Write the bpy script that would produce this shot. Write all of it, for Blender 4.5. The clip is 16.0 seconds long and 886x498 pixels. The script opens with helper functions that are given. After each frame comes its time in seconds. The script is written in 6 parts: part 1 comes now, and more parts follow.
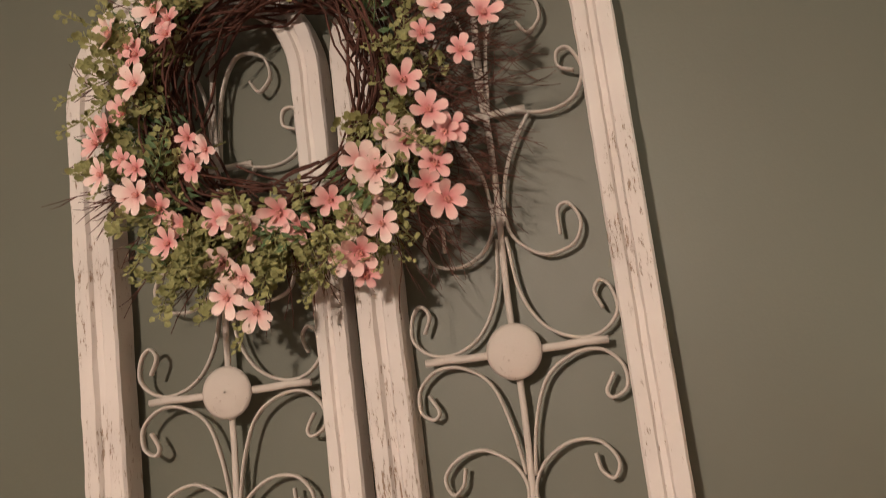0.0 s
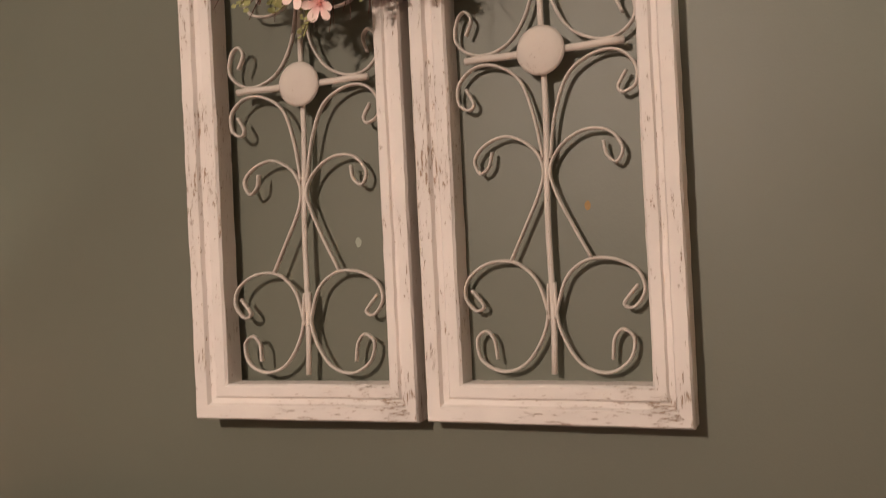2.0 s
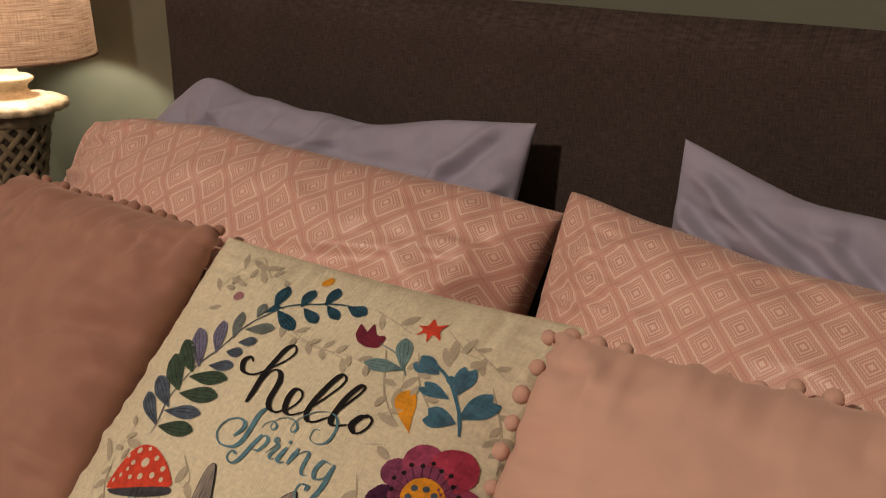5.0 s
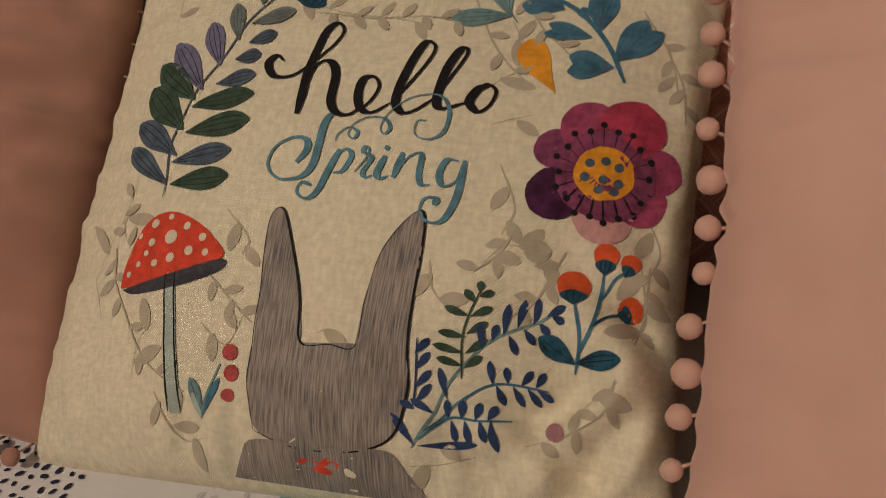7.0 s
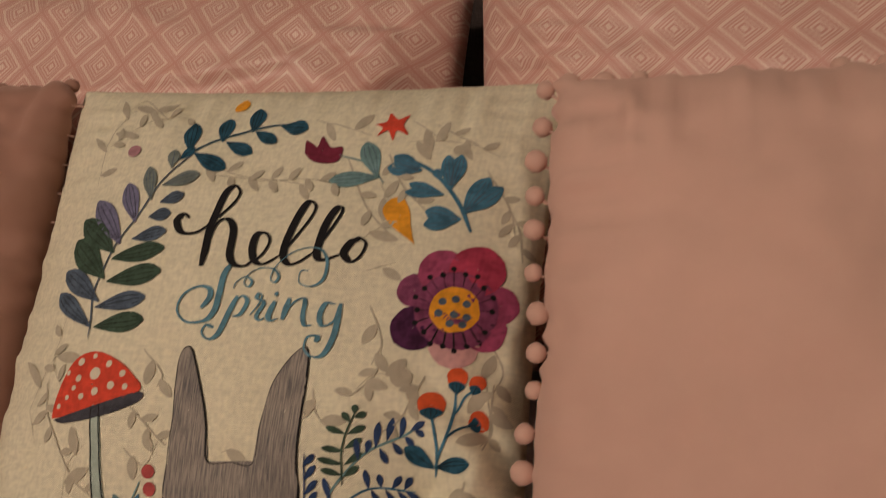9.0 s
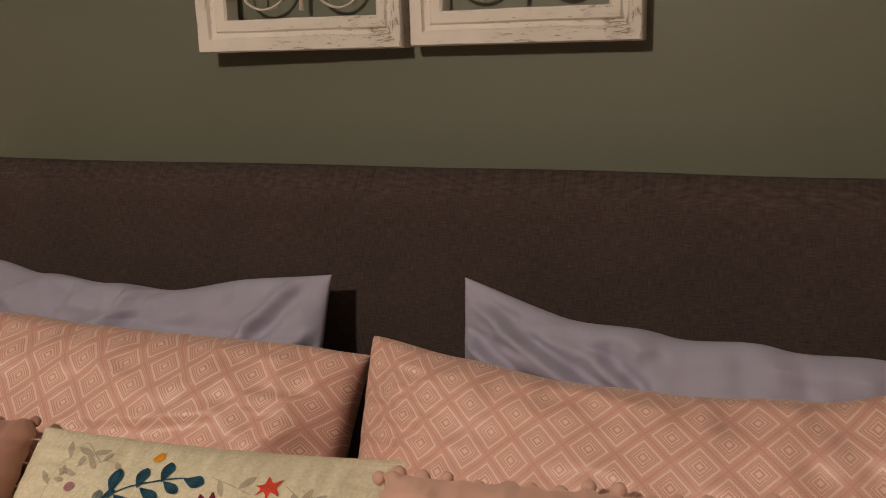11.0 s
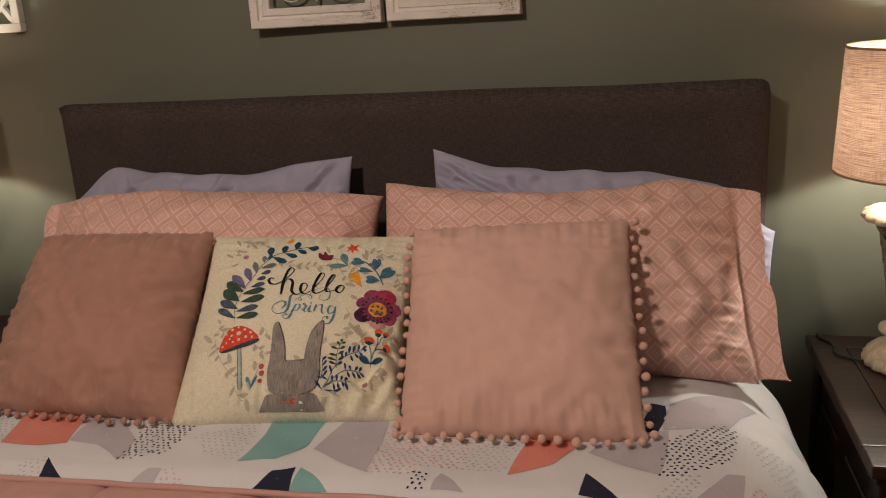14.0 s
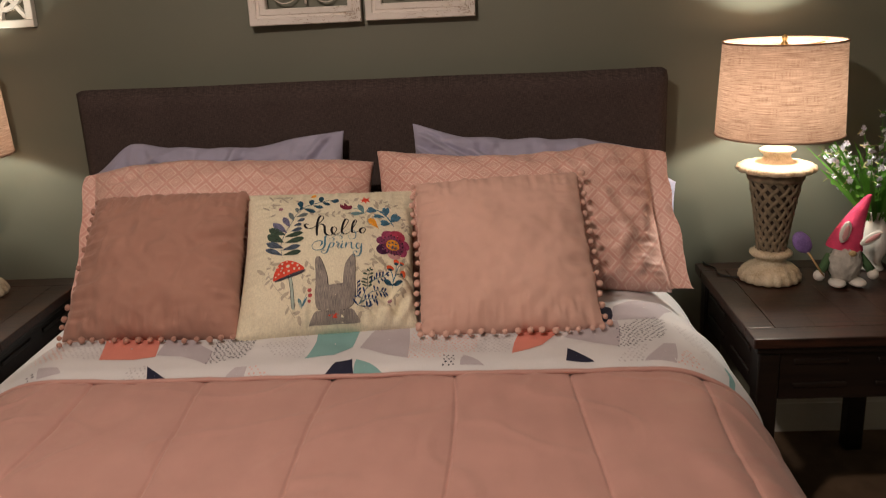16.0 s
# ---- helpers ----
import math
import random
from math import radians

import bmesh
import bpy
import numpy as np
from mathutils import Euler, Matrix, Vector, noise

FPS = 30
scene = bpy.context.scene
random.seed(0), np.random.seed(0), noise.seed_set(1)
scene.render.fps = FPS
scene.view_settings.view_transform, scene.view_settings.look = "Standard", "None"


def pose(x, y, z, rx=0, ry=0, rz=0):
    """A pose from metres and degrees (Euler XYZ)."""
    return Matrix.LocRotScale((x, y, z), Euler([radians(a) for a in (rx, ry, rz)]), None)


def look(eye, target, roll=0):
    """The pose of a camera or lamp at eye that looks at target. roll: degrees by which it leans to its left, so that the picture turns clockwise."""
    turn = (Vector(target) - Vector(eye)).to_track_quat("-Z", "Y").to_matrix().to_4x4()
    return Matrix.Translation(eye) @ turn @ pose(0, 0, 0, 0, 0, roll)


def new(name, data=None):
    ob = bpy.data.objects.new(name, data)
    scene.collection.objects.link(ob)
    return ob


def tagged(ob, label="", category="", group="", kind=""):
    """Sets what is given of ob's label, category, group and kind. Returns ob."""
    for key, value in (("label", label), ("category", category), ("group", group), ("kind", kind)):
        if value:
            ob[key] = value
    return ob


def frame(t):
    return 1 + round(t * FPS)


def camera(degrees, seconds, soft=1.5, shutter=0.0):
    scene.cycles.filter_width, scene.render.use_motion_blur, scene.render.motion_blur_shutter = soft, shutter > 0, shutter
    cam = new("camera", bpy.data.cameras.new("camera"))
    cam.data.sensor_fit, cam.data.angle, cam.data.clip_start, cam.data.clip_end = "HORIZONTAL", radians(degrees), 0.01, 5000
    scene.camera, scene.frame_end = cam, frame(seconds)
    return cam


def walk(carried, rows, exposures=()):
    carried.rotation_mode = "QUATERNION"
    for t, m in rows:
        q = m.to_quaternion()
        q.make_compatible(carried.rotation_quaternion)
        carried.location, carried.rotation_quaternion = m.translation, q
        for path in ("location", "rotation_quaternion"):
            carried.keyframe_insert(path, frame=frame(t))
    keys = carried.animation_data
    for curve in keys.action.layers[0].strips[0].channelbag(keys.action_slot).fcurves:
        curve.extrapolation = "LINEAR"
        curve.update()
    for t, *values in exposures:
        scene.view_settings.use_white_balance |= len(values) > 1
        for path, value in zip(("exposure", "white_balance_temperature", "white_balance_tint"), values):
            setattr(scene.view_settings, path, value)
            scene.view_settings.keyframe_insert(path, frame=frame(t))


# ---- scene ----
cam = camera(53.0, 16.0, soft=1.0, shutter=0.25)
PATH = [
    (0, (0.375, -1.082, 2.035), (-0.098, 0.83, 2.386), -7.2),
    (0.5, (0.454, -1.076, 1.973), (-0.141, 0.819, 2.208), -6.7),
    (1, (0.498, -1.106, 1.908), (-0.139, 0.781, 2.088), -5.5),
    (1.5, (0.51, -1.145, 1.885), (-0.2, 0.721, 2.006), -4.3),
    (2, (0.522, -1.189, 1.819), (-0.261, 0.651, 1.836), -2.8),
    (2.5, (0.547, -1.217, 1.742), (-0.319, 0.585, 1.676), -1.2),
    (3, (0.563, -1.23, 1.707), (-0.38, 0.525, 1.533), -0.4),
    (3.5, (0.56, -1.255, 1.629), (-0.43, 0.463, 1.369), 0.7),
    (4, (0.553, -1.268, 1.593), (-0.485, 0.388, 1.169), 1.2),
    (4.2, (0.552, -1.272, 1.581), (-0.505, 0.351, 1.081), 1.3),
    (4.5, (0.546, -1.282, 1.545), (-0.528, 0.295, 0.945), 1.2),
    (5, (0.533, -1.298, 1.514), (-0.551, 0.231, 0.818), 1.4),
    (5.2, (0.532, -1.3, 1.509), (-0.551, 0.212, 0.775), 1.2),
    (7.3, (0.221, -1.221, 1.274), (-0.494, 0.268, 0.147), -9.1),
    (7.5, (0.217, -1.222, 1.284), (-0.465, 0.271, 0.141), -9.1),
    (8, (0.216, -1.231, 1.298), (-0.425, 0.283, 0.161), -8.9),
    (8.5, (0.248, -1.239, 1.34), (-0.39, 0.304, 0.239), -8.7),
    (9, (0.332, -1.277, 1.399), (-0.316, 0.327, 0.395), -7.7),
    (9.5, (0.393, -1.277, 1.472), (-0.26, 0.409, 0.617), -5.7),
    (10, (0.424, -1.265, 1.556), (-0.266, 0.496, 0.904), -3.2),
    (10.2, (0.435, -1.267, 1.57), (-0.265, 0.516, 0.995), -2.2),
    (12.3, (0.838, -1.913, 1.654), (0.238, -0.055, 1.223), -2.3),
    (12.5, (0.865, -2.002, 1.662), (0.299, -0.135, 1.223), -2.1),
    (13, (0.864, -2.253, 1.639), (0.449, -0.352, 1.176), -3.1),
    (13.5, (0.763, -2.464, 1.623), (0.353, -0.578, 1.101), -2.9),
    (14, (0.646, -2.469, 1.642), (0.236, -0.589, 1.097), -3.4),
    (14.5, (0.506, -2.534, 1.652), (0.239, -0.628, 1.108), -3.7),
    (15, (0.368, -2.688, 1.726), (0.19, -0.758, 1.231), -3.9),
    (15.5, (0.376, -2.893, 1.716), (0.241, -0.965, 1.202), -2.9),
    (16, (0.366, -3.105, 1.701), (0.276, -1.192, 1.125), -2.6),
]
EXPOSURES = [(0.0, 0.32, 6500, 11), (1.5, 0.33, 6500, 13), (3.5, 0.3, 6550, 13), (4.5, 0.03, 6700, 9), (5.0, -0.38, 6950, 8), (7.5, -0.58, 6600, 6), (9.0, -0.57, 6700, 8), (10.0, -0.52, 6750, 4),
             (12.5, 0.1, 6500, 4), (13.0, -0.18, 6500, 5), (13.5, -0.44, 6500, 10), (14.0, -0.46, 6500, 10), (15.0, -0.5, 6500, 10), (16.0, -0.36, 6500, 11)]
walk(cam, [(t, look(eye, target, roll)) for t, eye, target, roll in PATH], EXPOSURES)

# ---- world and lamps: a closed room at night, lit by one ceiling light and two table lamps ----
world = bpy.data.worlds.new("night")
world.use_nodes = True
world.node_tree.nodes["Background"].inputs[0].default_value = (0.02, 0.02, 0.025, 1)
world.node_tree.nodes["Background"].inputs[1].default_value = 0.2
scene.world = world

CEILING_LIGHT = (-0.25, -2.5, 2.66)
LAMP_RIGHT = (1.312, -0.272, 0.711)
LAMP_LEFT = (-1.378, -0.272, 0.734)


def point_light(name, place, watts, radius, colour):
    data = bpy.data.lights.new(name, "POINT")
    data.energy, data.shadow_soft_size, data.color = watts, radius, colour
    ob = new(name, data)
    ob.location = place
    return ob


point_light("ceiling_light_glow", CEILING_LIGHT, 150, 0.075, (1.0, 0.81, 0.67))
for place, watts in ((LAMP_RIGHT, 17.5), (LAMP_LEFT, 9.5)):
    point_light("bulb_glow", (place[0], place[1], place[2] + 0.612), watts, 0.03, (0.96, 0.94, 0.82))

# ---- materials ----


def nodes_of(name):
    m = bpy.data.materials.new(name)
    m.use_nodes = True
    nt = m.node_tree
    return m, nt, nt.nodes["Principled BSDF"]


def add(nt, kind, **settings):
    n = nt.nodes.new(kind)
    for key, value in settings.items():
        if key == "operation":
            n.operation = value
        elif key == "blend_type":
            n.blend_type = value
        elif key == "data_type":
            n.data_type = value
        else:
            n.inputs[key].default_value = value
    return n


def math_node(nt, operation, a, b=None):
    n = nt.nodes.new("ShaderNodeMath")
    n.operation = operation
    for i, v in enumerate((a, b)):
        if v is None:
            continue
        if isinstance(v, (int, float)):
            n.inputs[i].default_value = v
        else:
            nt.links.new(v, n.inputs[i])
    return n.outputs[0]


def mix_colour(nt, factor, a, b):
    n = nt.nodes.new("ShaderNodeMix")
    n.data_type = "RGBA"
    for socket, v in ((n.inputs[0], factor), (n.inputs[6], a), (n.inputs[7], b)):
        if isinstance(v, (int, float)):
            socket.default_value = v
        elif isinstance(v, tuple):
            socket.default_value = (*v, 1)
        else:
            nt.links.new(v, socket)
    return n.outputs[2]


def ramp(nt, value, lo, hi):
    n = nt.nodes.new("ShaderNodeMapRange")
    n.inputs[1].default_value, n.inputs[2].default_value = lo, hi
    nt.links.new(value, n.inputs[0])
    return n.outputs[0]


def coords(nt, uv=False, scale=(1, 1, 1)):
    tc = nt.nodes.new("ShaderNodeTexCoord")
    mp = nt.nodes.new("ShaderNodeMapping")
    mp.inputs["Scale"].default_value = scale
    nt.links.new(tc.outputs["UV" if uv else "Object"], mp.inputs[0])
    return mp.outputs[0]


def noise_tex(nt, vector, scale, detail=4, rough=0.55):
    n = add(nt, "ShaderNodeTexNoise", Scale=scale, Detail=detail, Roughness=rough)
    nt.links.new(vector, n.inputs["Vector"])
    return n.outputs[0]


def bump(nt, bsdf, height, strength, distance):
    n = add(nt, "ShaderNodeBump", Strength=strength, Distance=distance)
    nt.links.new(height, n.inputs["Height"])
    nt.links.new(n.outputs[0], bsdf.inputs["Normal"])
    return n


def plain(name, colour, rough=0.6, vary=0.15, scale=6.0, grain=120.0, relief=0.15, metal=0.0, sheen=0.0, uv=False):
    """A surface with soft mottling, fine grain and a little relief."""
    m, nt, b = nodes_of(name)
    v = coords(nt, uv)
    big, fine = noise_tex(nt, v, scale, 3), noise_tex(nt, v, grain, 3)
    dark = tuple(c * (1 - vary) for c in colour)
    light = tuple(min(1, c * (1 + vary)) for c in colour)
    both = math_node(nt, "ADD", math_node(nt, "MULTIPLY", big, 0.65), math_node(nt, "MULTIPLY", fine, 0.35))
    nt.links.new(mix_colour(nt, ramp(nt, both, 0.3, 0.7), dark, light), b.inputs["Base Color"])
    b.inputs["Roughness"].default_value, b.inputs["Metallic"].default_value = rough, metal
    b.inputs["Sheen Weight"].default_value = sheen
    bump(nt, b, fine, relief, 0.002)
    return m


def weave(name, colour, thread=0.0016, vary=0.25, relief=0.35, rough=0.85, slub=0.3, sheen=0.0, second=None, run=0.045, blotch=7.0, checks=0.0):
    """Woven cloth on the UV metres: warp and weft threads with slubs."""
    m, nt, b = nodes_of(name)
    v = coords(nt, True)
    sep = nt.nodes.new("ShaderNodeSeparateXYZ")
    nt.links.new(v, sep.inputs[0])
    warp = noise_tex(nt, coords(nt, True, (1 / thread, run / thread, 1)), 0.55, 2)
    weft = noise_tex(nt, coords(nt, True, (run / thread, 1 / thread, 1)), 0.55, 2)
    large = noise_tex(nt, v, blotch, 3)
    k = 6.2832 / thread
    wx = math_node(nt, "SINE", math_node(nt, "MULTIPLY", sep.outputs[0], k))
    wy = math_node(nt, "SINE", math_node(nt, "MULTIPLY", sep.outputs[1], k))
    grid = math_node(nt, "MULTIPLY", wx, wy)
    threads = math_node(nt, "ADD", math_node(nt, "MULTIPLY", warp, 0.5), math_node(nt, "MULTIPLY", weft, 0.5))
    tone = math_node(nt, "ADD", math_node(nt, "MULTIPLY", threads, 1 - slub), math_node(nt, "MULTIPLY", large, slub))
    if checks:
        tone = math_node(nt, "ADD", tone, math_node(nt, "MULTIPLY", grid, checks))
    dark = tuple(c * (1 - vary) for c in colour)
    light = second or tuple(min(1, c * (1 + vary)) for c in colour)
    nt.links.new(mix_colour(nt, ramp(nt, tone, 0.38, 0.62), dark, light), b.inputs["Base Color"])
    b.inputs["Roughness"].default_value, b.inputs["Sheen Weight"].default_value = rough, sheen
    b.inputs["Specular IOR Level"].default_value = 0.25
    bump(nt, b, math_node(nt, "ADD", math_node(nt, "MULTIPLY", grid, 0.25), threads), relief, thread * 0.6)
    return m


def wall_paint():
    m, nt, b = nodes_of("sage_wall_paint")
    v = coords(nt)
    big, fine, mid = noise_tex(nt, v, 1.3, 4), noise_tex(nt, v, 260, 3), noise_tex(nt, v, 38, 3)
    nt.links.new(mix_colour(nt, ramp(nt, big, 0.3, 0.7), (0.139, 0.145, 0.111), (0.157, 0.163, 0.125)), b.inputs["Base Color"])
    nt.links.new(math_node(nt, "ADD", math_node(nt, "MULTIPLY", mid, 0.12), 0.42), b.inputs["Roughness"])
    bump(nt, b, math_node(nt, "ADD", fine, math_node(nt, "MULTIPLY", mid, 1.5)), 0.12, 0.0015)
    return m


def worn_paint(name, paint, wood, amount, stretch=(1, 1, 0.22)):
    """White paint rubbed through to wood in flecks that run along the grain."""
    m, nt, b = nodes_of(name)
    v = coords(nt, False, stretch)
    flecks, patches, fine = noise_tex(nt, v, 230, 6, 0.74), noise_tex(nt, coords(nt), 9, 3), noise_tex(nt, coords(nt), 300, 2)
    mask = ramp(nt, math_node(nt, "ADD", flecks, math_node(nt, "MULTIPLY", patches, 0.38)), amount, amount + 0.06)
    tone = mix_colour(nt, ramp(nt, patches, 0.3, 0.75), paint, tuple(c * 0.88 for c in paint))
    nt.links.new(mix_colour(nt, mask, tone, wood), b.inputs["Base Color"])
    b.inputs["Roughness"].default_value = 0.72
    h = math_node(nt, "SUBTRACT", math_node(nt, "MULTIPLY", fine, 0.25), mask)
    bump(nt, b, h, 0.6, 0.0012)
    return m


def diamond_cloth():
    """Pink cotton printed with rows of nested white diamonds."""
    m, nt, b = nodes_of("pink_diamond_cotton")
    v = coords(nt, True)
    wob = add(nt, "ShaderNodeTexNoise", Scale=9.0, Detail=2.0)
    nt.links.new(v, wob.inputs["Vector"])
    sep = nt.nodes.new("ShaderNodeSeparateXYZ")
    nt.links.new(v, sep.inputs[0])
    x, y = sep.outputs[0], sep.outputs[1]
    w = math_node(nt, "MULTIPLY", math_node(nt, "SUBTRACT", wob.outputs[0], 0.5), 0.05)
    px, py = math_node(nt, "DIVIDE", x, 0.062), math_node(nt, "DIVIDE", y, 0.062)

    def cell(value):
        fr = math_node(nt, "FRACT", math_node(nt, "ADD", value, 50.0))
        return math_node(nt, "MULTIPLY", math_node(nt, "ABSOLUTE", math_node(nt, "SUBTRACT", fr, 0.5)), 2.0)

    a = cell(math_node(nt, "ADD", math_node(nt, "ADD", px, py), w))
    c = cell(math_node(nt, "SUBTRACT", px, py))
    d = math_node(nt, "MAXIMUM", a, c)
    line = math_node(nt, "LESS_THAN", d, 0.13)
    for middle, half, weight in ((0.27, 0.045, 0.9), (0.42, 0.032, 0.8), (0.545, 0.026, 0.55), (0.70, 0.065, 1.0), (0.83, 0.018, 0.55), (0.915, 0.018, 0.5)):
        band = math_node(nt, "LESS_THAN", math_node(nt, "ABSOLUTE", math_node(nt, "SUBTRACT", d, middle)), half)
        line = math_node(nt, "MAXIMUM", line, math_node(nt, "MULTIPLY", band, weight))
    hatch = math_node(nt, "SINE", math_node(nt, "MULTIPLY", math_node(nt, "ADD", x, math_node(nt, "MULTIPLY", y, 0.25)), 6.2832 / 0.0024))
    line = math_node(nt, "MULTIPLY", line, ramp(nt, hatch, -2.5, 0.3))
    fine, big = noise_tex(nt, v, 900, 2), noise_tex(nt, v, 6, 3)
    ground = mix_colour(nt, ramp(nt, big, 0.3, 0.7), (0.60, 0.305, 0.255), (0.64, 0.335, 0.285))
    mask = math_node(nt, "MULTIPLY", line, 0.9)
    nt.links.new(mix_colour(nt, mask, ground, (0.84, 0.67, 0.58)), b.inputs["Base Color"])
    b.inputs["Roughness"].default_value, b.inputs["Sheen Weight"].default_value = 0.46, 0.1
    bump(nt, b, fine, 0.15, 0.0006)
    return m


def velvet(name, colour):
    m, nt, b = nodes_of(name)
    v = coords(nt, True)
    big, mid, fine = noise_tex(nt, v, 5, 3), noise_tex(nt, v, 28, 3), noise_tex(nt, v, 1400, 2)
    tone = math_node(nt, "ADD", math_node(nt, "MULTIPLY", big, 0.7), math_node(nt, "MULTIPLY", mid, 0.3))
    nt.links.new(mix_colour(nt, ramp(nt, tone, 0.35, 0.65), tuple(c * 0.93 for c in colour), tuple(c * 1.05 for c in colour)), b.inputs["Base Color"])
    b.inputs["Roughness"].default_value = 0.9
    b.inputs["Sheen Weight"].default_value, b.inputs["Sheen Roughness"].default_value = 0.4, 0.5
    b.inputs["Sheen Tint"].default_value = (1.0, 0.74, 0.66, 1)
    b.inputs["Specular IOR Level"].default_value = 0.1
    bump(nt, b, math_node(nt, "ADD", math_node(nt, "MULTIPLY", fine, 0.35), mid), 0.14, 0.003)
    return m


def dark_wood(name, colour, light):
    m, nt, b = nodes_of(name)
    grain = noise_tex(nt, coords(nt, False, (2.0, 26.0, 26.0)), 3.2, 5)
    fine = noise_tex(nt, coords(nt), 160, 2)
    nt.links.new(mix_colour(nt, ramp(nt, grain, 0.35, 0.68), colour, light), b.inputs["Base Color"])
    nt.links.new(math_node(nt, "ADD", math_node(nt, "MULTIPLY", fine, 0.18), 0.28), b.inputs["Roughness"])
    bump(nt, b, grain, 0.08, 0.001)
    return m


def shade_linen():
    """Burlap-like linen that lets the bulb's light through."""
    m, nt, b = nodes_of("linen_lampshade")
    v = coords(nt, True)
    warp = noise_tex(nt, coords(nt, True, (620, 26, 1)), 1.0, 3)
    weft = noise_tex(nt, coords(nt, True, (13, 520, 1)), 1.0, 4)
    t = math_node(nt, "ADD", math_node(nt, "MULTIPLY", warp, 0.3), math_node(nt, "MULTIPLY", weft, 0.7))
    col = mix_colour(nt, ramp(nt, t, 0.38, 0.62), (0.24, 0.13, 0.085), (0.60, 0.41, 0.30))
    nt.links.new(col, b.inputs["Base Color"])
    b.inputs["Roughness"].default_value = 0.9
    bump(nt, b, t, 0.4, 0.001)
    tr = nt.nodes.new("ShaderNodeBsdfTranslucent")
    nt.links.new(col, tr.inputs[0])
    mx = nt.nodes.new("ShaderNodeMixShader")
    mx.inputs[0].default_value = 0.115
    nt.links.new(b.outputs[0], mx.inputs[1])
    nt.links.new(tr.outputs[0], mx.inputs[2])
    nt.links.new(mx.outputs[0], nt.nodes["Material Output"].inputs[0])
    return m


def glowing(name, colour, strength):
    m, nt, b = nodes_of(name)
    b.inputs["Base Color"].default_value = (*colour, 1)
    b.inputs["Emission Color"].default_value = (*colour, 1)
    b.inputs["Emission Strength"].default_value = strength
    return m


def aged_resin():
    """Cream cast resin with brown glaze left in the hollows."""
    m, nt, b = nodes_of("aged_cream_resin")
    v = coords(nt)
    big, fine = noise_tex(nt, v, 22, 4), noise_tex(nt, v, 180, 3)
    tone = math_node(nt, "ADD", math_node(nt, "MULTIPLY", big, 0.6), math_node(nt, "MULTIPLY", fine, 0.4))
    nt.links.new(mix_colour(nt, ramp(nt, tone, 0.42, 0.70), (0.62, 0.54, 0.40), (0.33, 0.25, 0.15)), b.inputs["Base Color"])
    b.inputs["Roughness"].default_value = 0.55
    bump(nt, b, fine, 0.25, 0.001)
    return m


WALL = wall_paint()
CEILING_PAINT = plain("white_ceiling_paint", (0.78, 0.77, 0.73), 0.8)
TRIM_PAINT = plain("white_trim_paint", (0.72, 0.71, 0.66), 0.45, 0.05)
CARPET = plain("dark_brown_floor", (0.135, 0.085, 0.050), 0.85, 0.4, 9.0, 240.0, 0.6)
HEADBOARD = weave("charcoal_heathered_linen", (0.043, 0.032, 0.030), 0.0006, 0.30, 0.45, slub=0.12, second=(0.087, 0.061, 0.057), run=0.06)
WORN_WHITE = worn_paint("worn_white_paint", (0.80, 0.745, 0.70), (0.34, 0.245, 0.175), 0.795)
WORN_RAIL = worn_paint("worn_white_rail_paint", (0.80, 0.745, 0.70), (0.34, 0.245, 0.175), 0.795, (0.22, 1, 1))
WORN_METAL = worn_paint("worn_white_metal_paint", (0.66, 0.60, 0.54), (0.24, 0.125, 0.065), 0.84, (1, 1, 1))
ART_WHITE = plain("white_lattice_paint", (0.66, 0.64, 0.58), 0.5, 0.05)
DIAMOND = diamond_cloth()
BLUE_COTTON = weave("lilac_grey_cotton", (0.35, 0.335, 0.45), 0.0008, 0.04, 0.12, 0.7, 0.5, 0.1)
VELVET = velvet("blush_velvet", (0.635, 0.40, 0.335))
# the left cushion's velvet, a darker and redder tone than the right one's
VELVET_DEEP = velvet("darker_rose_velvet", (0.385, 0.209, 0.165))
LINEN = weave("natural_linen", (0.80, 0.735, 0.57), 0.0019, 0.11, 0.8, 0.9, 0.12, run=0.4, checks=0.06)
QUILT = weave("salmon_microfibre", (0.50, 0.283, 0.248), 0.0009, 0.05, 0.1, 0.47, 0.7, 0.12)
SHEET = weave("white_cotton", (0.66, 0.65, 0.67), 0.0008, 0.04, 0.1, 0.75, 0.5)
DARK_WOOD = dark_wood("espresso_wood", (0.006, 0.0035, 0.003), (0.017, 0.009, 0.0065))
TOP_WOOD = dark_wood("polished_walnut_top", (0.011, 0.005, 0.004), (0.055, 0.019, 0.010))
SHADE = shade_linen()
LINER = plain("white_shade_lining", (0.85, 0.83, 0.78), 0.8, 0.02)
BULB = glowing("frosted_bulb", (1.0, 0.88, 0.70), 40.0)
RESIN = aged_resin()
LATTICE = plain("brown_grey_wicker", (0.20, 0.155, 0.10), 0.8, 0.45, 40.0, 300.0, 0.4)
DARK_CORE = plain("dark_brown_core", (0.035, 0.024, 0.016), 0.8)
BRASS = plain("brass", (0.55, 0.38, 0.16), 0.35, 0.1, metal=1.0)
TWIG = plain("red_brown_twig", (0.095, 0.036, 0.024), 0.85, 0.4, 60.0)
LEAF = plain("muted_green_leaf", (0.31, 0.31, 0.125), 0.65, 0.35, 30.0)
LEAF_DARK = plain("deep_green_leaf", (0.095, 0.155, 0.062), 0.6, 0.35, 30.0)


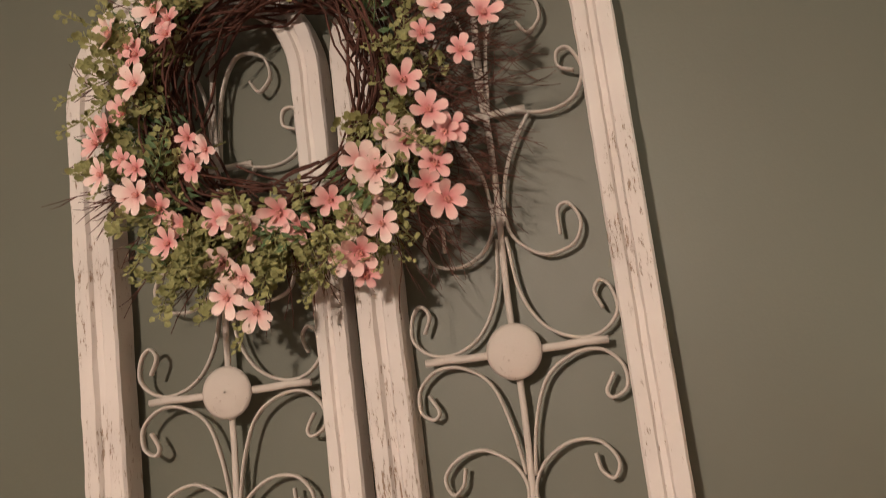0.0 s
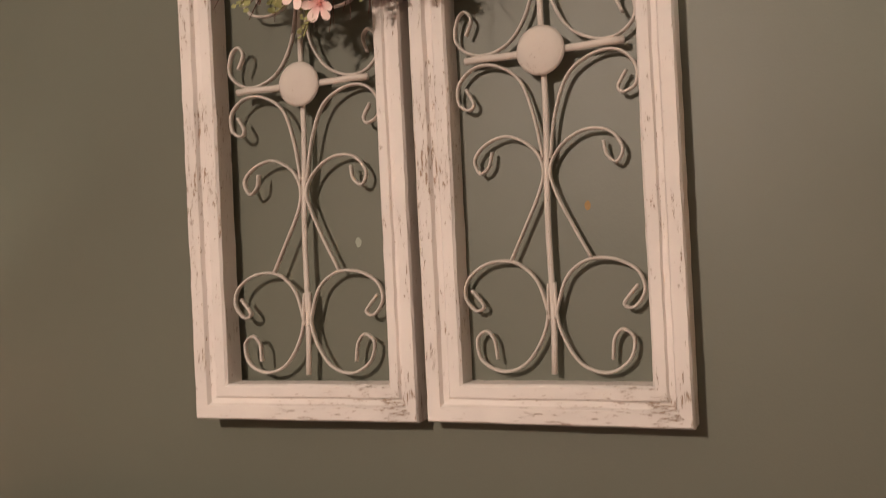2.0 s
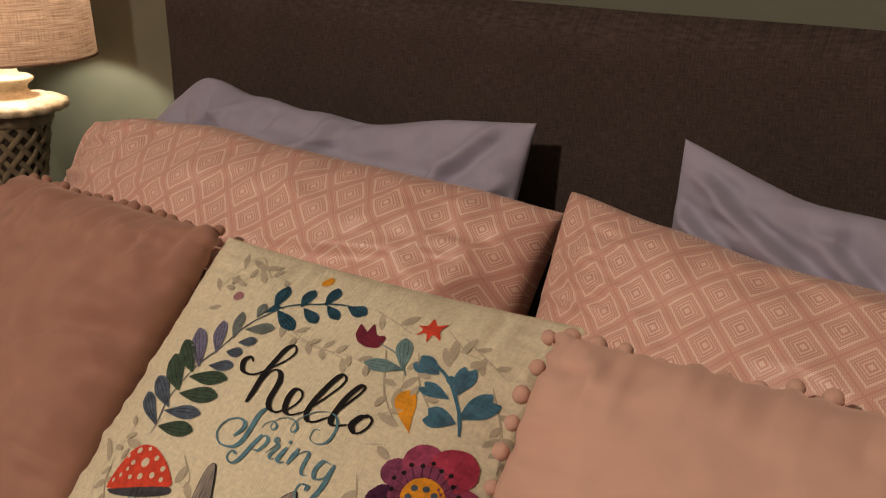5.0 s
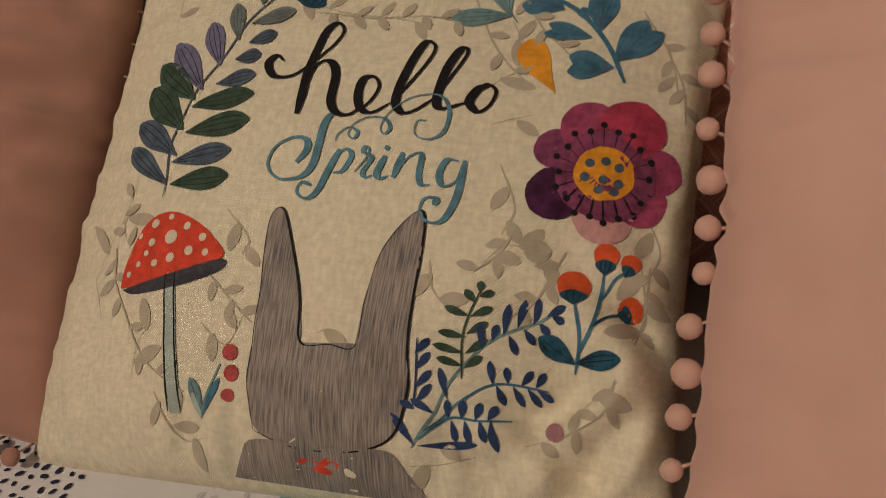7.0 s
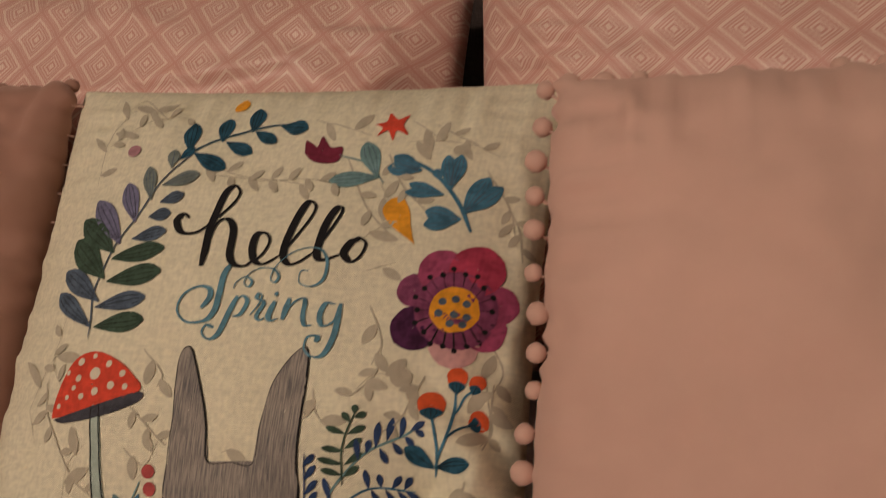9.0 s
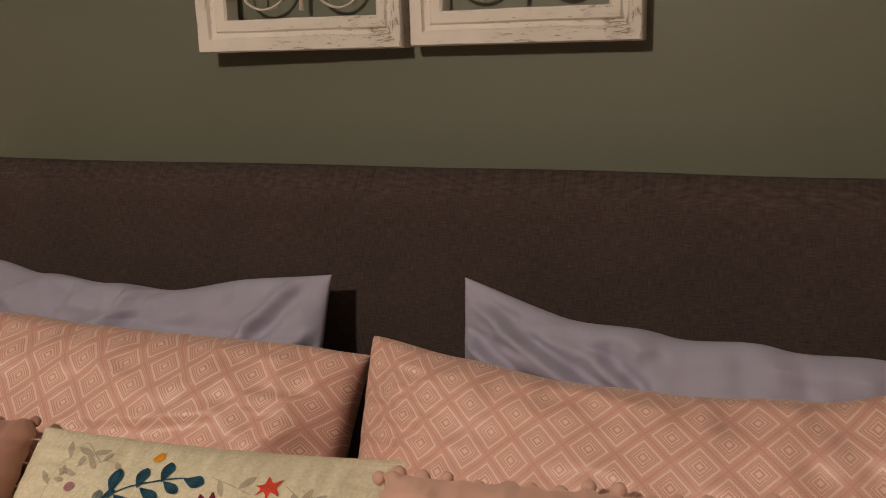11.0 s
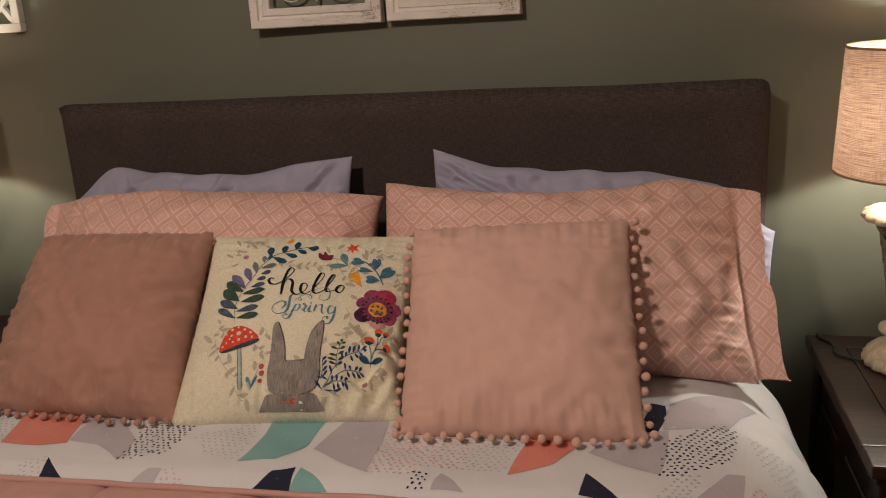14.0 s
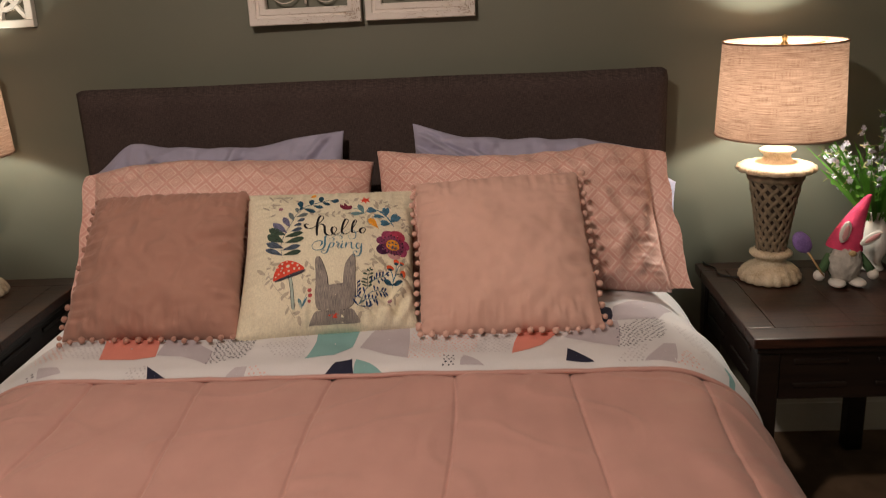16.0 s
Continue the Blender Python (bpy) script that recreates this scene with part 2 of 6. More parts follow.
def silk_petal(name, middle, tip):
    """Silk that fades from a deep throat to pale tips."""
    m, nt, b = nodes_of(name)
    v = coords(nt)
    far = add(nt, "ShaderNodeVectorMath", operation="LENGTH")
    nt.links.new(v, far.inputs[0])
    fade = math_node(nt, "ADD", ramp(nt, far.outputs["Value"], 0.004, 0.022), math_node(nt, "MULTIPLY", math_node(nt, "SUBTRACT", noise_tex(nt, v, 90, 3), 0.5), 0.8))
    nt.links.new(mix_colour(nt, ramp(nt, fade, 0.0, 1.0), middle, tip), b.inputs["Base Color"])
    b.inputs["Roughness"].default_value = 0.75
    bump(nt, b, noise_tex(nt, v, 240, 3), 0.3, 0.001)
    return m


PETAL = silk_petal("pink_silk_petal", (0.74, 0.29, 0.29), (0.86, 0.58, 0.54))
PETAL_PALE = silk_petal("pale_pink_silk_petal", (0.80, 0.42, 0.40), (0.90, 0.72, 0.66))
FLOWER_HEART = plain("rose_flower_heart", (0.68, 0.30, 0.26), 0.8)
CABLE = plain("black_cable", (0.012, 0.011, 0.010), 0.5)

# ---- building helpers ----


def obj(name, bm, material, parent=None, label="", smooth=True, place=None, kind=""):
    me = bpy.data.meshes.new(name)
    bm.normal_update()
    bm.to_mesh(me)
    bm.free()
    for mm in material if isinstance(material, (list, tuple)) else (material,):
        me.materials.append(mm)
    for p in me.polygons:
        p.use_smooth = smooth
    ob = new(name, me)
    if place is not None:
        ob.location = place
    if parent is not None:
        ob.parent = parent
    if label:
        ob["label"] = label
    if kind:
        ob["kind"] = kind
    return ob


def part(name, bm, material, parent, label="", smooth=True, place=None, kind=""):
    return obj(name, bm, material, parent, label, smooth, place, kind)


def shared(name, mesh, parent, matrix):
    """One more object on a mesh that already exists."""
    ob = new(name, mesh)
    ob.parent = parent
    ob.matrix_basis = matrix
    return ob


def empty(name, place, label, category, group=""):
    ob = new(name)
    ob.empty_display_size = 0.05
    ob.matrix_basis = place if isinstance(place, Matrix) else Matrix.Translation(place)
    return tagged(ob, label, category, group)


def box(bm, x0, x1, y0, y1, z0, z1, bevel=0.0, seg=2):
    r = bmesh.ops.create_cube(bm, size=1.0)
    for v in r["verts"]:
        v.co = Vector((x0 + (v.co.x + 0.5) * (x1 - x0), y0 + (v.co.y + 0.5) * (y1 - y0), z0 + (v.co.z + 0.5) * (z1 - z0)))
    if bevel:
        edges = list({e for v in r["verts"] for e in v.link_edges})
        bmesh.ops.bevel(bm, geom=edges, offset=bevel, segments=seg, affect="EDGES", profile=0.5)
    return bm


def boxed(*a, **k):
    return box(bmesh.new(), *a, **k)


def lathe(profile, n=48, ripple=None):
    """A turned form about z from (radius, height) pairs; ripple(angle, radius, height) may change the radius."""
    bm = bmesh.new()
    rings = []
    for r, z in profile:
        ring = []
        for i in range(n):
            a = 2 * math.pi * i / n
            rr = ripple(a, r, z) if ripple else r
            ring.append(bm.verts.new((rr * math.cos(a), rr * math.sin(a), z)))
        rings.append(ring)
    for a, b in zip(rings, rings[1:]):
        for i in range(n):
            bm.faces.new((a[i], a[(i + 1) % n], b[(i + 1) % n], b[i]))
    return bm


def spline(points, steps=8):
    """Catmull-Rom through the points."""
    ps = [Vector(p) for p in points]
    ps = [2 * ps[0] - ps[1], *ps, 2 * ps[-1] - ps[-2]]
    out = []
    for i in range(1, len(ps) - 2):
        a, b, c, d = ps[i - 1:i + 3]
        for k in range(steps):
            t = k / steps
            out.append(0.5 * ((2 * b) + (c - a) * t + (2 * a - 5 * b + 4 * c - d) * t * t + (3 * b - a - 3 * c + d) * t ** 3))
    out.append(ps[-2])
    return out


def tube(bm, path, radius, sides=6, flat=None, taper=None):
    """A round or flat bar swept along a path. flat: (half width, half depth), depth along y."""
    rings = []
    n = len(path)
    for i, p in enumerate(path):
        t = (path[min(i + 1, n - 1)] - path[max(i - 1, 0)]).normalized()
        up = Vector((0, 1, 0)) if abs(t.y) < 0.95 else Vector((1, 0, 0))
        s = t.cross(up).normalized()
        u = s.cross(t)
        k = 1.0 if taper is None else taper(i / max(1, n - 1))
        ring = []
        for j in range(sides):
            a = 2 * math.pi * (j + 0.5) / sides
            w, d = flat or (radius, radius)
            ring.append(bm.verts.new(p + s * (w * k * math.cos(a)) + u * (d * k * math.sin(a))))
        rings.append(ring)
    for a, b in zip(rings, rings[1:]):
        for j in range(sides):
            bm.faces.new((a[j], a[(j + 1) % sides], b[(j + 1) % sides], b[j]))
    bm.faces.new(rings[0][::-1])
    bm.faces.new(rings[-1])
    return bm


def smooth_step(a, b, x):
    t = max(0.0, min(1.0, (x - a) / (b - a)))
    return t * t * (3 - 2 * t)


def lerp_list(values, t):
    """A value from evenly spaced ones, t from 0 to 1."""
    x = t * (len(values) - 1)
    i = min(int(x), len(values) - 2)
    k = smooth_step(0, 1, x - i)
    return values[i] * (1 - k) + values[i + 1] * k


# ---- the room ----
X0, X1, Y1, CEIL = -2.55, 2.75, -4.3, 2.82
tagged(obj("floor", boxed(X0 - 0.12, X1 + 0.12, Y1 - 0.12, 0.12, -0.1, 0.0), CARPET, smooth=False), "dark brown carpeted bedroom floor", "floor", kind="structure")
tagged(obj("ceiling", boxed(X0 - 0.12, X1 + 0.12, Y1 - 0.12, 0.12, CEIL, CEIL + 0.1), CEILING_PAINT, smooth=False), "plain white painted ceiling", "ceiling", kind="structure")
for name, dims in (("wall_north", (X0 - 0.12, X1 + 0.12, 0, 0.12)), ("wall_south", (X0 - 0.12, X1 + 0.12, Y1 - 0.12, Y1)),
                   ("wall_west", (X0 - 0.12, X0, Y1, 0)), ("wall_east", (X1, X1 + 0.12, Y1, 0))):
    tagged(obj(name, boxed(*dims, 0, CEIL), WALL, smooth=False), "sage green painted bedroom wall", "wall", kind="structure")


def baseboard(x0, x1, y0, y1):
    bm = boxed(x0, x1, y0, y1, 0.0, 0.118)
    box(bm, x0 + 0.0, x1, y0 + 0.005 if y1 == 0 else y0, y1, 0.118, 0.143, 0.0)
    return tagged(obj("baseboard", bm, TRIM_PAINT, smooth=False), "white painted baseboard along the wall", "baseboard", kind="structure")


baseboard(X0, X1, -0.016, 0)
baseboard(X0, X1, Y1, Y1 + 0.016)
baseboard(X0, X0 + 0.016, Y1 + 0.016, -0.016)
baseboard(X1 - 0.016, X1, Y1 + 0.016, -0.016)

# small old marks on the paint behind the panels
for mx, mz, mr, colour in ((0.233, 1.879, 0.006, (0.30, 0.17, 0.05)), (-0.122, 1.847, 0.007, (0.33, 0.36, 0.29))):
    bm = bmesh.new()
    bmesh.ops.create_circle(bm, cap_ends=True, segments=14, radius=mr)
    for v in bm.verts:
        v.co = Vector((v.co.x * (0.75 + 0.3 * noise.noise(v.co * 300)), -0.0006, v.co.y * 1.1))
    tagged(obj("wall_stain", bm, plain("stain", colour, 0.6), place=(mx, 0, mz)), "small old stain on the wall paint", "stain", kind="structure")

# ceiling light that throws the shadows of the panels to the right
light = empty("ceiling_light", CEILING_LIGHT, "round frosted glass ceiling light, switched on", "ceiling light")
part("glass_bowl", lathe([(0.001, -0.05), (0.05, -0.045), (0.10, -0.02), (0.115, 0.01)], 32), glowing("frosted_glass_bowl", (1.0, 0.72, 0.48), 1.5), light)
part("ceiling_plate", lathe([(0.115, 0.012), (0.13, 0.02), (0.13, 0.06), (0.06, 0.155), (0.001, 0.158)], 32), BRASS, light)
for ob in light.children:
    if ob.name.startswith("glass_bowl"):
        ob.visible_shadow = False

# ---- bed ----
bed = empty("bed", (0, -0.1, 0), "king-size bed with a charcoal linen upholstered headboard", "bed")


def padded_board(w, h, z0, y_front, y_back):
    """Upholstered board: a grid front with rolled edges and a soft, slightly uneven top."""
    bm = bmesh.new()
    nx, nz = 90, 36
    r = 0.028
    uvl = bm.loops.layers.uv.new("UVMap")
    grid = []
    for j in range(nz + 1):
        row = []
        for i in range(nx + 1):
            u, v = i / nx * 2 - 1, j / nz
            x, z = u * w / 2, z0 + v * (h - z0)
            cr = 0.03
            if abs(x) > w / 2 - cr and z > h - cr:
                k = max(abs(x) - (w / 2 - cr), z - (h - cr)) / max(1e-6, math.hypot(abs(x) - (w / 2 - cr), z - (h - cr)))
                x = math.copysign(w / 2 - cr + (abs(x) - (w / 2 - cr)) * k, x)
                z = h - cr + (z - (h - cr)) * k
            d = min(w / 2 - abs(x), h - z)
            y = y_front + (r - math.sqrt(max(0, r * r - (r - d) ** 2)) if d < r else 0)
            y += 0.004 * noise.noise(Vector((x * 3, z * 4, 1)))
            z += 0.004 * noise.noise(Vector((x * 2.5, 7, 2))) * v
            row.append(bm.verts.new((x, y, z)))
        grid.append(row)
    for j in range(nz):
        for i in range(nx):
            bm.faces.new((grid[j][i], grid[j][i + 1], grid[j + 1][i + 1], grid[j + 1][i]))
    rim = [grid[j][0] for j in range(nz + 1)] + [grid[nz][i] for i in range(1, nx + 1)] + [grid[j][nx] for j in range(nz - 1, -1, -1)]
    back = [bm.verts.new((v.co.x * 0.992, y_back, v.co.z - 0.008)) for v in rim]
    for a, b, c, d in zip(rim, rim[1:], back[1:], back):
        bm.faces.new((a, d, c, b)[::-1])
    bm.faces.new(back)
    for f in bm.faces:
        for l in f.loops:
            l[uvl].uv = (l.vert.co.x, l.vert.co.z - l.vert.co.y)
    bmesh.ops.recalc_face_normals(bm, faces=bm.faces)
    return bm


def at_bed(bm):
    bmesh.ops.translate(bm, verts=bm.verts, vec=(0, 0.1, 0))
    return bm


part("headboard", at_bed(padded_board(1.984, 1.401, 0.12, -0.145, -0.055)), HEADBOARD, bed, "charcoal heathered linen headboard")
for sx in (-0.9, 0.9):
    part("headboard_leg", at_bed(boxed(sx - 0.04, sx + 0.04, -0.12, -0.075, 0, 0.16, 0.004)), DARK_WOOD, bed)
for sx in (-0.95, 0.95):
    part("side_rail", at_bed(boxed(sx - 0.02, sx + 0.02, -2.2, -0.15, 0.17, 0.33, 0.008)), DARK_WOOD, bed)
part("foot_rail", at_bed(boxed(-0.97, 0.97, -2.24, -2.2, 0.17, 0.33, 0.008)), DARK_WOOD, bed)
for sx in (-0.93, 0.93):
    part("leg", at_bed(boxed(sx - 0.035, sx + 0.035, -2.22, -2.15, 0, 0.18, 0.004)), DARK_WOOD, bed)
tagged(obj("box_spring", boxed(-0.945, 0.945, -2.19, -0.16, 0.33, 0.50, 0.02), SHEET), "white fabric box spring on the bed frame", "box spring")
tagged(obj("mattress", boxed(-0.945, 0.945, -2.19, -0.16, 0.504, 0.745, 0.06, 4), SHEET), "white mattress under the bedding", "mattress")

BED_TOP = 0.775


def bed_surface(x, y, lift=0.0):
    """The bedding's top skin: flat in the middle, rounded shoulders, hanging sides."""
    half, r = (1.03, 0.27) if x > 0 else (0.99, 0.29)
    s = abs(x)
    z = BED_TOP + lift + 0.006 * noise.noise(Vector((x * 3.1, y * 3.1, 4))) + 0.003 * noise.noise(Vector((x * 9, y * 9, 8)))
    flat = half - r
    if s <= flat:
        return Vector((x, y, z))
    arc = (s - flat) / r
    if arc < math.pi / 2:
        px, dz = flat + (r + lift) * math.sin(arc), r * (1 - math.cos(arc))
    else:
        extra = s - flat - r * math.pi / 2
        wave = 0.012 * math.sin(y * 21 + 3 * noise.noise(Vector((y * 2, 0, 0)))) * min(1, extra / 0.2)
        px, dz = half + lift + 0.02 * extra + wave, r + extra
    return Vector((math.copysign(px, x), y, z - dz))


def skin(x0, x1, y0, y1, nx, ny, lift, shape=None, thick=0.0):
    bm = bmesh.new()
    uvl = bm.loops.layers.uv.new("UVMap")
    where = {}
    grid = []
    for j in range(ny + 1):
        row = []
        for i in range(nx + 1):
            x, y = x0 + (x1 - x0) * i / nx, y0 + (y1 - y0) * j / ny
            p = bed_surface(x, y, lift + (shape(x, y) if shape else 0))
            v = bm.verts.new(p)
            where[v] = (x, y)
            row.append(v)
        grid.append(row)
    for j in range(ny):
        for i in range(nx):
            f = bm.faces.new((grid[j][i], grid[j][i + 1], grid[j + 1][i + 1], grid[j + 1][i]))
            for l in f.loops:
                l[uvl].uv = where[l.vert]
    bmesh.ops.recalc_face_normals(bm, faces=bm.faces)
    if bm.faces[:][len(bm.faces) // 2].normal.z < 0:
        bmesh.ops.reverse_faces(bm, faces=bm.faces)
    return bm


FOLD_Y = -1.135
SEAMS = [-0.905 + 0.2965 * k for k in range(-2, 9)]


def quilt_shape(x, y):
    """Puffed channels between the stitched seams."""
    d = min(abs(x - s - 0.012 * math.sin(y * 5 + s * 7)) for s in SEAMS)
    puff = 0.007 * (1 - math.exp(-d / 0.022)) - 0.004 * math.exp(-(d / 0.0032) ** 2)
    crease = 0.004 * max(0.0, 1 - 9 * abs(noise.noise(Vector((x * 2.0 + y * 0.8, y * 1.6, 3))))) + 0.003 * max(0.0, 1 - 11 * abs(noise.noise(Vector((x * 3.4 - y * 1.2, y * 5.0, 13))))) + 0.005 * noise.noise(Vector((x * 6, y * 2.2, 3))) + 0.004 * noise.noise(Vector((x * 17, y * 7, 5)))
    edge = -0.004 * smooth_step(FOLD_Y - 0.02, FOLD_Y, y)
    return puff + crease + edge


comforter = empty("comforter", (0, -1.6, 0.0), "salmon pink channel-stitched comforter folded back over its printed white reverse", "comforter")


def at_comforter(bm):
    bmesh.ops.translate(bm, verts=bm.verts, vec=(0, 1.6, 0))
    return bm


part("quilted_top", at_comforter(skin(-1.40, 1.40, -2.28, FOLD_Y, 1000, 110, 0.012, quilt_shape)), QUILT, comforter)
part("foot_drop", at_comforter(boxed(-0.95, 0.95, -2.31, -2.28, 0.28, 0.78, 0.012)), QUILT, comforter)


def reverse_shape(x, y):
    wave = 0.006 * noise.noise(Vector((x * 5, y * 8, 11))) + 0.003 * noise.noise(Vector((x * 14, y * 14, 2)))
    return wave + 0.018 * smooth_step(-0.55, -0.95, y) * 1.0 - 0.01 * smooth_step(FOLD_Y + 0.05, FOLD_Y, y)


part("printed_reverse", at_comforter(skin(-1.40, 1.40, FOLD_Y - 0.004, -0.42, 380, 110, 0.012, reverse_shape)), SHEET, comforter, "white cotton reverse with a scattered geometric print")
bm = bmesh.new()
tube(bm, [bed_surface(-1.40 + 2.8 * i / 160, FOLD_Y - 0.001, 0.019 + 0.002 * noise.noise(Vector((i * 0.2, 1, 1)))) for i in range(161)], 0.0065, 8)
part("folded_edge", at_comforter(bm), QUILT, comforter, "rolled salmon edge of the fold")
bm = skin(-1.2, 1.2, -0.60, -0.155, 120, 24, -0.012)
tagged(obj("fitted_sheet", bm, SHEET), "white fitted sheet on the mattress", "sheet")

# ---- pillows ----


class Cushion:
    """A stuffed case between four corner points: two swelling faces that meet in a seam."""

    def __init__(self, tl, tr, br, bl, front, back, pinch=0.05, power=0.42, skew=0.0, wrinkle=0.006, top=(0, 0), seed=1.0, pucker=0.0, side=(0, 0), wave=0.0, crush=0.0, crease=0.0, low_pinch=None, folds=()):
        self.c = [Vector(p) for p in (tl, tr, br, bl)]
        self.front, self.back, self.pinch, self.power, self.skew = front, back, pinch, power, skew
        self.wrinkle, self.top, self.seed, self.pucker, self.side, self.wave, self.crush, self.crease = wrinkle, top, seed, pucker, side, wave, crush, crease
        self.low_pinch = pinch if low_pinch is None else low_pinch
        self.folds = [(Vector(a), Vector(b), height, width) for a, b, height, width in folds]
        tl, tr, br, bl = self.c
        self.w, self.h = ((tr - tl).length + (br - bl).length) / 2, ((tl - bl).length + (tr - br).length) / 2
        self.n = ((tr - tl) + (br - bl)).cross((tl - bl) + (tr - br)).normalized()

    def point(self, u, v, face=1, lift=0.0):
        """u to the right and v up, -1 to 1; face 1 is the front."""
        tl, tr, br, bl = self.c
        p = self.pinch
        a, b = u * (1 - p * (1 - v * v)), v * (1 - (p + (self.low_pinch - p) * smooth_step(-0.84, -1.0, v)) * (1 - u * u))
        if self.wave:
            a += math.copysign(self.wave * abs(u) ** 4 * noise.noise(Vector((v * 9, self.seed, u))), 1)
            b += math.copysign(self.wave * abs(v) ** 4 * noise.noise(Vector((u * 9, self.seed, v))), 1)
        s, t = (a + 1) / 2, (b + 1) / 2
        q = (bl * (1 - s) + br * s) * (1 - t) + (tl * (1 - s) + tr * s) * t
        q = q + (tl - bl).normalized() * lerp_list(self.top, s) * max(0, b) ** 2
        q = q + (tr - tl).normalized() * lerp_list(self.side, t) * max(0, a) ** 2
        e = max(0.0, (1 - u * u)) * max(0.0, (1 - v * v))
        swell = e ** self.power * (1 - self.skew * v)
        w = self.wrinkle
        k = self.seed
        fold = w * noise.noise(Vector((u * 3.1 + k, v * 3.1, k))) + 0.5 * w * noise.noise(Vector((u * 8 + k, v * 8, k * 2)))
        near_v, near_u = smooth_step(0.55, 0.97, abs(v)), smooth_step(0.55, 0.97, abs(u))
        fold += self.pucker * (near_v * noise.noise(Vector((u * 16 + k, v * 1.5, 3))) + near_u * noise.noise(Vector((u * 1.5, v * 16 + k, 5))))
        if self.crease:
            for way in (0, 1):
                ridge = 1 - 4.5 * abs(noise.noise(Vector((u * (1.7 + way) + k, v * 2.0 - u * (1.4 - 2.2 * way), k * 1.7 + way * 9))))
                fold += self.crease * max(0.0, ridge) ** 1.5
        if self.crush:
            near = smooth_step(0.85, 0.15, math.hypot(u - 0.95, v + 0.9))
            fold += self.crush * near * (abs(noise.noise(Vector((u * 3 + v * 4, u * 1.5, k)))) * 2.0 - 0.7)
        ridges = 0.0
        if face > 0:
            here = Vector((u + 0.02 * noise.noise(Vector((v * 5, u * 3, k))), v + 0.03 * noise.noise(Vector((u * 5, v * 3, k + 4)))))
            for start, end, height, width in self.folds:
                way = end - start
                t = max(0.0, min(1.0, (here - start).dot(way) / way.length_squared))
                away = here - start - way * t
                d = math.copysign(away.length, way.x * away.y - way.y * away.x) / width
                if abs(d) < 3:
                    ridges += height * math.sin(math.pi * (0.15 + 0.85 * t)) ** 0.5 * (math.exp(-d * d) - 0.7 * math.exp(-(d - 1.3) ** 2))
        depth = (self.front if face > 0 else self.back) * swell + fold * min(1.0, e * 6) + ridges * min(1.0, e * 18)
        return q + self.n * (face * depth + lift)

    def mesh(self, origin, nu=96, nv=84):
        bm = bmesh.new()
        uvl = bm.loops.layers.uv.new("UVMap")
        org = Vector(origin)

        def spread(i, n):
            t = i / n * 2 - 1
            return math.copysign(1 - (1 - abs(t)) ** 1.5, t)

        edge = {}
        for face in (1, -1):
            grid = []
            for j in range(nv + 1):
                row = []
                for i in range(nu + 1):
                    u, v = spread(i, nu), spread(j, nv)
                    rim = i in (0, nu) or j in (0, nv)
                    if rim and (i, j) in edge:
                        vert = edge[i, j]
                    else:
                        vert = bm.verts.new(self.point(u, v, face) - org)
                        if rim:
                            edge[i, j] = vert
                    row.append((vert, u, v))
                grid.append(row)
            for j in range(nv):
                for i in range(nu):
                    quad = [grid[j][i], grid[j][i + 1], grid[j + 1][i + 1], grid[j + 1][i]]
                    if face < 0:
                        quad.reverse()
                    f = bm.faces.new([q[0] for q in quad])
                    for l, q in zip(f.loops, quad):
                        l[uvl].uv = (q[1] * self.w / 2, q[2] * self.h / 2)
        return bm


def resting(c):
    p = (c.c[2] + c.c[3]) / 2
    return (p.x, p.y, p.z)


BLUE_LEFT = Cushion((-0.93, -0.215, 1.16), (-0.078, -0.215, 1.247), (-0.07, -0.36, 0.79), (-0.93, -0.36, 0.79), 0.07, 0.05, 0.03, 0.4, wrinkle=0.016,
                    top=(-0.03, 0.060, 0.030, 0.008, -0.010, 0.002, 0), seed=2.0, pucker=0.012, crease=0.010,
                    folds=(((0.20, 1.0), (0.05, 0.2), 0.026, 0.045), ((0.86, 0.95), (0.55, 0.1), 0.020, 0.04), ((0.97, 0.6), (0.60, 0.05), 0.020, 0.035), ((0.98, 0.2), (0.7, -0.2), 0.010, 0.05), ((-0.85, 0.9), (-0.6, 0.2), 0.012, 0.07), ((-0.1, 0.75), (0.7, 0.55), 0.008, 0.05)))
BLUE_RIGHT = Cushion((0.152, -0.25, 1.267), (0.990, -0.29, 1.055), (0.985, -0.40, 0.79), (0.15, -0.38, 0.79), 0.07, 0.07, 0.03, 0.4, wrinkle=0.016,
                     top=(0, -0.005, 0.020, 0.053, 0.082, 0.085, 0), seed=5.0, pucker=0.012, crease=0.011,
                     folds=(((-0.99, 0.66), (-0.15, 0.08), 0.032, 0.045), ((-0.92, 0.86), (-0.35, 0.45), 0.022, 0.045), ((-0.55, 0.80), (-0.30, 0.50), 0.018, 0.035), ((0.1, 0.75), (0.6, 0.6), 0.010, 0.06), ((-0.2, 0.55), (0.4, 0.35), 0.010, 0.06)))
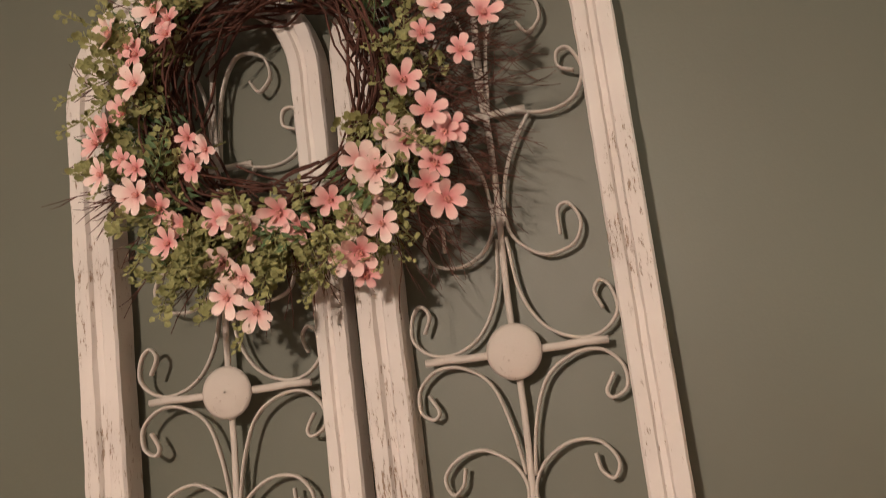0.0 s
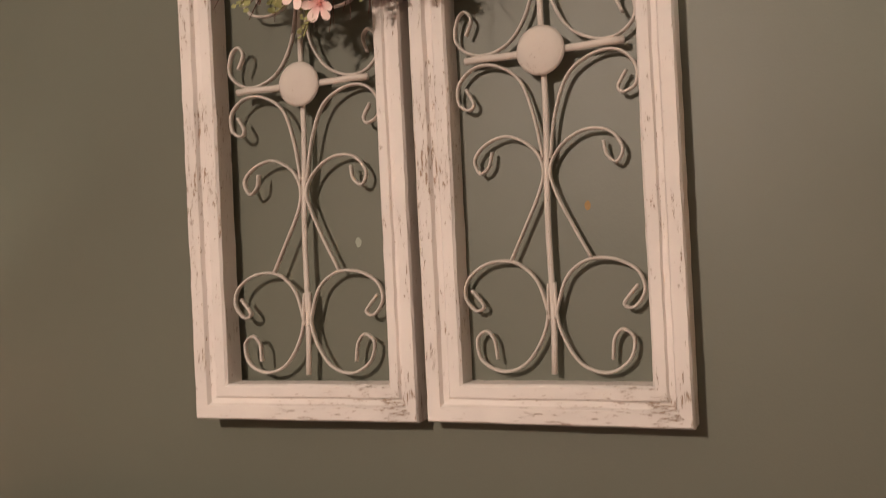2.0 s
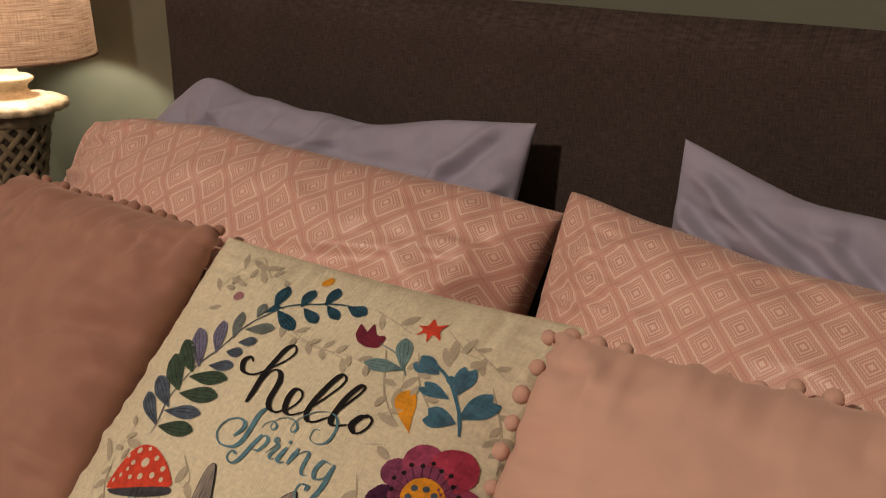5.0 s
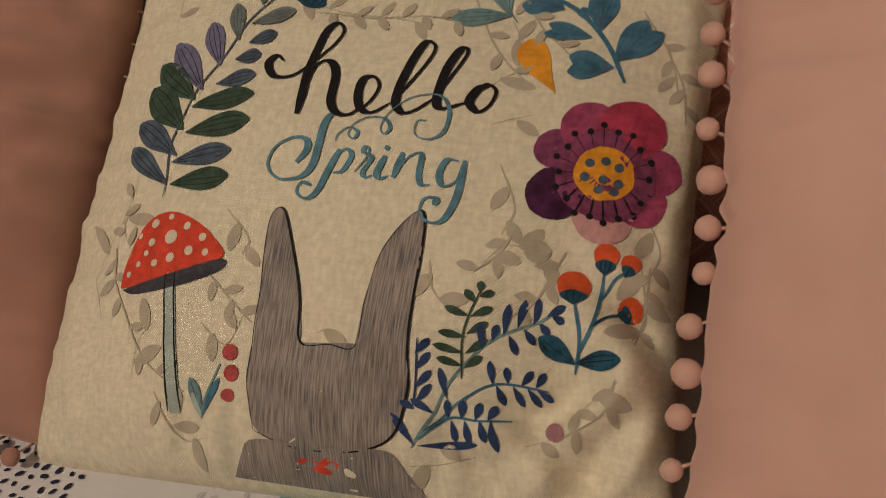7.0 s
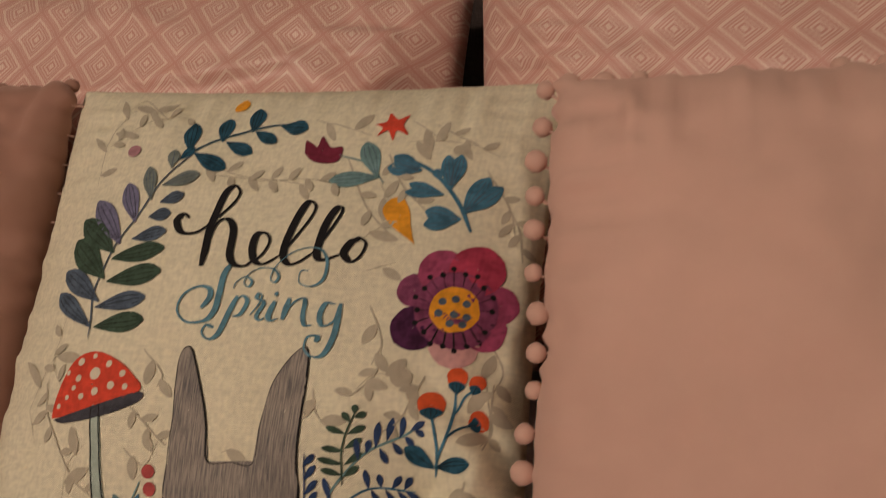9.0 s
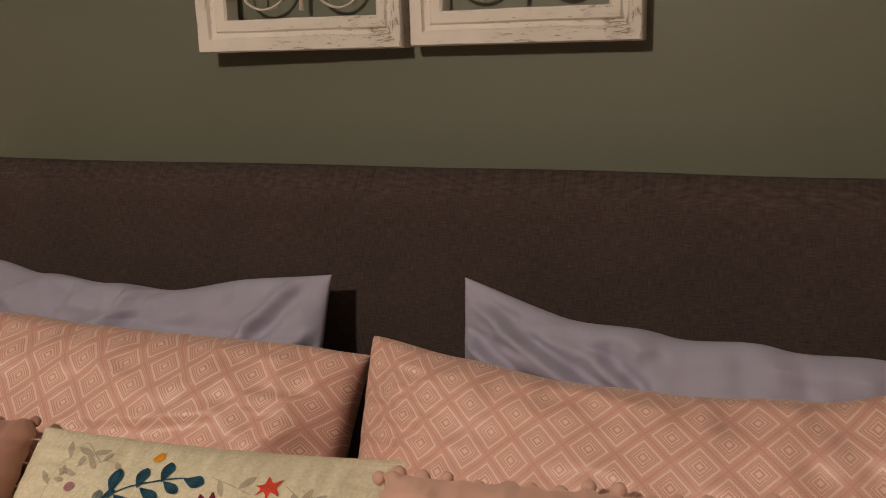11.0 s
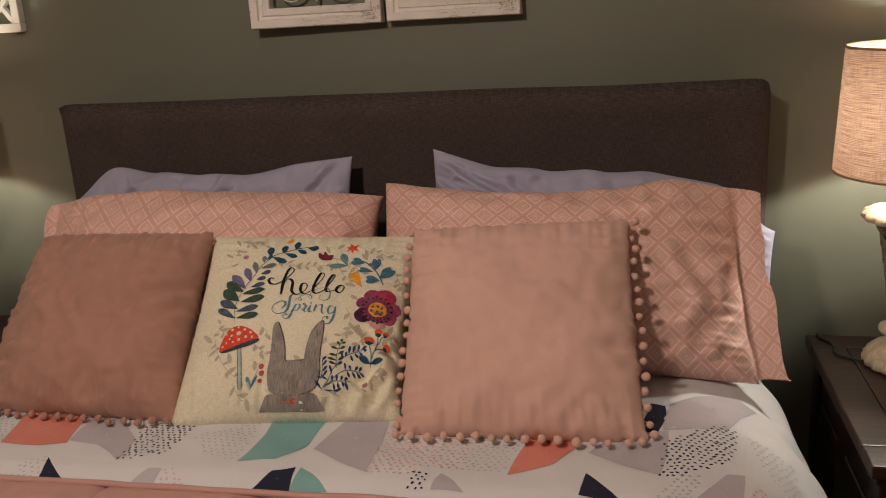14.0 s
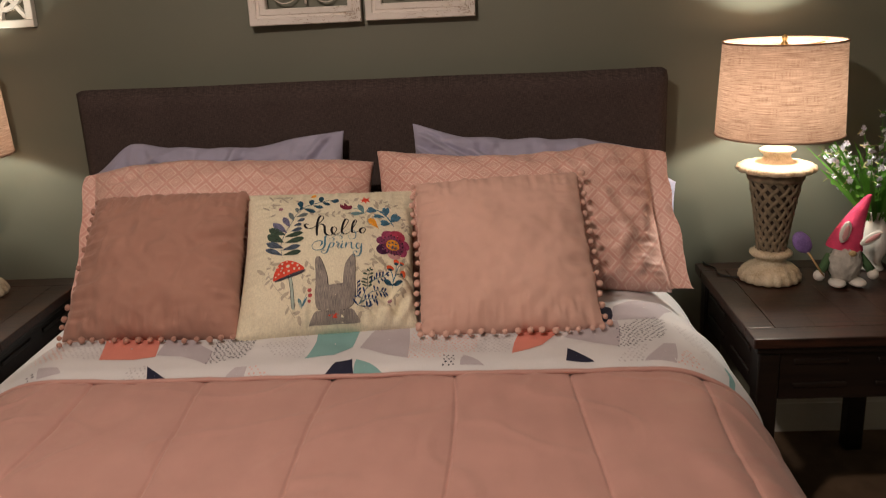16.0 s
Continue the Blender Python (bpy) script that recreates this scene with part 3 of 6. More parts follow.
PINK_LEFT = Cushion((-0.845, -0.385, 1.165), (0.025, -0.30, 1.155), (0.03, -0.52, 0.80), (-0.86, -0.60, 0.79), 0.16, 0.06, 0.035, 0.36, wrinkle=0.012,
                    top=(0, 0.02, 0.03, 0.02, 0.015, 0.01, 0), seed=8.0, pucker=0.018, crease=0.006,
                    folds=(((0.85, 0.5), (0.75, -0.3), 0.012, 0.07), ((0.98, -0.1), (0.7, -0.6), 0.014, 0.06), ((0.1, 0.95), (0.05, 0.3), 0.006, 0.05), ((0.6, 0.95), (0.5, 0.4), 0.006, 0.05), ((-0.95, 0.2), (-0.75, -0.5), 0.010, 0.06)))
PINK_RIGHT = Cushion((0.039, -0.32, 1.193), (0.880, -0.34, 1.165), (0.930, -0.56, 0.775), (0.05, -0.55, 0.80), 0.15, 0.06, 0.035, 0.36, wrinkle=0.013,
                     top=(0, -0.012, -0.022, -0.018, -0.004, 0.025, 0.008), seed=12.0, pucker=0.020, crease=0.005,
                     folds=(((0.62, 0.30), (0.82, -0.55), 0.0128, 0.050), ((0.78, -0.2), (0.60, -0.85), 0.0120, 0.050), ((0.92, -0.45), (0.70, -0.9), 0.0096, 0.040), ((0.95, 0.35), (0.86, -0.35), 0.0112, 0.050), ((0.25, 0.95), (0.30, 0.3), 0.0080, 0.050), ((0.32, 0.9), (0.45, 0.5), 0.0064, 0.040), ((-0.95, 0.7), (-0.7, 0.3), 0.0064, 0.050)))
POM_LEFT = Cushion((-0.755, -0.60, 1.13), (-0.315, -0.60, 1.135), (-0.300, -0.900, 0.80), (-0.795, -0.885, 0.80), 0.10, 0.08, 0.03, 0.38, wrinkle=0.014, seed=15.0, pucker=0.020, crease=0.004, wave=0.05, low_pinch=0.0,
                   folds=(((0.97, 0.75), (0.55, 0.55), 0.0078, 0.075), ((0.97, 0.45), (0.5, 0.30), 0.0091, 0.090), ((0.97, 0.15), (0.55, 0.05), 0.0065, 0.075), ((0.75, 0.95), (0.5, 0.5), 0.0078, 0.090), ((0.4, 0.95), (0.35, 0.5), 0.0052, 0.075), ((-0.3, 0.95), (-0.2, 0.5), 0.0052, 0.075), ((0.97, -0.3), (0.6, -0.2), 0.0065, 0.075), ((-0.7, -0.95), (-0.5, -0.5), 0.0052, 0.075)))
HELLO = Cushion((-0.318, -0.577, 1.122), (0.165, -0.485, 1.098), (0.183, -0.85, 0.795), (-0.310, -0.912, 0.79), 0.105, 0.07, 0.045, 0.42, skew=0.25, wrinkle=0.005, seed=19.0, pucker=0.009, crush=0.035, low_pinch=0.01,
                folds=(((0.62, -0.95), (0.90, -0.50), 0.014, 0.06), ((0.80, -0.95), (0.97, -0.65), 0.012, 0.05), ((0.50, -0.80), (0.85, -0.68), 0.007, 0.04), ((0.97, 0.1), (0.93, -0.4), 0.008, 0.05), ((0.9, 0.6), (0.97, 0.1), 0.006, 0.05)))
POM_RIGHT = Cushion((0.172, -0.60, 1.140), (0.643, -0.556, 1.150), (0.680, -0.905, 0.80), (0.190, -0.910, 0.795), 0.10, 0.08, 0.03, 0.38, wrinkle=0.009, seed=23.0, pucker=0.012, crease=0.001, wave=0.05, low_pinch=0.0,
                    folds=(((-0.97, 0.8), (-0.6, 0.6), 0.0060, 0.065), ((-0.85, 0.97), (-0.55, 0.65), 0.0060, 0.065), ((-0.97, 0.4), (-0.7, 0.35), 0.0042, 0.052), ((0.97, -0.2), (0.7, -0.1), 0.0048, 0.065), ((0.97, -0.5), (0.65, -0.35), 0.0048, 0.065), ((0.5, -0.97), (0.4, -0.7), 0.0054, 0.065), ((0.1, -0.97), (0.05, -0.7), 0.0042, 0.052), ((0.75, -0.97), (0.6, -0.65), 0.0054, 0.065), ((-0.4, -0.97), (-0.35, -0.7), 0.0042, 0.065), ((-0.7, -0.97), (-0.55, -0.7), 0.0042, 0.065)))

for c, name, mat, label, category, group in (
        (BLUE_LEFT, "bed_pillow", BLUE_COTTON, "rumpled lilac-grey cotton pillow against the headboard", "pillow", "lilac bed pillows"),
        (BLUE_RIGHT, "bed_pillow", BLUE_COTTON, "rumpled lilac-grey cotton pillow with a raised corner", "pillow", "lilac bed pillows"),
        (PINK_LEFT, "bed_pillow", DIAMOND, "pink pillow with a nested white diamond print", "pillow", "pink bed pillows"),
        (PINK_RIGHT, "bed_pillow", DIAMOND, "creased pink pillow with a nested white diamond print", "pillow", "pink bed pillows"),
        (POM_LEFT, "throw_cushion", VELVET_DEEP, "rose velvet cushion edged with pompoms, darker than its pair", "cushion", "velvet cushions"),
        (HELLO, "printed_cushion", LINEN, "natural linen cushion printed with flowers and a greeting", "cushion", ""),
        (POM_RIGHT, "throw_cushion", VELVET, "blush pink velvet cushion edged with pompoms", "cushion", "velvet cushions")):
    base = resting(c)
    thing = empty(name, base, label, category, group)
    part("case", c.mesh(base, 160, 130) if mat in (BLUE_COTTON, LINEN) else c.mesh(base), mat, thing)
    c.thing, c.base = thing, Vector(base)


def open_hem(c, u, depth, drop):
    """The open end of a pillowcase: a loose two-layer cuff past the stuffing."""
    bm = bmesh.new()
    uvl = bm.loops.layers.uv.new("UVMap")
    across = (c.c[1] - c.c[0]).normalized() * u
    n, m = 40, 8
    for face in (1, -1):
        grid = []
        for j in range(n + 1):
            v = -1 + 2 * j / n
            row = []
            for i in range(m + 1):
                t = i / m
                p = c.point(u * 0.985, v * 0.995) if i == 0 else c.point(u, v)
                gape = face * 0.026 * math.sin(math.pi * (0.5 + 0.5 * v)) * t + 0.012 * noise.noise(Vector((v * 4 + c.seed, t * 2, face))) * t
                p = p + across * depth * t * (0.8 + 0.2 * noise.noise(Vector((v * 2, c.seed, 2)))) + c.n * gape
                p.z -= drop * t * t * max(0.0, v) ** 2
                p.z = max(p.z, 0.787)
                row.append((bm.verts.new(p - c.base), (u * (c.w / 2 + depth * t), v * c.h / 2)))
            grid.append(row)
        for j in range(n):
            for i in range(m):
                quad = [grid[j][i], grid[j][i + 1], grid[j + 1][i + 1], grid[j + 1][i]]
                f = bm.faces.new([q[0] for q in quad])
                for l, q in zip(f.loops, quad):
                    l[uvl].uv = q[1]
    part("open_hem", bm, DIAMOND, c.thing)


open_hem(PINK_RIGHT, 1, 0.082, 0.010)
open_hem(PINK_LEFT, -1, 0.050, 0.010)

# ---- wall panels: arched, worn white wooden frames with scrolled metalwork ----
PW, STILE, SPRING = 0.3665, 0.054, 0.907


def arch_path(inset, n=28):
    """Closed outline of the panel (x, z), inset from the outside."""
    half, r = PW / 2 - inset, PW / 2 - inset
    pts = [(-half, inset), (half, inset)]
    pts += [(r * math.cos(math.pi * k / n), SPRING + r * math.sin(math.pi * k / n)) for k in range(n + 1)]
    return pts


def frame_rail(name, outline_pairs, parent):
    """One moulded member: outer band, a hollow step and a lower inner band, from matched (outer, inner) points."""
    bm = bmesh.new()
    # share of the width from outside to inside, and depth from the wall
    section = [(0.0, 0.0), (0.0, -0.040), (0.05, -0.045), (0.40, -0.045), (0.46, -0.038), (0.60, -0.036), (0.66, -0.041), (0.94, -0.041), (1.0, -0.037), (1.0, 0.0)]
    rows = []
    for o, i in outline_pairs:
        row = []
        for k, d in section:
            x, z = o[0] + (i[0] - o[0]) * k, o[1] + (i[1] - o[1]) * k
            wob = Vector((x * 25, d * 60, z * 25))
            row.append(bm.verts.new((x + 0.0012 * noise.noise(wob * 1.7), d + 0.0012 * noise.noise(wob) * (d < 0), z + 0.0012 * noise.noise(wob * 1.3))))
        rows.append(row)
    for a, b in zip(rows, rows[1:]):
        for j in range(len(section)):
            k = (j + 1) % len(section)
            bm.faces.new((a[j], a[k], b[k], b[j]))
    bm.faces.new(rows[0])
    bm.faces.new(rows[-1][::-1])
    bmesh.ops.recalc_face_normals(bm, faces=bm.faces)
    ob = part(name, bm, WORN_RAIL if name == "bottom_rail" else WORN_WHITE, parent, smooth=False)
    return ob


def between(a, b, n):
    return [(a[0] + (b[0] - a[0]) * k / n, a[1] + (b[1] - a[1]) * k / n) for k in range(n + 1)]


SCROLLS = {
    "low_heart": [(0.004, 0.190), (0.010, 0.130), (0.036, 0.083), (0.072, 0.069), (0.102, 0.084), (0.111, 0.113), (0.096, 0.126), (0.084, 0.114), (0.081, 0.087)],
    "low_arch": [(0.004, 0.140), (0.017, 0.189), (0.036, 0.211), (0.060, 0.221), (0.092, 0.219), (0.119, 0.201), (0.126, 0.176), (0.112, 0.155), (0.099, 0.161), (0.117, 0.183)],
    "middle": [(0.056, 0.222), (0.033, 0.267), (0.012, 0.313), (0.005, 0.345), (0.020, 0.375), (0.052, 0.393), (0.085, 0.389), (0.104, 0.367), (0.096, 0.346), (0.083, 0.356), (0.079, 0.376)],
    "under_bar": [(0.005, 0.360), (0.015, 0.420), (0.035, 0.470), (0.068, 0.494), (0.101, 0.494), (0.124, 0.474), (0.125, 0.448), (0.109, 0.437), (0.102, 0.446), (0.114, 0.466)],
    "over_bar": [(0.005, 0.645), (0.014, 0.579), (0.037, 0.534), (0.069, 0.512), (0.103, 0.514), (0.126, 0.535), (0.124, 0.565), (0.111, 0.576), (0.103, 0.563), (0.110, 0.542)],
    "high_hook": [(0.006, 0.690), (0.011, 0.651), (0.029, 0.627), (0.055, 0.617), (0.087, 0.624), (0.099, 0.650), (0.088, 0.673), (0.074, 0.669), (0.072, 0.638)],
    "high_stem": [(0.005, 0.660), (0.014, 0.722), (0.032, 0.763), (0.055, 0.796)],
    "top_hook": [(0.030, 0.803), (0.077, 0.793), (0.112, 0.806), (0.125, 0.838), (0.115, 0.868), (0.099, 0.867), (0.098, 0.848), (0.116, 0.839)],
    "crown": [(0.004, 0.800), (0.012, 0.900), (0.038, 0.955), (0.074, 0.950), (0.084, 0.918), (0.066, 0.900), (0.054, 0.916)],
}


def wall_panel(place, label, left, right, lean):
    """left, right: (outer half width, stile width) of each side; lean: how far the metalwork leans with height."""
    p = empty("wall_panel", pose(*place, 0, 0, 2.8 if place[1] else 0.0), label, "wall decor", "arched wall panels")
    n = 40
    (lo, lw), (ro, rw) = left, right
    frame_rail("bottom_rail", list(zip(between((-lo, 0), (ro, 0), 12), between((lw - lo, STILE), (ro - rw, STILE), 12))), p)
    for s, o, w in ((-1, lo, lw), (1, ro, rw)):
        outer, inner = between((s * o, 0.0), (s * o, SPRING), n), between((s * (o - w), STILE), (s * (o - w), SPRING), n)
        frame_rail("stile", list(zip(outer, inner)), p)
    mid, span = (ro - lo) / 2, (ro + lo) / 2
    inmid, inspan = (ro - rw - lo + lw) / 2, (ro - rw + lo - lw) / 2
    arc = [math.pi * k / 32 for k in range(33)]
    frame_rail("arch", [((mid + span * math.cos(a), SPRING + span * math.sin(a)), (inmid + inspan * math.cos(a), SPRING + inspan * math.sin(a))) for a in arc], p)
    bm = bmesh.new()
    tube(bm, [Vector((0.0015 * math.sin(k) + lean * 0.046 * k, -0.020, 0.066 + 0.93 * k / 20)) for k in range(21)], 0.0042, 8)
    part("centre_rod", bm, WORN_METAL, p)
    bm = bmesh.new()
    tube(bm, [Vector((-0.112 + 0.224 * k / 8 + lean * 0.44, -0.024, 0.505 + 0.001 * math.sin(k * 2))) for k in range(9)], 0.005, 8)
    part("cross_rod", bm, WORN_METAL, p)
    bm = bmesh.new()
    tube(bm, [Vector((lean * 0.74 - 0.05, -0.022, 0.803)), Vector((lean * 0.74 + 0.05, -0.022, 0.803))], 0.004, 8)
    part("cross_rod", bm, WORN_METAL, p)
    bm = lathe([(0.001, 0.0085), (0.018, 0.0078), (0.030, 0.005), (0.034, 0.0015), (0.033, -0.002), (0.001, -0.002)], 32)
    bmesh.ops.rotate(bm, verts=bm.verts, matrix=Matrix.Rotation(radians(90), 3, "X"))
    part("disc", bm, WORN_METAL, p, place=(lean * 0.44, -0.029, 0.505))
    for key, pts in SCROLLS.items():
        for s in (-1, 1):
            bm = bmesh.new()
            jit = 0.0025
            path = spline([(s * (x + jit * noise.noise(Vector((x * 40, z * 40, s * 3 + place[0])))) + lean * (z - 0.066), -0.020, z + jit * noise.noise(Vector((z * 30, x * 30, s)))) for x, z in pts], 6)
            tube(bm, path, 0.004, 8, flat=(0.0022, 0.0058))
            part("scroll", bm, WORN_METAL, p)
    return p


wall_panel((-0.2030, -0.0105, 1.584), "arched worn white wooden panel with scrolled metalwork, partly behind a wreath", (0.190, 0.058), (0.185, 0.044), 0.027)
wall_panel((0.1805, 0, 1.586), "arched worn white wooden panel with scrolled metalwork", (0.1835, 0.055), (0.1850, 0.050), 0.012)

# ---- white lattice panels over the night tables ----


def flat_bar(bm, path, half, y0, y1):
    rings = []
    n = len(path)
    for i, (x, z) in enumerate(path):
        a, b = path[max(i - 1, 0)], path[min(i + 1, n - 1)]
        t = Vector((b[0] - a[0], b[1] - a[1])).normalized()
        s = Vector((-t.y, t.x)) * half
        rings.append([bm.verts.new((x + s.x, y1, z + s.y)), bm.verts.new((x + s.x * 0.8, y0, z + s.y * 0.8)), bm.verts.new((x - s.x * 0.8, y0, z - s.y * 0.8)), bm.verts.new((x - s.x, y1, z - s.y))])
    for a, b in zip(rings, rings[1:]):
        for j in range(4):
            bm.faces.new((a[j], a[(j + 1) % 4], b[(j + 1) % 4], b[j]))
    bm.faces.new(rings[0][::-1])
    bm.faces.new(rings[-1])


def lattice_panel(place, w, h):
    p = empty("lattice_panel", place, "white openwork wall panel of circles and diagonals", "wall decor", "lattice wall panels")
    f = 0.026
    for x0, x1, z0, z1, name in ((0, w, 0, f, "rail"), (0, w, h - f, h, "rail"), (0, f, f, h - f, "stile"), (w - f, w, f, h - f, "stile")):
        bm = boxed(x0, x1, -0.028, 0, z0, z1, 0.003, 2)
        part(name, bm, ART_WHITE, p, smooth=False)
    a, b = w - 2 * f, h - 2 * f
    nx, nz = 2, round(b / 0.25)
    cx, cz = a / nx, b / nz
    for i in range(nx):
        for j in range(nz):
            x, z = f + i * cx, f + j * cz
            for a0, a1, dy in (((x, z), (x + cx, z + cz), 0.0), ((x, z + cz), (x + cx, z), 0.0005)):
                bm = bmesh.new()
                flat_bar(bm, [a0, a1], 0.0085, -0.020 + dy, -0.006 + dy)
                part("diagonal_bar", bm, ART_WHITE, p, smooth=False)
    spots = [(f + i * cx, f + j * cz) for i in range(nx + 1) for j in range(nz + 1)] + [(f + (i + 0.5) * cx, f + (j + 0.5) * cz) for i in range(nx) for j in range(nz)]
    for index, (x, z) in enumerate(spots):
            r = 0.5 * min(cx, cz)
            dy = 0.0004 * (index % 9)
            arc = []
            for k in range(33):
                t = 2 * math.pi * k / 32
                q = (x + r * math.cos(t), z + r * math.sin(t))
                if f - 0.004 <= q[0] <= w - f + 0.004 and f - 0.004 <= q[1] <= h - f + 0.004:
                    arc.append((t, q))
            runs = [[]]
            for (t, q) in arc:
                if runs[-1] and t - runs[-1][-1][0] > 0.3:
                    runs.append([])
                runs[-1].append((t, q))
            bm = bmesh.new()
            for run in runs:
                if len(run) > 1:
                    flat_bar(bm, [q for _, q in run], 0.0085, -0.0245 + dy, -0.0065 + dy)
            if len(bm.verts):
                part("ring", bm, ART_WHITE, p, smooth=False)
            else:
                bm.free()
    return p


lattice_panel((1.176, 0, 1.606), 0.42, 0.80)
lattice_panel((-1.140 - 0.42, 0, 1.613), 0.42, 0.80)

# ---- night tables ----


def night_table(x0, x1, y0, y1, h, label):
    p = empty("night_table", ((x0 + x1) / 2, (y0 + y1) / 2, 0), label, "night table", "night tables")
    cx, cy = (x0 + x1) / 2, (y0 + y1) / 2
    x0, x1, y0, y1 = x0 - cx, x1 - cx, y0 - cy, y1 - cy
    # top: a mitred frame round a recessed veneered field
    w = 0.085
    for a, b, c, d in ((x0, x1, y0, y0 + w), (x0, x1, y1 - w, y1), (x0, x0 + w, y0 + w, y1 - w), (x1 - w, x1, y0 + w, y1 - w)):
        part("top_frame_board", boxed(a, b, c, d, h - 0.030, h, 0.004, 3), TOP_WOOD, p, smooth=False)
    nb = 4
    for k in range(nb):
        a = x0 + w + (x1 - x0 - 2 * w) * k / nb
        b = x0 + w + (x1 - x0 - 2 * w) * (k + 1) / nb
        part("top_board", boxed(a + 0.0002, b - 0.0002, y0 + w + 0.0003, y1 - w - 0.0003, h - 0.028, h - 0.0004, 0.0003, 1), TOP_WOOD, p, smooth=False)
    part("under_moulding", boxed(x0 + 0.012, x1 - 0.012, y0 + 0.012, y1 - 0.012, h - 0.052, h - 0.030, 0.006, 3), DARK_WOOD, p, smooth=False)
    leg = 0.062
    for sx in (0, 1):
        for sy in (0, 1):
            a = x0 + 0.02 if sx == 0 else x1 - 0.02 - leg
            c = y0 + 0.02 if sy == 0 else y1 - 0.02 - leg
            part("leg", boxed(a, a + leg, c, c + leg, 0, h - 0.052, 0.006, 2), DARK_WOOD, p, smooth=False)
    z0, z1 = h - 0.20, h - 0.052
    for name, (a, b, c, d) in (("front_apron", (x0 + 0.082, x1 - 0.082, y0 + 0.030, y0 + 0.050)), ("back_apron", (x0 + 0.082, x1 - 0.082, y1 - 0.050, y1 - 0.030)),
                               ("side_apron", (x0 + 0.030, x0 + 0.050, y0 + 0.082, y1 - 0.082)), ("side_apron", (x1 - 0.050, x1 - 0.030, y0 + 0.082, y1 - 0.082))):
        ap = part(name, boxed(a, b, c, d, z0, z1, 0.003, 1), DARK_WOOD, p, smooth=False)
        along_x = (b - a) > (d - c)
        length = (b - a) if along_x else (d - c)
        for k in range(2):
            s0, s1 = 0.04 + k * length / 2, length / 2 - 0.04 + k * length / 2
            for zz in (z0 + 0.045, z1 - 0.03):
                bm = bmesh.new()
                if along_x:
                    box(bm, a + s0, a + s1, c - 0.006, c + 0.002, zz - 0.008, zz + 0.008, 0.003, 1)
                else:
                    box(bm, a - 0.006 if a < 0 else b - 0.002, a + 0.002 if a < 0 else b + 0.006, c + s0, c + s1, zz - 0.008, zz + 0.008, 0.003, 1)
                part("carved_bead", bm, DARK_WOOD, ap, smooth=False)
    return p


night_table(1.112, 1.742, -0.785, -0.085, 0.710, "dark espresso wooden night table with a polished top")
night_table(-1.70, -1.072, -0.80, -0.10, 0.733, "dark espresso wooden night table with a polished top")

# ---- table lamps ----


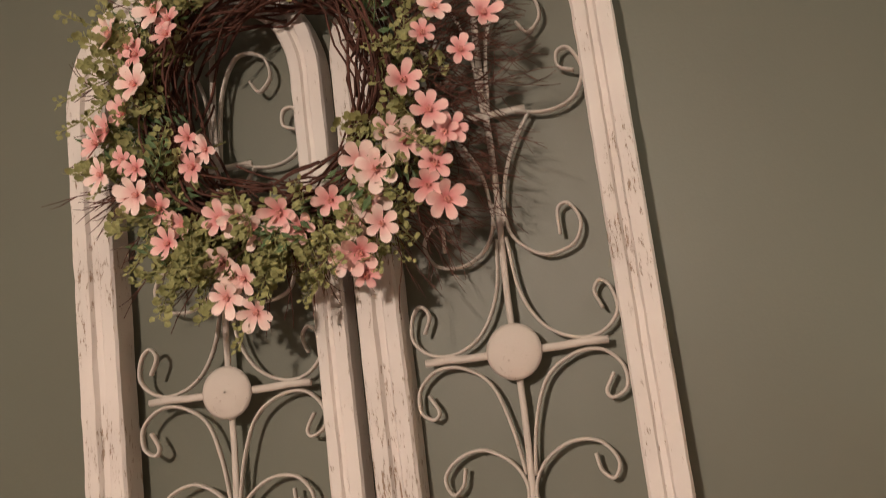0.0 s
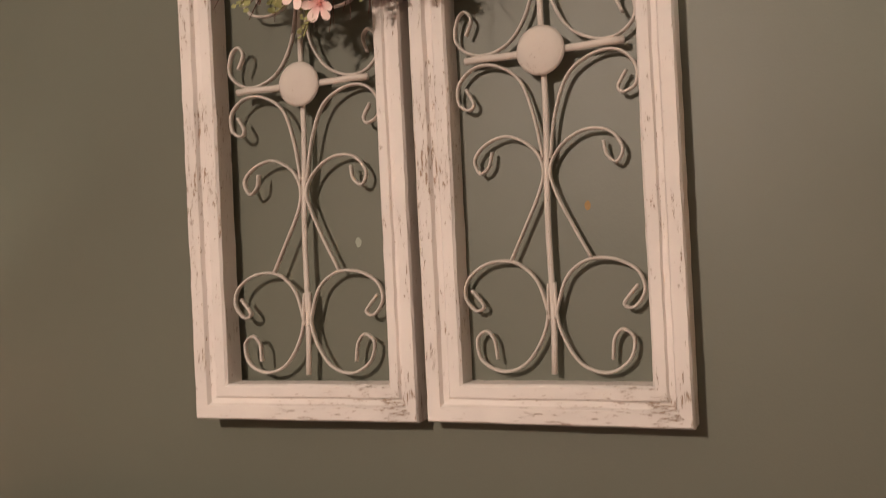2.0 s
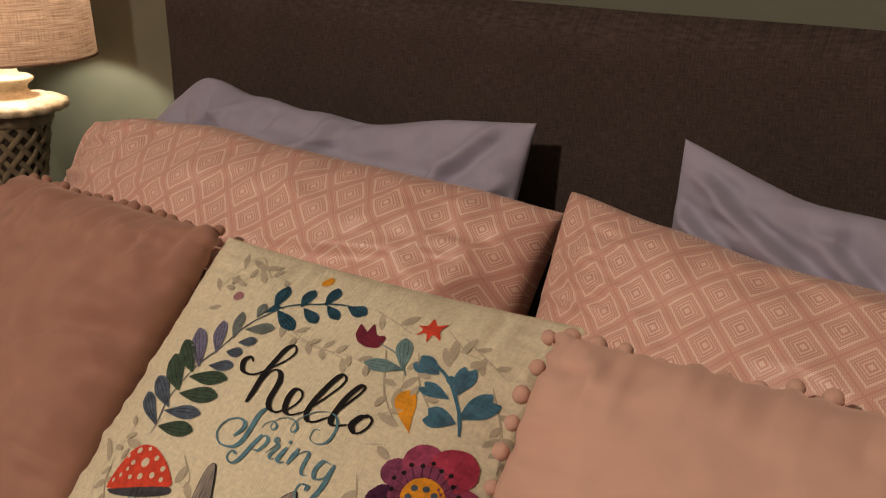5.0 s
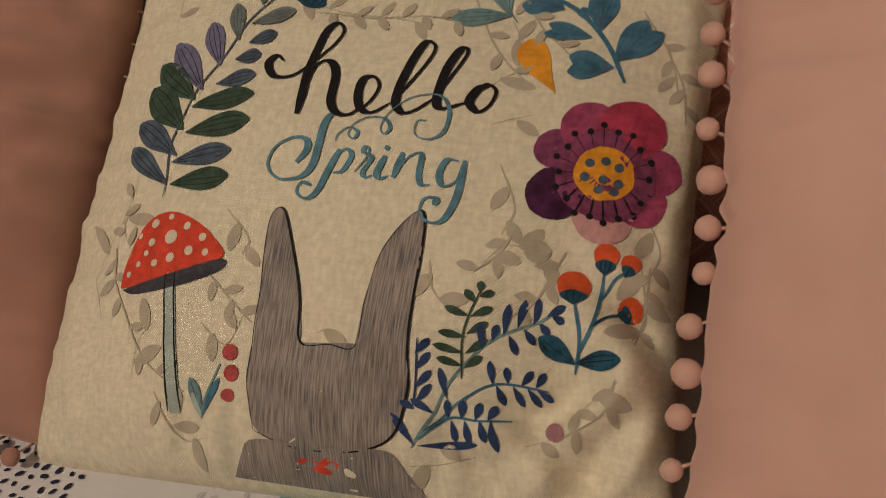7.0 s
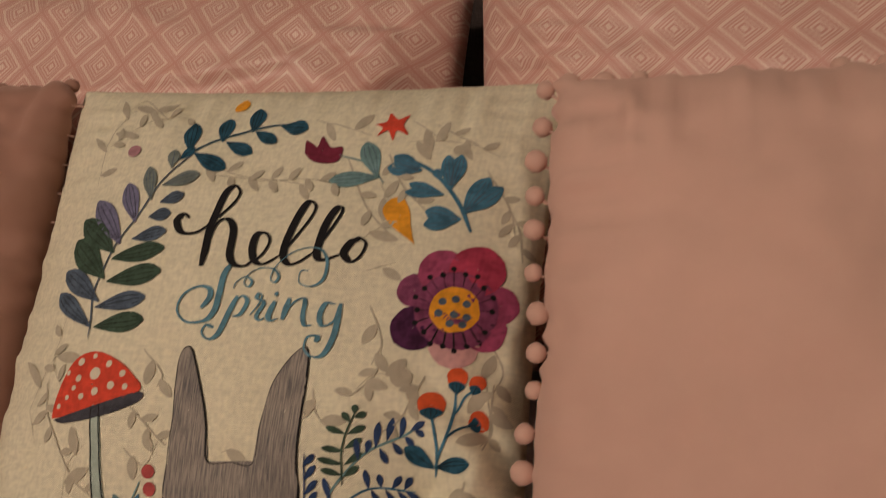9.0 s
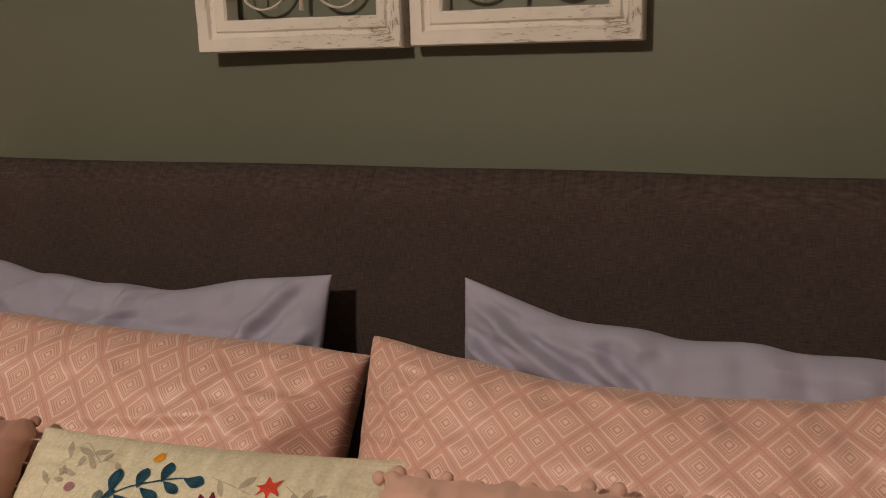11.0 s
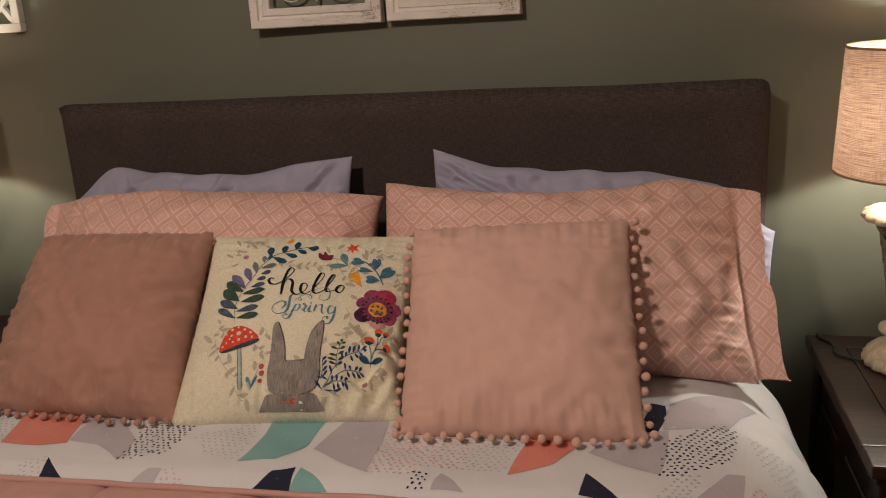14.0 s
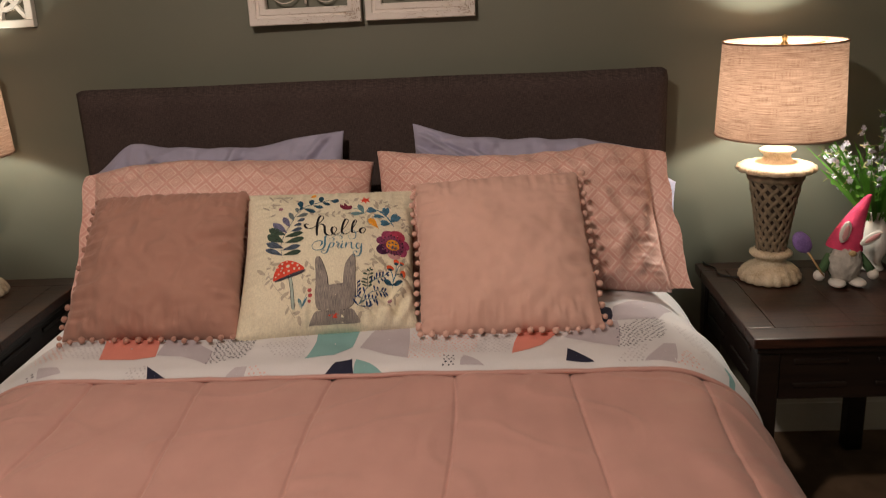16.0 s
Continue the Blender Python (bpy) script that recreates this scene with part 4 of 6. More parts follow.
def table_lamp(place):
    p = empty("table_lamp", place, "lit cream carved table lamp with basketweave column and linen shade", "table lamp", "bedside lamps")

    def flute(a, r, z):
        return r * (1 + 0.075 * (abs(math.sin(a * 9)) - 0.4) * smooth_step(0.07, 0.088, r))

    part("foot", lathe([(0.001, 0.012), (0.080, 0.012), (0.092, 0.0), (0.097, 0.003), (0.098, 0.018), (0.091, 0.026), (0.090, 0.032), (0.078, 0.046), (0.060, 0.054), (0.047, 0.062), (0.047, 0.074), (0.060, 0.080),
                        (0.068, 0.087), (0.068, 0.094), (0.058, 0.101), (0.045, 0.104), (0.001, 0.104)], 72, flute), RESIN, p)
    z0, z1 = 0.104, 0.345

    def radius(z):
        t = (z - z0) / (z1 - z0)
        return 0.046 + 0.036 * t ** 1.25

    core = [(radius(z0 + (z1 - z0) * k / 12) - 0.004, z0 + (z1 - z0) * k / 12) for k in range(13)]
    column = part("column_core", lathe(core, 32), DARK_CORE, p)
    for sgn in (1, -1):
        for k in range(13):
            bm = bmesh.new()
            path = []
            for s in range(37):
                t = s / 36
                z = z0 + (z1 - z0) * t
                a = 2 * math.pi * k / 13 + sgn * t * 2.9
                r = radius(z) + 0.0022 * math.cos(t * 2.9 * 13 + (0 if sgn > 0 else math.pi))
                path.append((a, r, z))
            rows = []
            for a, r, z in path:
                w = 0.0062
                t = Vector((-math.sin(a) * sgn * radius(z) * 2.9, math.cos(a) * sgn * radius(z) * 2.9, z1 - z0)).normalized()
                nrm = Vector((math.cos(a), math.sin(a), 0))
                s = t.cross(nrm).normalized() * w
                c = Vector((r * math.cos(a), r * math.sin(a), z))
                rows.append([bm.verts.new(c - s - nrm * 0.002), bm.verts.new(c - s * 0.7 + nrm * 0.0015), bm.verts.new(c + s * 0.7 + nrm * 0.0015), bm.verts.new(c + s - nrm * 0.002)])
            for a, b in zip(rows, rows[1:]):
                for j in range(3):
                    bm.faces.new((a[j], a[j + 1], b[j + 1], b[j]))
            bmesh.ops.recalc_face_normals(bm, faces=bm.faces)
            part("woven_strip", bm, LATTICE, column)
    part("dark_rim", lathe([(0.080, 0.335), (0.087, 0.338), (0.090, 0.346), (0.090, 0.356), (0.085, 0.362), (0.05, 0.364)], 40), LATTICE, p)

    def scallop(a, r, z):
        return r * (1 + 0.12 * (abs(math.sin(a * 9)) - 0.45) * smooth_step(0.055, 0.112, r))

    part("scalloped_collar", lathe([(0.06, 0.358), (0.095, 0.362), (0.113, 0.366), (0.119, 0.373), (0.116, 0.382), (0.100, 0.389), (0.078, 0.393), (0.060, 0.394), (0.05, 0.398), (0.042, 0.408), (0.042, 0.418), (0.055, 0.427),
                                    (0.057, 0.433), (0.050, 0.438), (0.030, 0.440), (0.026, 0.450), (0.022, 0.456), (0.001, 0.458)], 80, scallop), RESIN, p)
    part("stem", lathe([(0.011, 0.455), (0.011, 0.52), (0.018, 0.525), (0.018, 0.56), (0.001, 0.562)], 20), BRASS, p)
    bulb = part("bulb", lathe([(0.001, 0.655), (0.015, 0.650), (0.028, 0.632), (0.031, 0.612), (0.026, 0.592), (0.015, 0.570), (0.012, 0.560)], 24), BULB, p, "lit frosted bulb")
    bulb.visible_shadow = False
    # drum shade with lining, rims and a spider
    zb, zt, rb, rt = 0.484, 0.770, 0.195, 0.183
    bm = bmesh.new()
    uvl = bm.loops.layers.uv.new("UVMap")
    n, m = 72, 8
    grid = []
    for j in range(m + 1):
        r, z = rb + (rt - rb) * j / m, zb + (zt - zb) * j / m
        grid.append([bm.verts.new((r * math.cos(2 * math.pi * i / n), r * math.sin(2 * math.pi * i / n), z)) for i in range(n)])
    for j in range(m):
        for i in range(n):
            k = (i + 1) % n
            f = bm.faces.new((grid[j][i], grid[j][k], grid[j + 1][k], grid[j + 1][i]))
            for l, (ii, jj) in zip(f.loops, ((i, j), (i + 1, j), (i + 1, j + 1), (i, j + 1))):
                l[uvl].uv = (2 * math.pi * ii / n * 0.195, jj / m * 0.3)
    shade = part("shade", bm, SHADE, p, "oatmeal linen drum shade")
    for name, z, r in (("rim", zb, rb), ("rim", zt, rt)):
        bm = bmesh.new()
        ring = [Vector((r * math.cos(2 * math.pi * i / 64), r * math.sin(2 * math.pi * i / 64), z)) for i in range(65)]
        tube(bm, ring, 0.003, 6)
        part(name, bm, SHADE_TRIM, shade)
    bm = bmesh.new()
    for k in range(3):
        a = 2 * math.pi * k / 3 + 0.5
        tube(bm, [Vector((0, 0, 0.742)), Vector((rt * 0.97 * math.cos(a), rt * 0.97 * math.sin(a), 0.757))], 0.0022, 6)
    part("spider", bm, BRASS, shade)
    part("finial", lathe([(0.001, 0.790), (0.007, 0.786), (0.009, 0.778), (0.005, 0.770), (0.010, 0.764), (0.012, 0.752), (0.004, 0.745), (0.003, 0.655)], 20), BRASS, p, "small brass finial")
    return p


SHADE_TRIM = plain("shade_edge_tape", (0.30, 0.18, 0.12), 0.85)
table_lamp(LAMP_RIGHT)
table_lamp(LAMP_LEFT)
for pts, label in (([(1.225, -0.27, 0.716), (1.19, -0.25, 0.714), (1.16, -0.22, 0.7145), (1.165, -0.16, 0.7135), (1.145, -0.12, 0.714), (1.14, -0.088, 0.7135)], "black lamp cord lying on the night table"),):
    bm = bmesh.new()
    tube(bm, spline(pts, 8), 0.003, 8)
    tagged(obj("lamp_cord", bm, CABLE), label, "cord")

# ---- the print on the linen cushion ----
INKS = {}


def ink_colour(name, colour, vary=0.16):
    INKS[name] = (len(INKS), weave(name.lower() + "_fabric_ink", colour, 0.0019, vary, 0.6, 0.9, 0.5, run=0.4, blotch=75.0, checks=0.05))
    return name


VINE = ink_colour("VINE", (0.49, 0.43, 0.335), 0.1)
GREEN = ink_colour("GREEN", (0.050, 0.085, 0.060), 0.35)
SLATE = ink_colour("SLATE", (0.085, 0.115, 0.165), 0.35)
VIOLET = ink_colour("VIOLET", (0.17, 0.165, 0.27), 0.3)
SAGE = ink_colour("SAGE", (0.17, 0.20, 0.19), 0.3)
DEEP_BLUE = ink_colour("DEEP_BLUE", (0.020, 0.080, 0.130), 0.45)
BLUE = ink_colour("BLUE", (0.060, 0.175, 0.270), 0.35)
TEAL = ink_colour("TEAL", (0.165, 0.285, 0.300), 0.3)
PALE_TEAL = ink_colour("PALE_TEAL", (0.42, 0.50, 0.45), 0.15)
NAVY = ink_colour("NAVY", (0.028, 0.055, 0.140), 0.4)
ORANGE = ink_colour("ORANGE", (0.78, 0.33, 0.030), 0.2)
RED = ink_colour("RED", (0.66, 0.070, 0.040), 0.22)
SCARLET = ink_colour("SCARLET", (0.70, 0.105, 0.035), 0.22)
BERRY = ink_colour("BERRY", (0.46, 0.085, 0.085), 0.25)
MAROON = ink_colour("MAROON", (0.17, 0.020, 0.045), 0.3)
MAUVE = ink_colour("MAUVE", (0.38, 0.19, 0.22), 0.2)
CRIMSON = ink_colour("CRIMSON", (0.42, 0.045, 0.095), 0.3)
MAGENTA = ink_colour("MAGENTA", (0.34, 0.060, 0.135), 0.35)
PLUM = ink_colour("PLUM", (0.21, 0.050, 0.115), 0.4)
PURPLE = ink_colour("PURPLE", (0.060, 0.014, 0.050), 0.5)
PINK = ink_colour("PINK", (0.62, 0.34, 0.34), 0.2)
GREY = ink_colour("GREY", (0.27, 0.24, 0.225))


def hatched_ink():
    """Grey crayon strokes that run up and down."""
    m, nt, b = nodes_of("grey_hatched_ink")
    strokes = noise_tex(nt, coords(nt, True, (1000, 45, 1)), 1.0, 3)
    cloud = noise_tex(nt, coords(nt, True), 28, 3)
    tone = math_node(nt, "ADD", math_node(nt, "MULTIPLY", strokes, 0.75), math_node(nt, "MULTIPLY", cloud, 0.25))
    nt.links.new(mix_colour(nt, ramp(nt, tone, 0.36, 0.60), (0.10, 0.095, 0.105), (0.36, 0.31, 0.27)), b.inputs["Base Color"])
    b.inputs["Roughness"].default_value = 0.9
    return m


INKS["GREY"] = (INKS["GREY"][0], hatched_ink())
CHARCOAL = ink_colour("CHARCOAL", (0.055, 0.055, 0.070), 0.35)
CREAM = ink_colour("CREAM", (0.70, 0.62, 0.50), 0.08)
INK = ink_colour("INK", (0.012, 0.011, 0.013), 0.2)
LETTER_BLUE = ink_colour("LETTER_BLUE", (0.105, 0.235, 0.310), 0.3)


class Print:
    """Flat motifs laid on a cushion's front, in millimetres from its middle."""
    level = 0.0008

    def __init__(self, cushion, name):
        self.c, self.name, self.bm = cushion, name, bmesh.new()
        self.uvl = self.bm.loops.layers.uv.new("UVMap")
        self.where = {}
        Print.level = 0.0006 if name.startswith("vine") else 0.0015 if name.startswith(("lettering", "outline")) else 0.0013

    def spot(self, x, y):
        u = max(-0.985, min(0.985, x / 500 / self.c.w))
        v = max(-0.985, min(0.985, y / 500 / self.c.h))
        vert = self.bm.verts.new(self.c.point(u, v, 1, Print.level) - self.c.base)
        self.where[vert] = (x / 1000, y / 1000)
        return vert

    def face(self, verts, colour):
        f = self.bm.faces.new(verts)
        f.material_index = INKS[colour][0]
        for l in f.loops:
            l[self.uvl].uv = self.where[l.vert]
        f.normal_update()
        if f.normal.dot(self.c.n) < 0:
            f.normal_flip()

    def strip(self, rows, colour):
        grid = [[self.spot(*p) for p in row] for row in rows]
        for a, b in zip(grid, grid[1:]):
            for j in range(len(a) - 1):
                self.face((a[j], a[j + 1], b[j + 1], b[j]), colour)
        Print.level += 0.000006 if len(rows[0]) == 3 else 0.00009 if len(rows[0]) > 20 else 0.00001

    def leaf(self, a, b, width, colour):
        a, b = Vector(a), Vector(b)
        if width < 8.2 and colour in ("NAVY", "GREEN"):
            b, width = a + (b - a) * 1.45, width * 0.66
        d = b - a
        side = Vector((-d.y, d.x)).normalized()
        bend = side * (0.06 * d.length * noise.noise(Vector((a.x, a.y, 1))))
        rows = []
        for k in range(10):
            t = k / 9
            w = 0.5 * width * (math.sin(math.pi * min(1, (0.02 + 0.97 * t) ** (1.0 if colour == "VINE" else 1.5))) ** 0.7 + 0.03)
            m = a + d * t + bend * math.sin(math.pi * t)
            rows.append([m - side * w, m, m + side * w])
        self.strip(rows, colour)
        if width > 7 and colour != "VINE":
            Print.level += 0.0001
            vein = "INK" if colour in ("GREEN", "SLATE", "DEEP_BLUE", "VIOLET") else "SLATE"
            for off in (0.0, -0.5, 0.5) if width > 11 else (0.0,):
                mids = [r[1] + (r[2] - r[1]) * off for r in rows[1:-1]]
                self.strip([[m - side * 0.28, m, m + side * 0.28] for m in mids], vein)
            Print.level -= 0.0001

    def heart(self, a, b, width, colour):
        """A leaf whose tip is notched into two lobes."""
        a, b = Vector(a), Vector(b)
        d = b - a
        side = Vector((-d.y, d.x)).normalized() * width * 0.27
        for s in (-1, 1):
            self.leaf(a, b + side * s, width * 0.62, colour)

    def vine(self, pts, size=6.6):
        """A pale stem with leaves in turn on either side."""
        self.stroke(pts, 1.4, VINE)
        path = spline([(x, y, 0) for x, y in pts], 7)
        step = max(3, int(len(path) * 13 / sum((q - p).length for p, q in zip(path, path[1:]))))
        for k in range(step // 2 + 1, len(path) - 1, step):
            p, t = path[k].xy, (path[k + 1] - path[k]).xy.normalized()
            s = 1 if (k // step) % 2 else -1
            way = (t * 0.75 + Vector((-t.y, t.x)) * s).normalized()
            self.leaf(p, p + way * size * 2.2, size, VINE)

    def stroke(self, pts, width, colour):
        path = spline([(x, y, 0) for x, y in pts], 7)
        n = len(path)
        rows = []
        for k, p in enumerate(path):
            t = (path[min(k + 1, n - 1)] - path[max(k - 1, 0)]).normalized()
            s = Vector((-t.y, t.x))
            slant = 0.42 + 0.75 * max(0.0, -t.y)
            ends = min(1.0, 0.55 + 0.45 * min(k, n - 1 - k) / 3)
            w = 0.5 * width * slant * ends
            m = Vector((p.x, p.y))
            rows.append([m - s * w, m, m + s * w])
        self.strip(rows, colour)

    def ring_fill(self, outline, colour):
        c = sum(outline, Vector((0, 0))) / len(outline)
        rows = [[c + (p - c) * k for p in outline + outline[:1]] for k in (0.02, 0.2, 0.4, 0.6, 0.8, 1.0)]
        self.strip(rows, colour)

    def dot(self, c, r, colour):
        c = Vector(c)
        n = 10 if r < 6 else 24
        self.ring_fill([c + Vector((math.cos(a), math.sin(a))) * (r * (1 + 0.06 * noise.noise(Vector((math.cos(a) * 2 + c.x, math.sin(a) * 2, c.y))))) for a in (2 * math.pi * k / n for k in range(n))], colour)

    def blob(self, pts, colour):
        closed = [(x, y, 0) for x, y in pts]
        path = spline(closed + closed[:1], 4)[:-1]
        self.ring_fill([Vector((p.x, p.y)) for p in path], colour)

    def done(self):
        used = sorted({f.material_index for f in self.bm.faces})
        for f in self.bm.faces:
            f.material_index = used.index(f.material_index)
        mats = [m for _, m in INKS.values()]
        part(self.name, self.bm, [mats[k] for k in used], self.c.thing, smooth=True, kind="stuff" if self.name.startswith("vine") else "")


# pale vines in the background
ink = Print(HELLO, 'vine_print')
ink.stroke([(-178, 114), (-181, 165), (-165, 199), (-127, 197)], 1.4, VINE)
ink.leaf((-179, 126), (-159, 131), 7.0, VINE)
ink.leaf((-180, 152), (-201, 170), 6.5, VINE)
ink.leaf((-177, 173), (-152, 169), 7.5, VINE)
ink.leaf((-169, 190), (-184, 215), 6.7, VINE)
ink.leaf((-146, 198), (-126, 179), 6.4, VINE)
ink.stroke([(28, 181), (51, 173), (85, 162)], 1.4, VINE)
ink.leaf((40, 177), (53, 155), 7.5, VINE)
ink.leaf((68, 168), (80, 187), 9.1, VINE)
ink.stroke([(117, 156), (152, 157), (182, 152)], 1.4, VINE)
ink.leaf((126, 156), (142, 136), 8.7, VINE)
ink.leaf((143, 157), (151, 178), 8.6, VINE)
ink.leaf((167, 154), (178, 137), 6.9, VINE)
ink.stroke([(-74, 139), (-28, 118), (17, 111), (49, 105)], 1.4, VINE)
ink.leaf((-62, 133), (-49, 111), 7.9, VINE)
ink.leaf((-39, 123), (-27, 133), 7.1, VINE)
ink.leaf((-16, 116), (-3, 100), 6.8, VINE)
ink.leaf((6, 113), (13, 126), 6.6, VINE)
ink.leaf((33, 108), (45, 91), 6.9, VINE)
ink.stroke([(101, 55), (120, 78), (103, 112)], 1.4, VINE)
ink.leaf((105, 61), (131, 54), 9.1, VINE)
ink.leaf((115, 72), (110, 95), 8.8, VINE)
ink.leaf((111, 95), (118, 114), 8.7, VINE)
ink.stroke([(192, 129), (217, 93), (225, 68)], 1.4, VINE)
ink.leaf((198, 119), (194, 98), 8.7, VINE)
ink.leaf((211, 101), (225, 102), 6.8, VINE)
ink.leaf((221, 80), (212, 65), 7.2, VINE)
ink.stroke([(107, 24), (133, 34)], 1.4, VINE)
ink.leaf((123, 28), (139, 19), 8.2, VINE)
ink.stroke([(-172, 200), (-160, 215), (-122, 186)], 1.4, VINE)
ink.leaf((-166, 207), (-137, 195), 8.5, VINE)
ink.leaf((-140, 200), (-118, 206), 8.9, VINE)
ink.stroke([(117, 180), (146, 160)], 1.4, VINE)
ink.leaf((132, 170), (140, 143), 9.0, VINE)
ink.stroke([(-168, -126), (-182, -93), (-170, -61), (-152, -42)], 1.2, VINE)
ink.leaf((-175, -109), (-159, -98), 7.7, VINE)
ink.leaf((-176, -77), (-202, -54), 9.6, VINE)
ink.leaf((-161, -51), (-130, -55), 9.8, VINE)
ink.stroke([(-70, -47), (-49, -67), (-51, -79)], 1.2, VINE)
ink.leaf((-59, -57), (-61, -77), 9.2, VINE)
ink.leaf((-50, -73), (-36, -87), 8.0, VINE)
ink.stroke([(-73, -128), (-51, -142), (-40, -120)], 1.2, VINE)
ink.leaf((-62, -135), (-61, -154), 9.1, VINE)
ink.leaf((-45, -131), (-55, -117), 7.7, VINE)
ink.stroke([(-128, -173), (-125, -143), (-110, -127)], 1.2, VINE)
ink.leaf((-126, -158), (-102, -146), 10.8, VINE)
ink.leaf((-117, -135), (-127, -112), 10.6, VINE)
ink.stroke([(118, -5), (133, -35), (128, -55)], 1.2, VINE)
ink.leaf((126, -21), (118, -38), 9.4, VINE)
ink.leaf((130, -45), (141, -60), 8.5, VINE)
ink.stroke([(217, -59), (223, -94), (216, -110)], 1.2, VINE)
ink.leaf((219, -68), (204, -85), 10.7, VINE)
ink.leaf((221, -86), (239, -92), 9.5, VINE)
ink.leaf((220, -102), (199, -109), 10.6, VINE)
ink.stroke([(84, -76), (89, -94), (101, -107)], 1.2, VINE)
ink.leaf((87, -85), (74, -102), 10.5, VINE)
ink.leaf((95, -101), (114, -100), 9.2, VINE)
ink.stroke([(119, -74), (132, -62), (150, -64), (168, -70)], 1.2, VINE)
ink.leaf((126, -68), (143, -72), 8.9, VINE)
ink.leaf((141, -63), (154, -48), 9.6, VINE)
ink.leaf((159, -67), (165, -84), 9.0, VINE)
ink.stroke([(-107, -177), (-87, -207), (-65, -206)], 1.2, VINE)
ink.leaf((-101, -184), (-110, -201), 8.0, VINE)
ink.leaf((-91, -200), (-70, -200), 8.5, VINE)
ink.leaf((-76, -207), (-68, -225), 10.4, VINE)
ink.stroke([(154, -186), (174, -177), (191, -169)], 1.2, VINE)
ink.leaf((164, -182), (176, -189), 7.5, VINE)
ink.leaf((183, -173), (186, -159), 7.5, VINE)
ink.stroke([(215, -25), (228, -49), (222, -73)], 1.2, VINE)
ink.leaf((221, -37), (213, -57), 9.7, VINE)
ink.leaf((225, -61), (236, -73), 8.4, VINE)
ink.stroke([(16, -130), (25, -126)], 1.2, VINE)
ink.leaf((21, -128), (38, -137), 9.3, VINE)
ink.stroke([(123, -197), (105, -204), (83, -208)], 1.2, VINE)
ink.leaf((114, -200), (100, -191), 9.1, VINE)
ink.leaf((94, -206), (83, -222), 8.6, VINE)
ink.stroke([(187, -159), (211, -139)], 1.2, VINE)
ink.leaf((199, -149), (220, -153), 11.0, VINE)
for stem in (((-167, -74), (-155, -105), (-120, -152), (-83, -176)), ((-73, -94), (-54, -110), (-34, -126)), ((135, -54), (129, -67), (114, -81)), ((169, -60), (157, -90), (141, -106)),
             ((223, -61), (223, -86), (218, -113)), ((213, 99), (228, 73), (234, 45)), ((140, 175), (165, 161), (202, 141)), ((70, 135), (97, 86), (125, 57)),
             ((105, 141), (123, 109), (153, 79)), ((-177, 156), (-164, 168), (-136, 186), (-99, 191)), ((-47, 118), (-1, 111), (38, 113), (68, 107)), ((-146, -80), (-164, -54), (-161, -17)), ((209, -138), (202, -159), (174, -180))):
    ink.vine(stem)
for spot, size in (((152, -63), 8.0), ((166, 147), 6.0)):
    ink.dot(spot, size, VINE)
ink.done()

# leafy branch down one side
ink = Print(HELLO, 'leaf_branch_print')
ink.stroke([(-130, -37), (-137, 9), (-128, 46), (-113, 82), (-97, 120), (-79, 145)], 3.7, SLATE)
ink.leaf((-127, -27), (-78, -21), 18.3, GREEN)
ink.leaf((-132, -9), (-81, -1), 15.9, SLATE)
ink.leaf((-126, 14), (-71, 22), 19.6, GREEN)
ink.leaf((-127, 35), (-75, 44), 18.3, GREEN)
ink.leaf((-112, 54), (-79, 61), 14.7, SLATE)
ink.leaf((-103, 76), (-81, 79), 13.4, SLATE)
ink.leaf((-131, -27), (-182, 7), 15.9, SLATE)
ink.leaf((-129, -4), (-181, 28), 19.6, SLATE)
ink.leaf((-130, 17), (-180, 57), 25.7, GREEN)
ink.leaf((-126, 41), (-177, 77), 22.0, GREEN)
ink.leaf((-122, 49), (-166, 96), 20.8, VIOLET)
ink.leaf((-115, 71), (-136, 112), 17.1, VIOLET)
ink.leaf((-105, 93), (-119, 129), 13.4, SAGE)
ink.leaf((-95, 90), (-73, 98), 12.2, SLATE)
ink.leaf((-98, 108), (-65, 120), 15.9, SAGE)
ink.leaf((-96, 127), (-99, 148), 11.0, SAGE)
ink.done()

# dark blue sprig along the top
ink = Print(HELLO, 'blue_sprig_print')
ink.stroke([(-93, 136), (-64, 158), (-28, 170), (0, 176)], 5.3, DEEP_BLUE)
ink.leaf((-85, 146), (-92, 181), 16.9, DEEP_BLUE)
ink.leaf((-56, 157), (-58, 186), 15.8, DEEP_BLUE)
ink.leaf((-28, 167), (-30, 196), 15.8, DEEP_BLUE)
ink.leaf((-3, 174), (24, 170), 16.9, DEEP_BLUE)
ink.leaf((-79, 144), (-43, 125), 15.8, DEEP_BLUE)
ink.leaf((-52, 157), (-22, 142), 13.5, DEEP_BLUE)
ink.leaf((-26, 168), (-2, 154), 12.4, DEEP_BLUE)
ink.leaf((-91, 137), (-81, 151), 10.2, DEEP_BLUE)
ink.done()

# orange dot
ink = Print(HELLO, 'dot_print')
ink.dot((-52, 203), 8.0, ORANGE)
ink.done()

# mauve dot
ink = Print(HELLO, 'dot_print')
ink.dot((-146, 150), 6.6, MAUVE)
ink.done()

# tulip
ink = Print(HELLO, 'tulip_print')
ink.blob([(29, 141), (27, 156), (38, 148), (40, 161), (51, 148), (62, 148), (61, 133), (48, 130), (37, 133)], MAROON)
ink.stroke([(106, 111), (89, 130), (61, 139)], 3.7, TEAL)
ink.leaf((101, 117), (59, 111), 16.9, TEAL)
ink.leaf((99, 117), (82, 154), 16.9, TEAL)
ink.done()

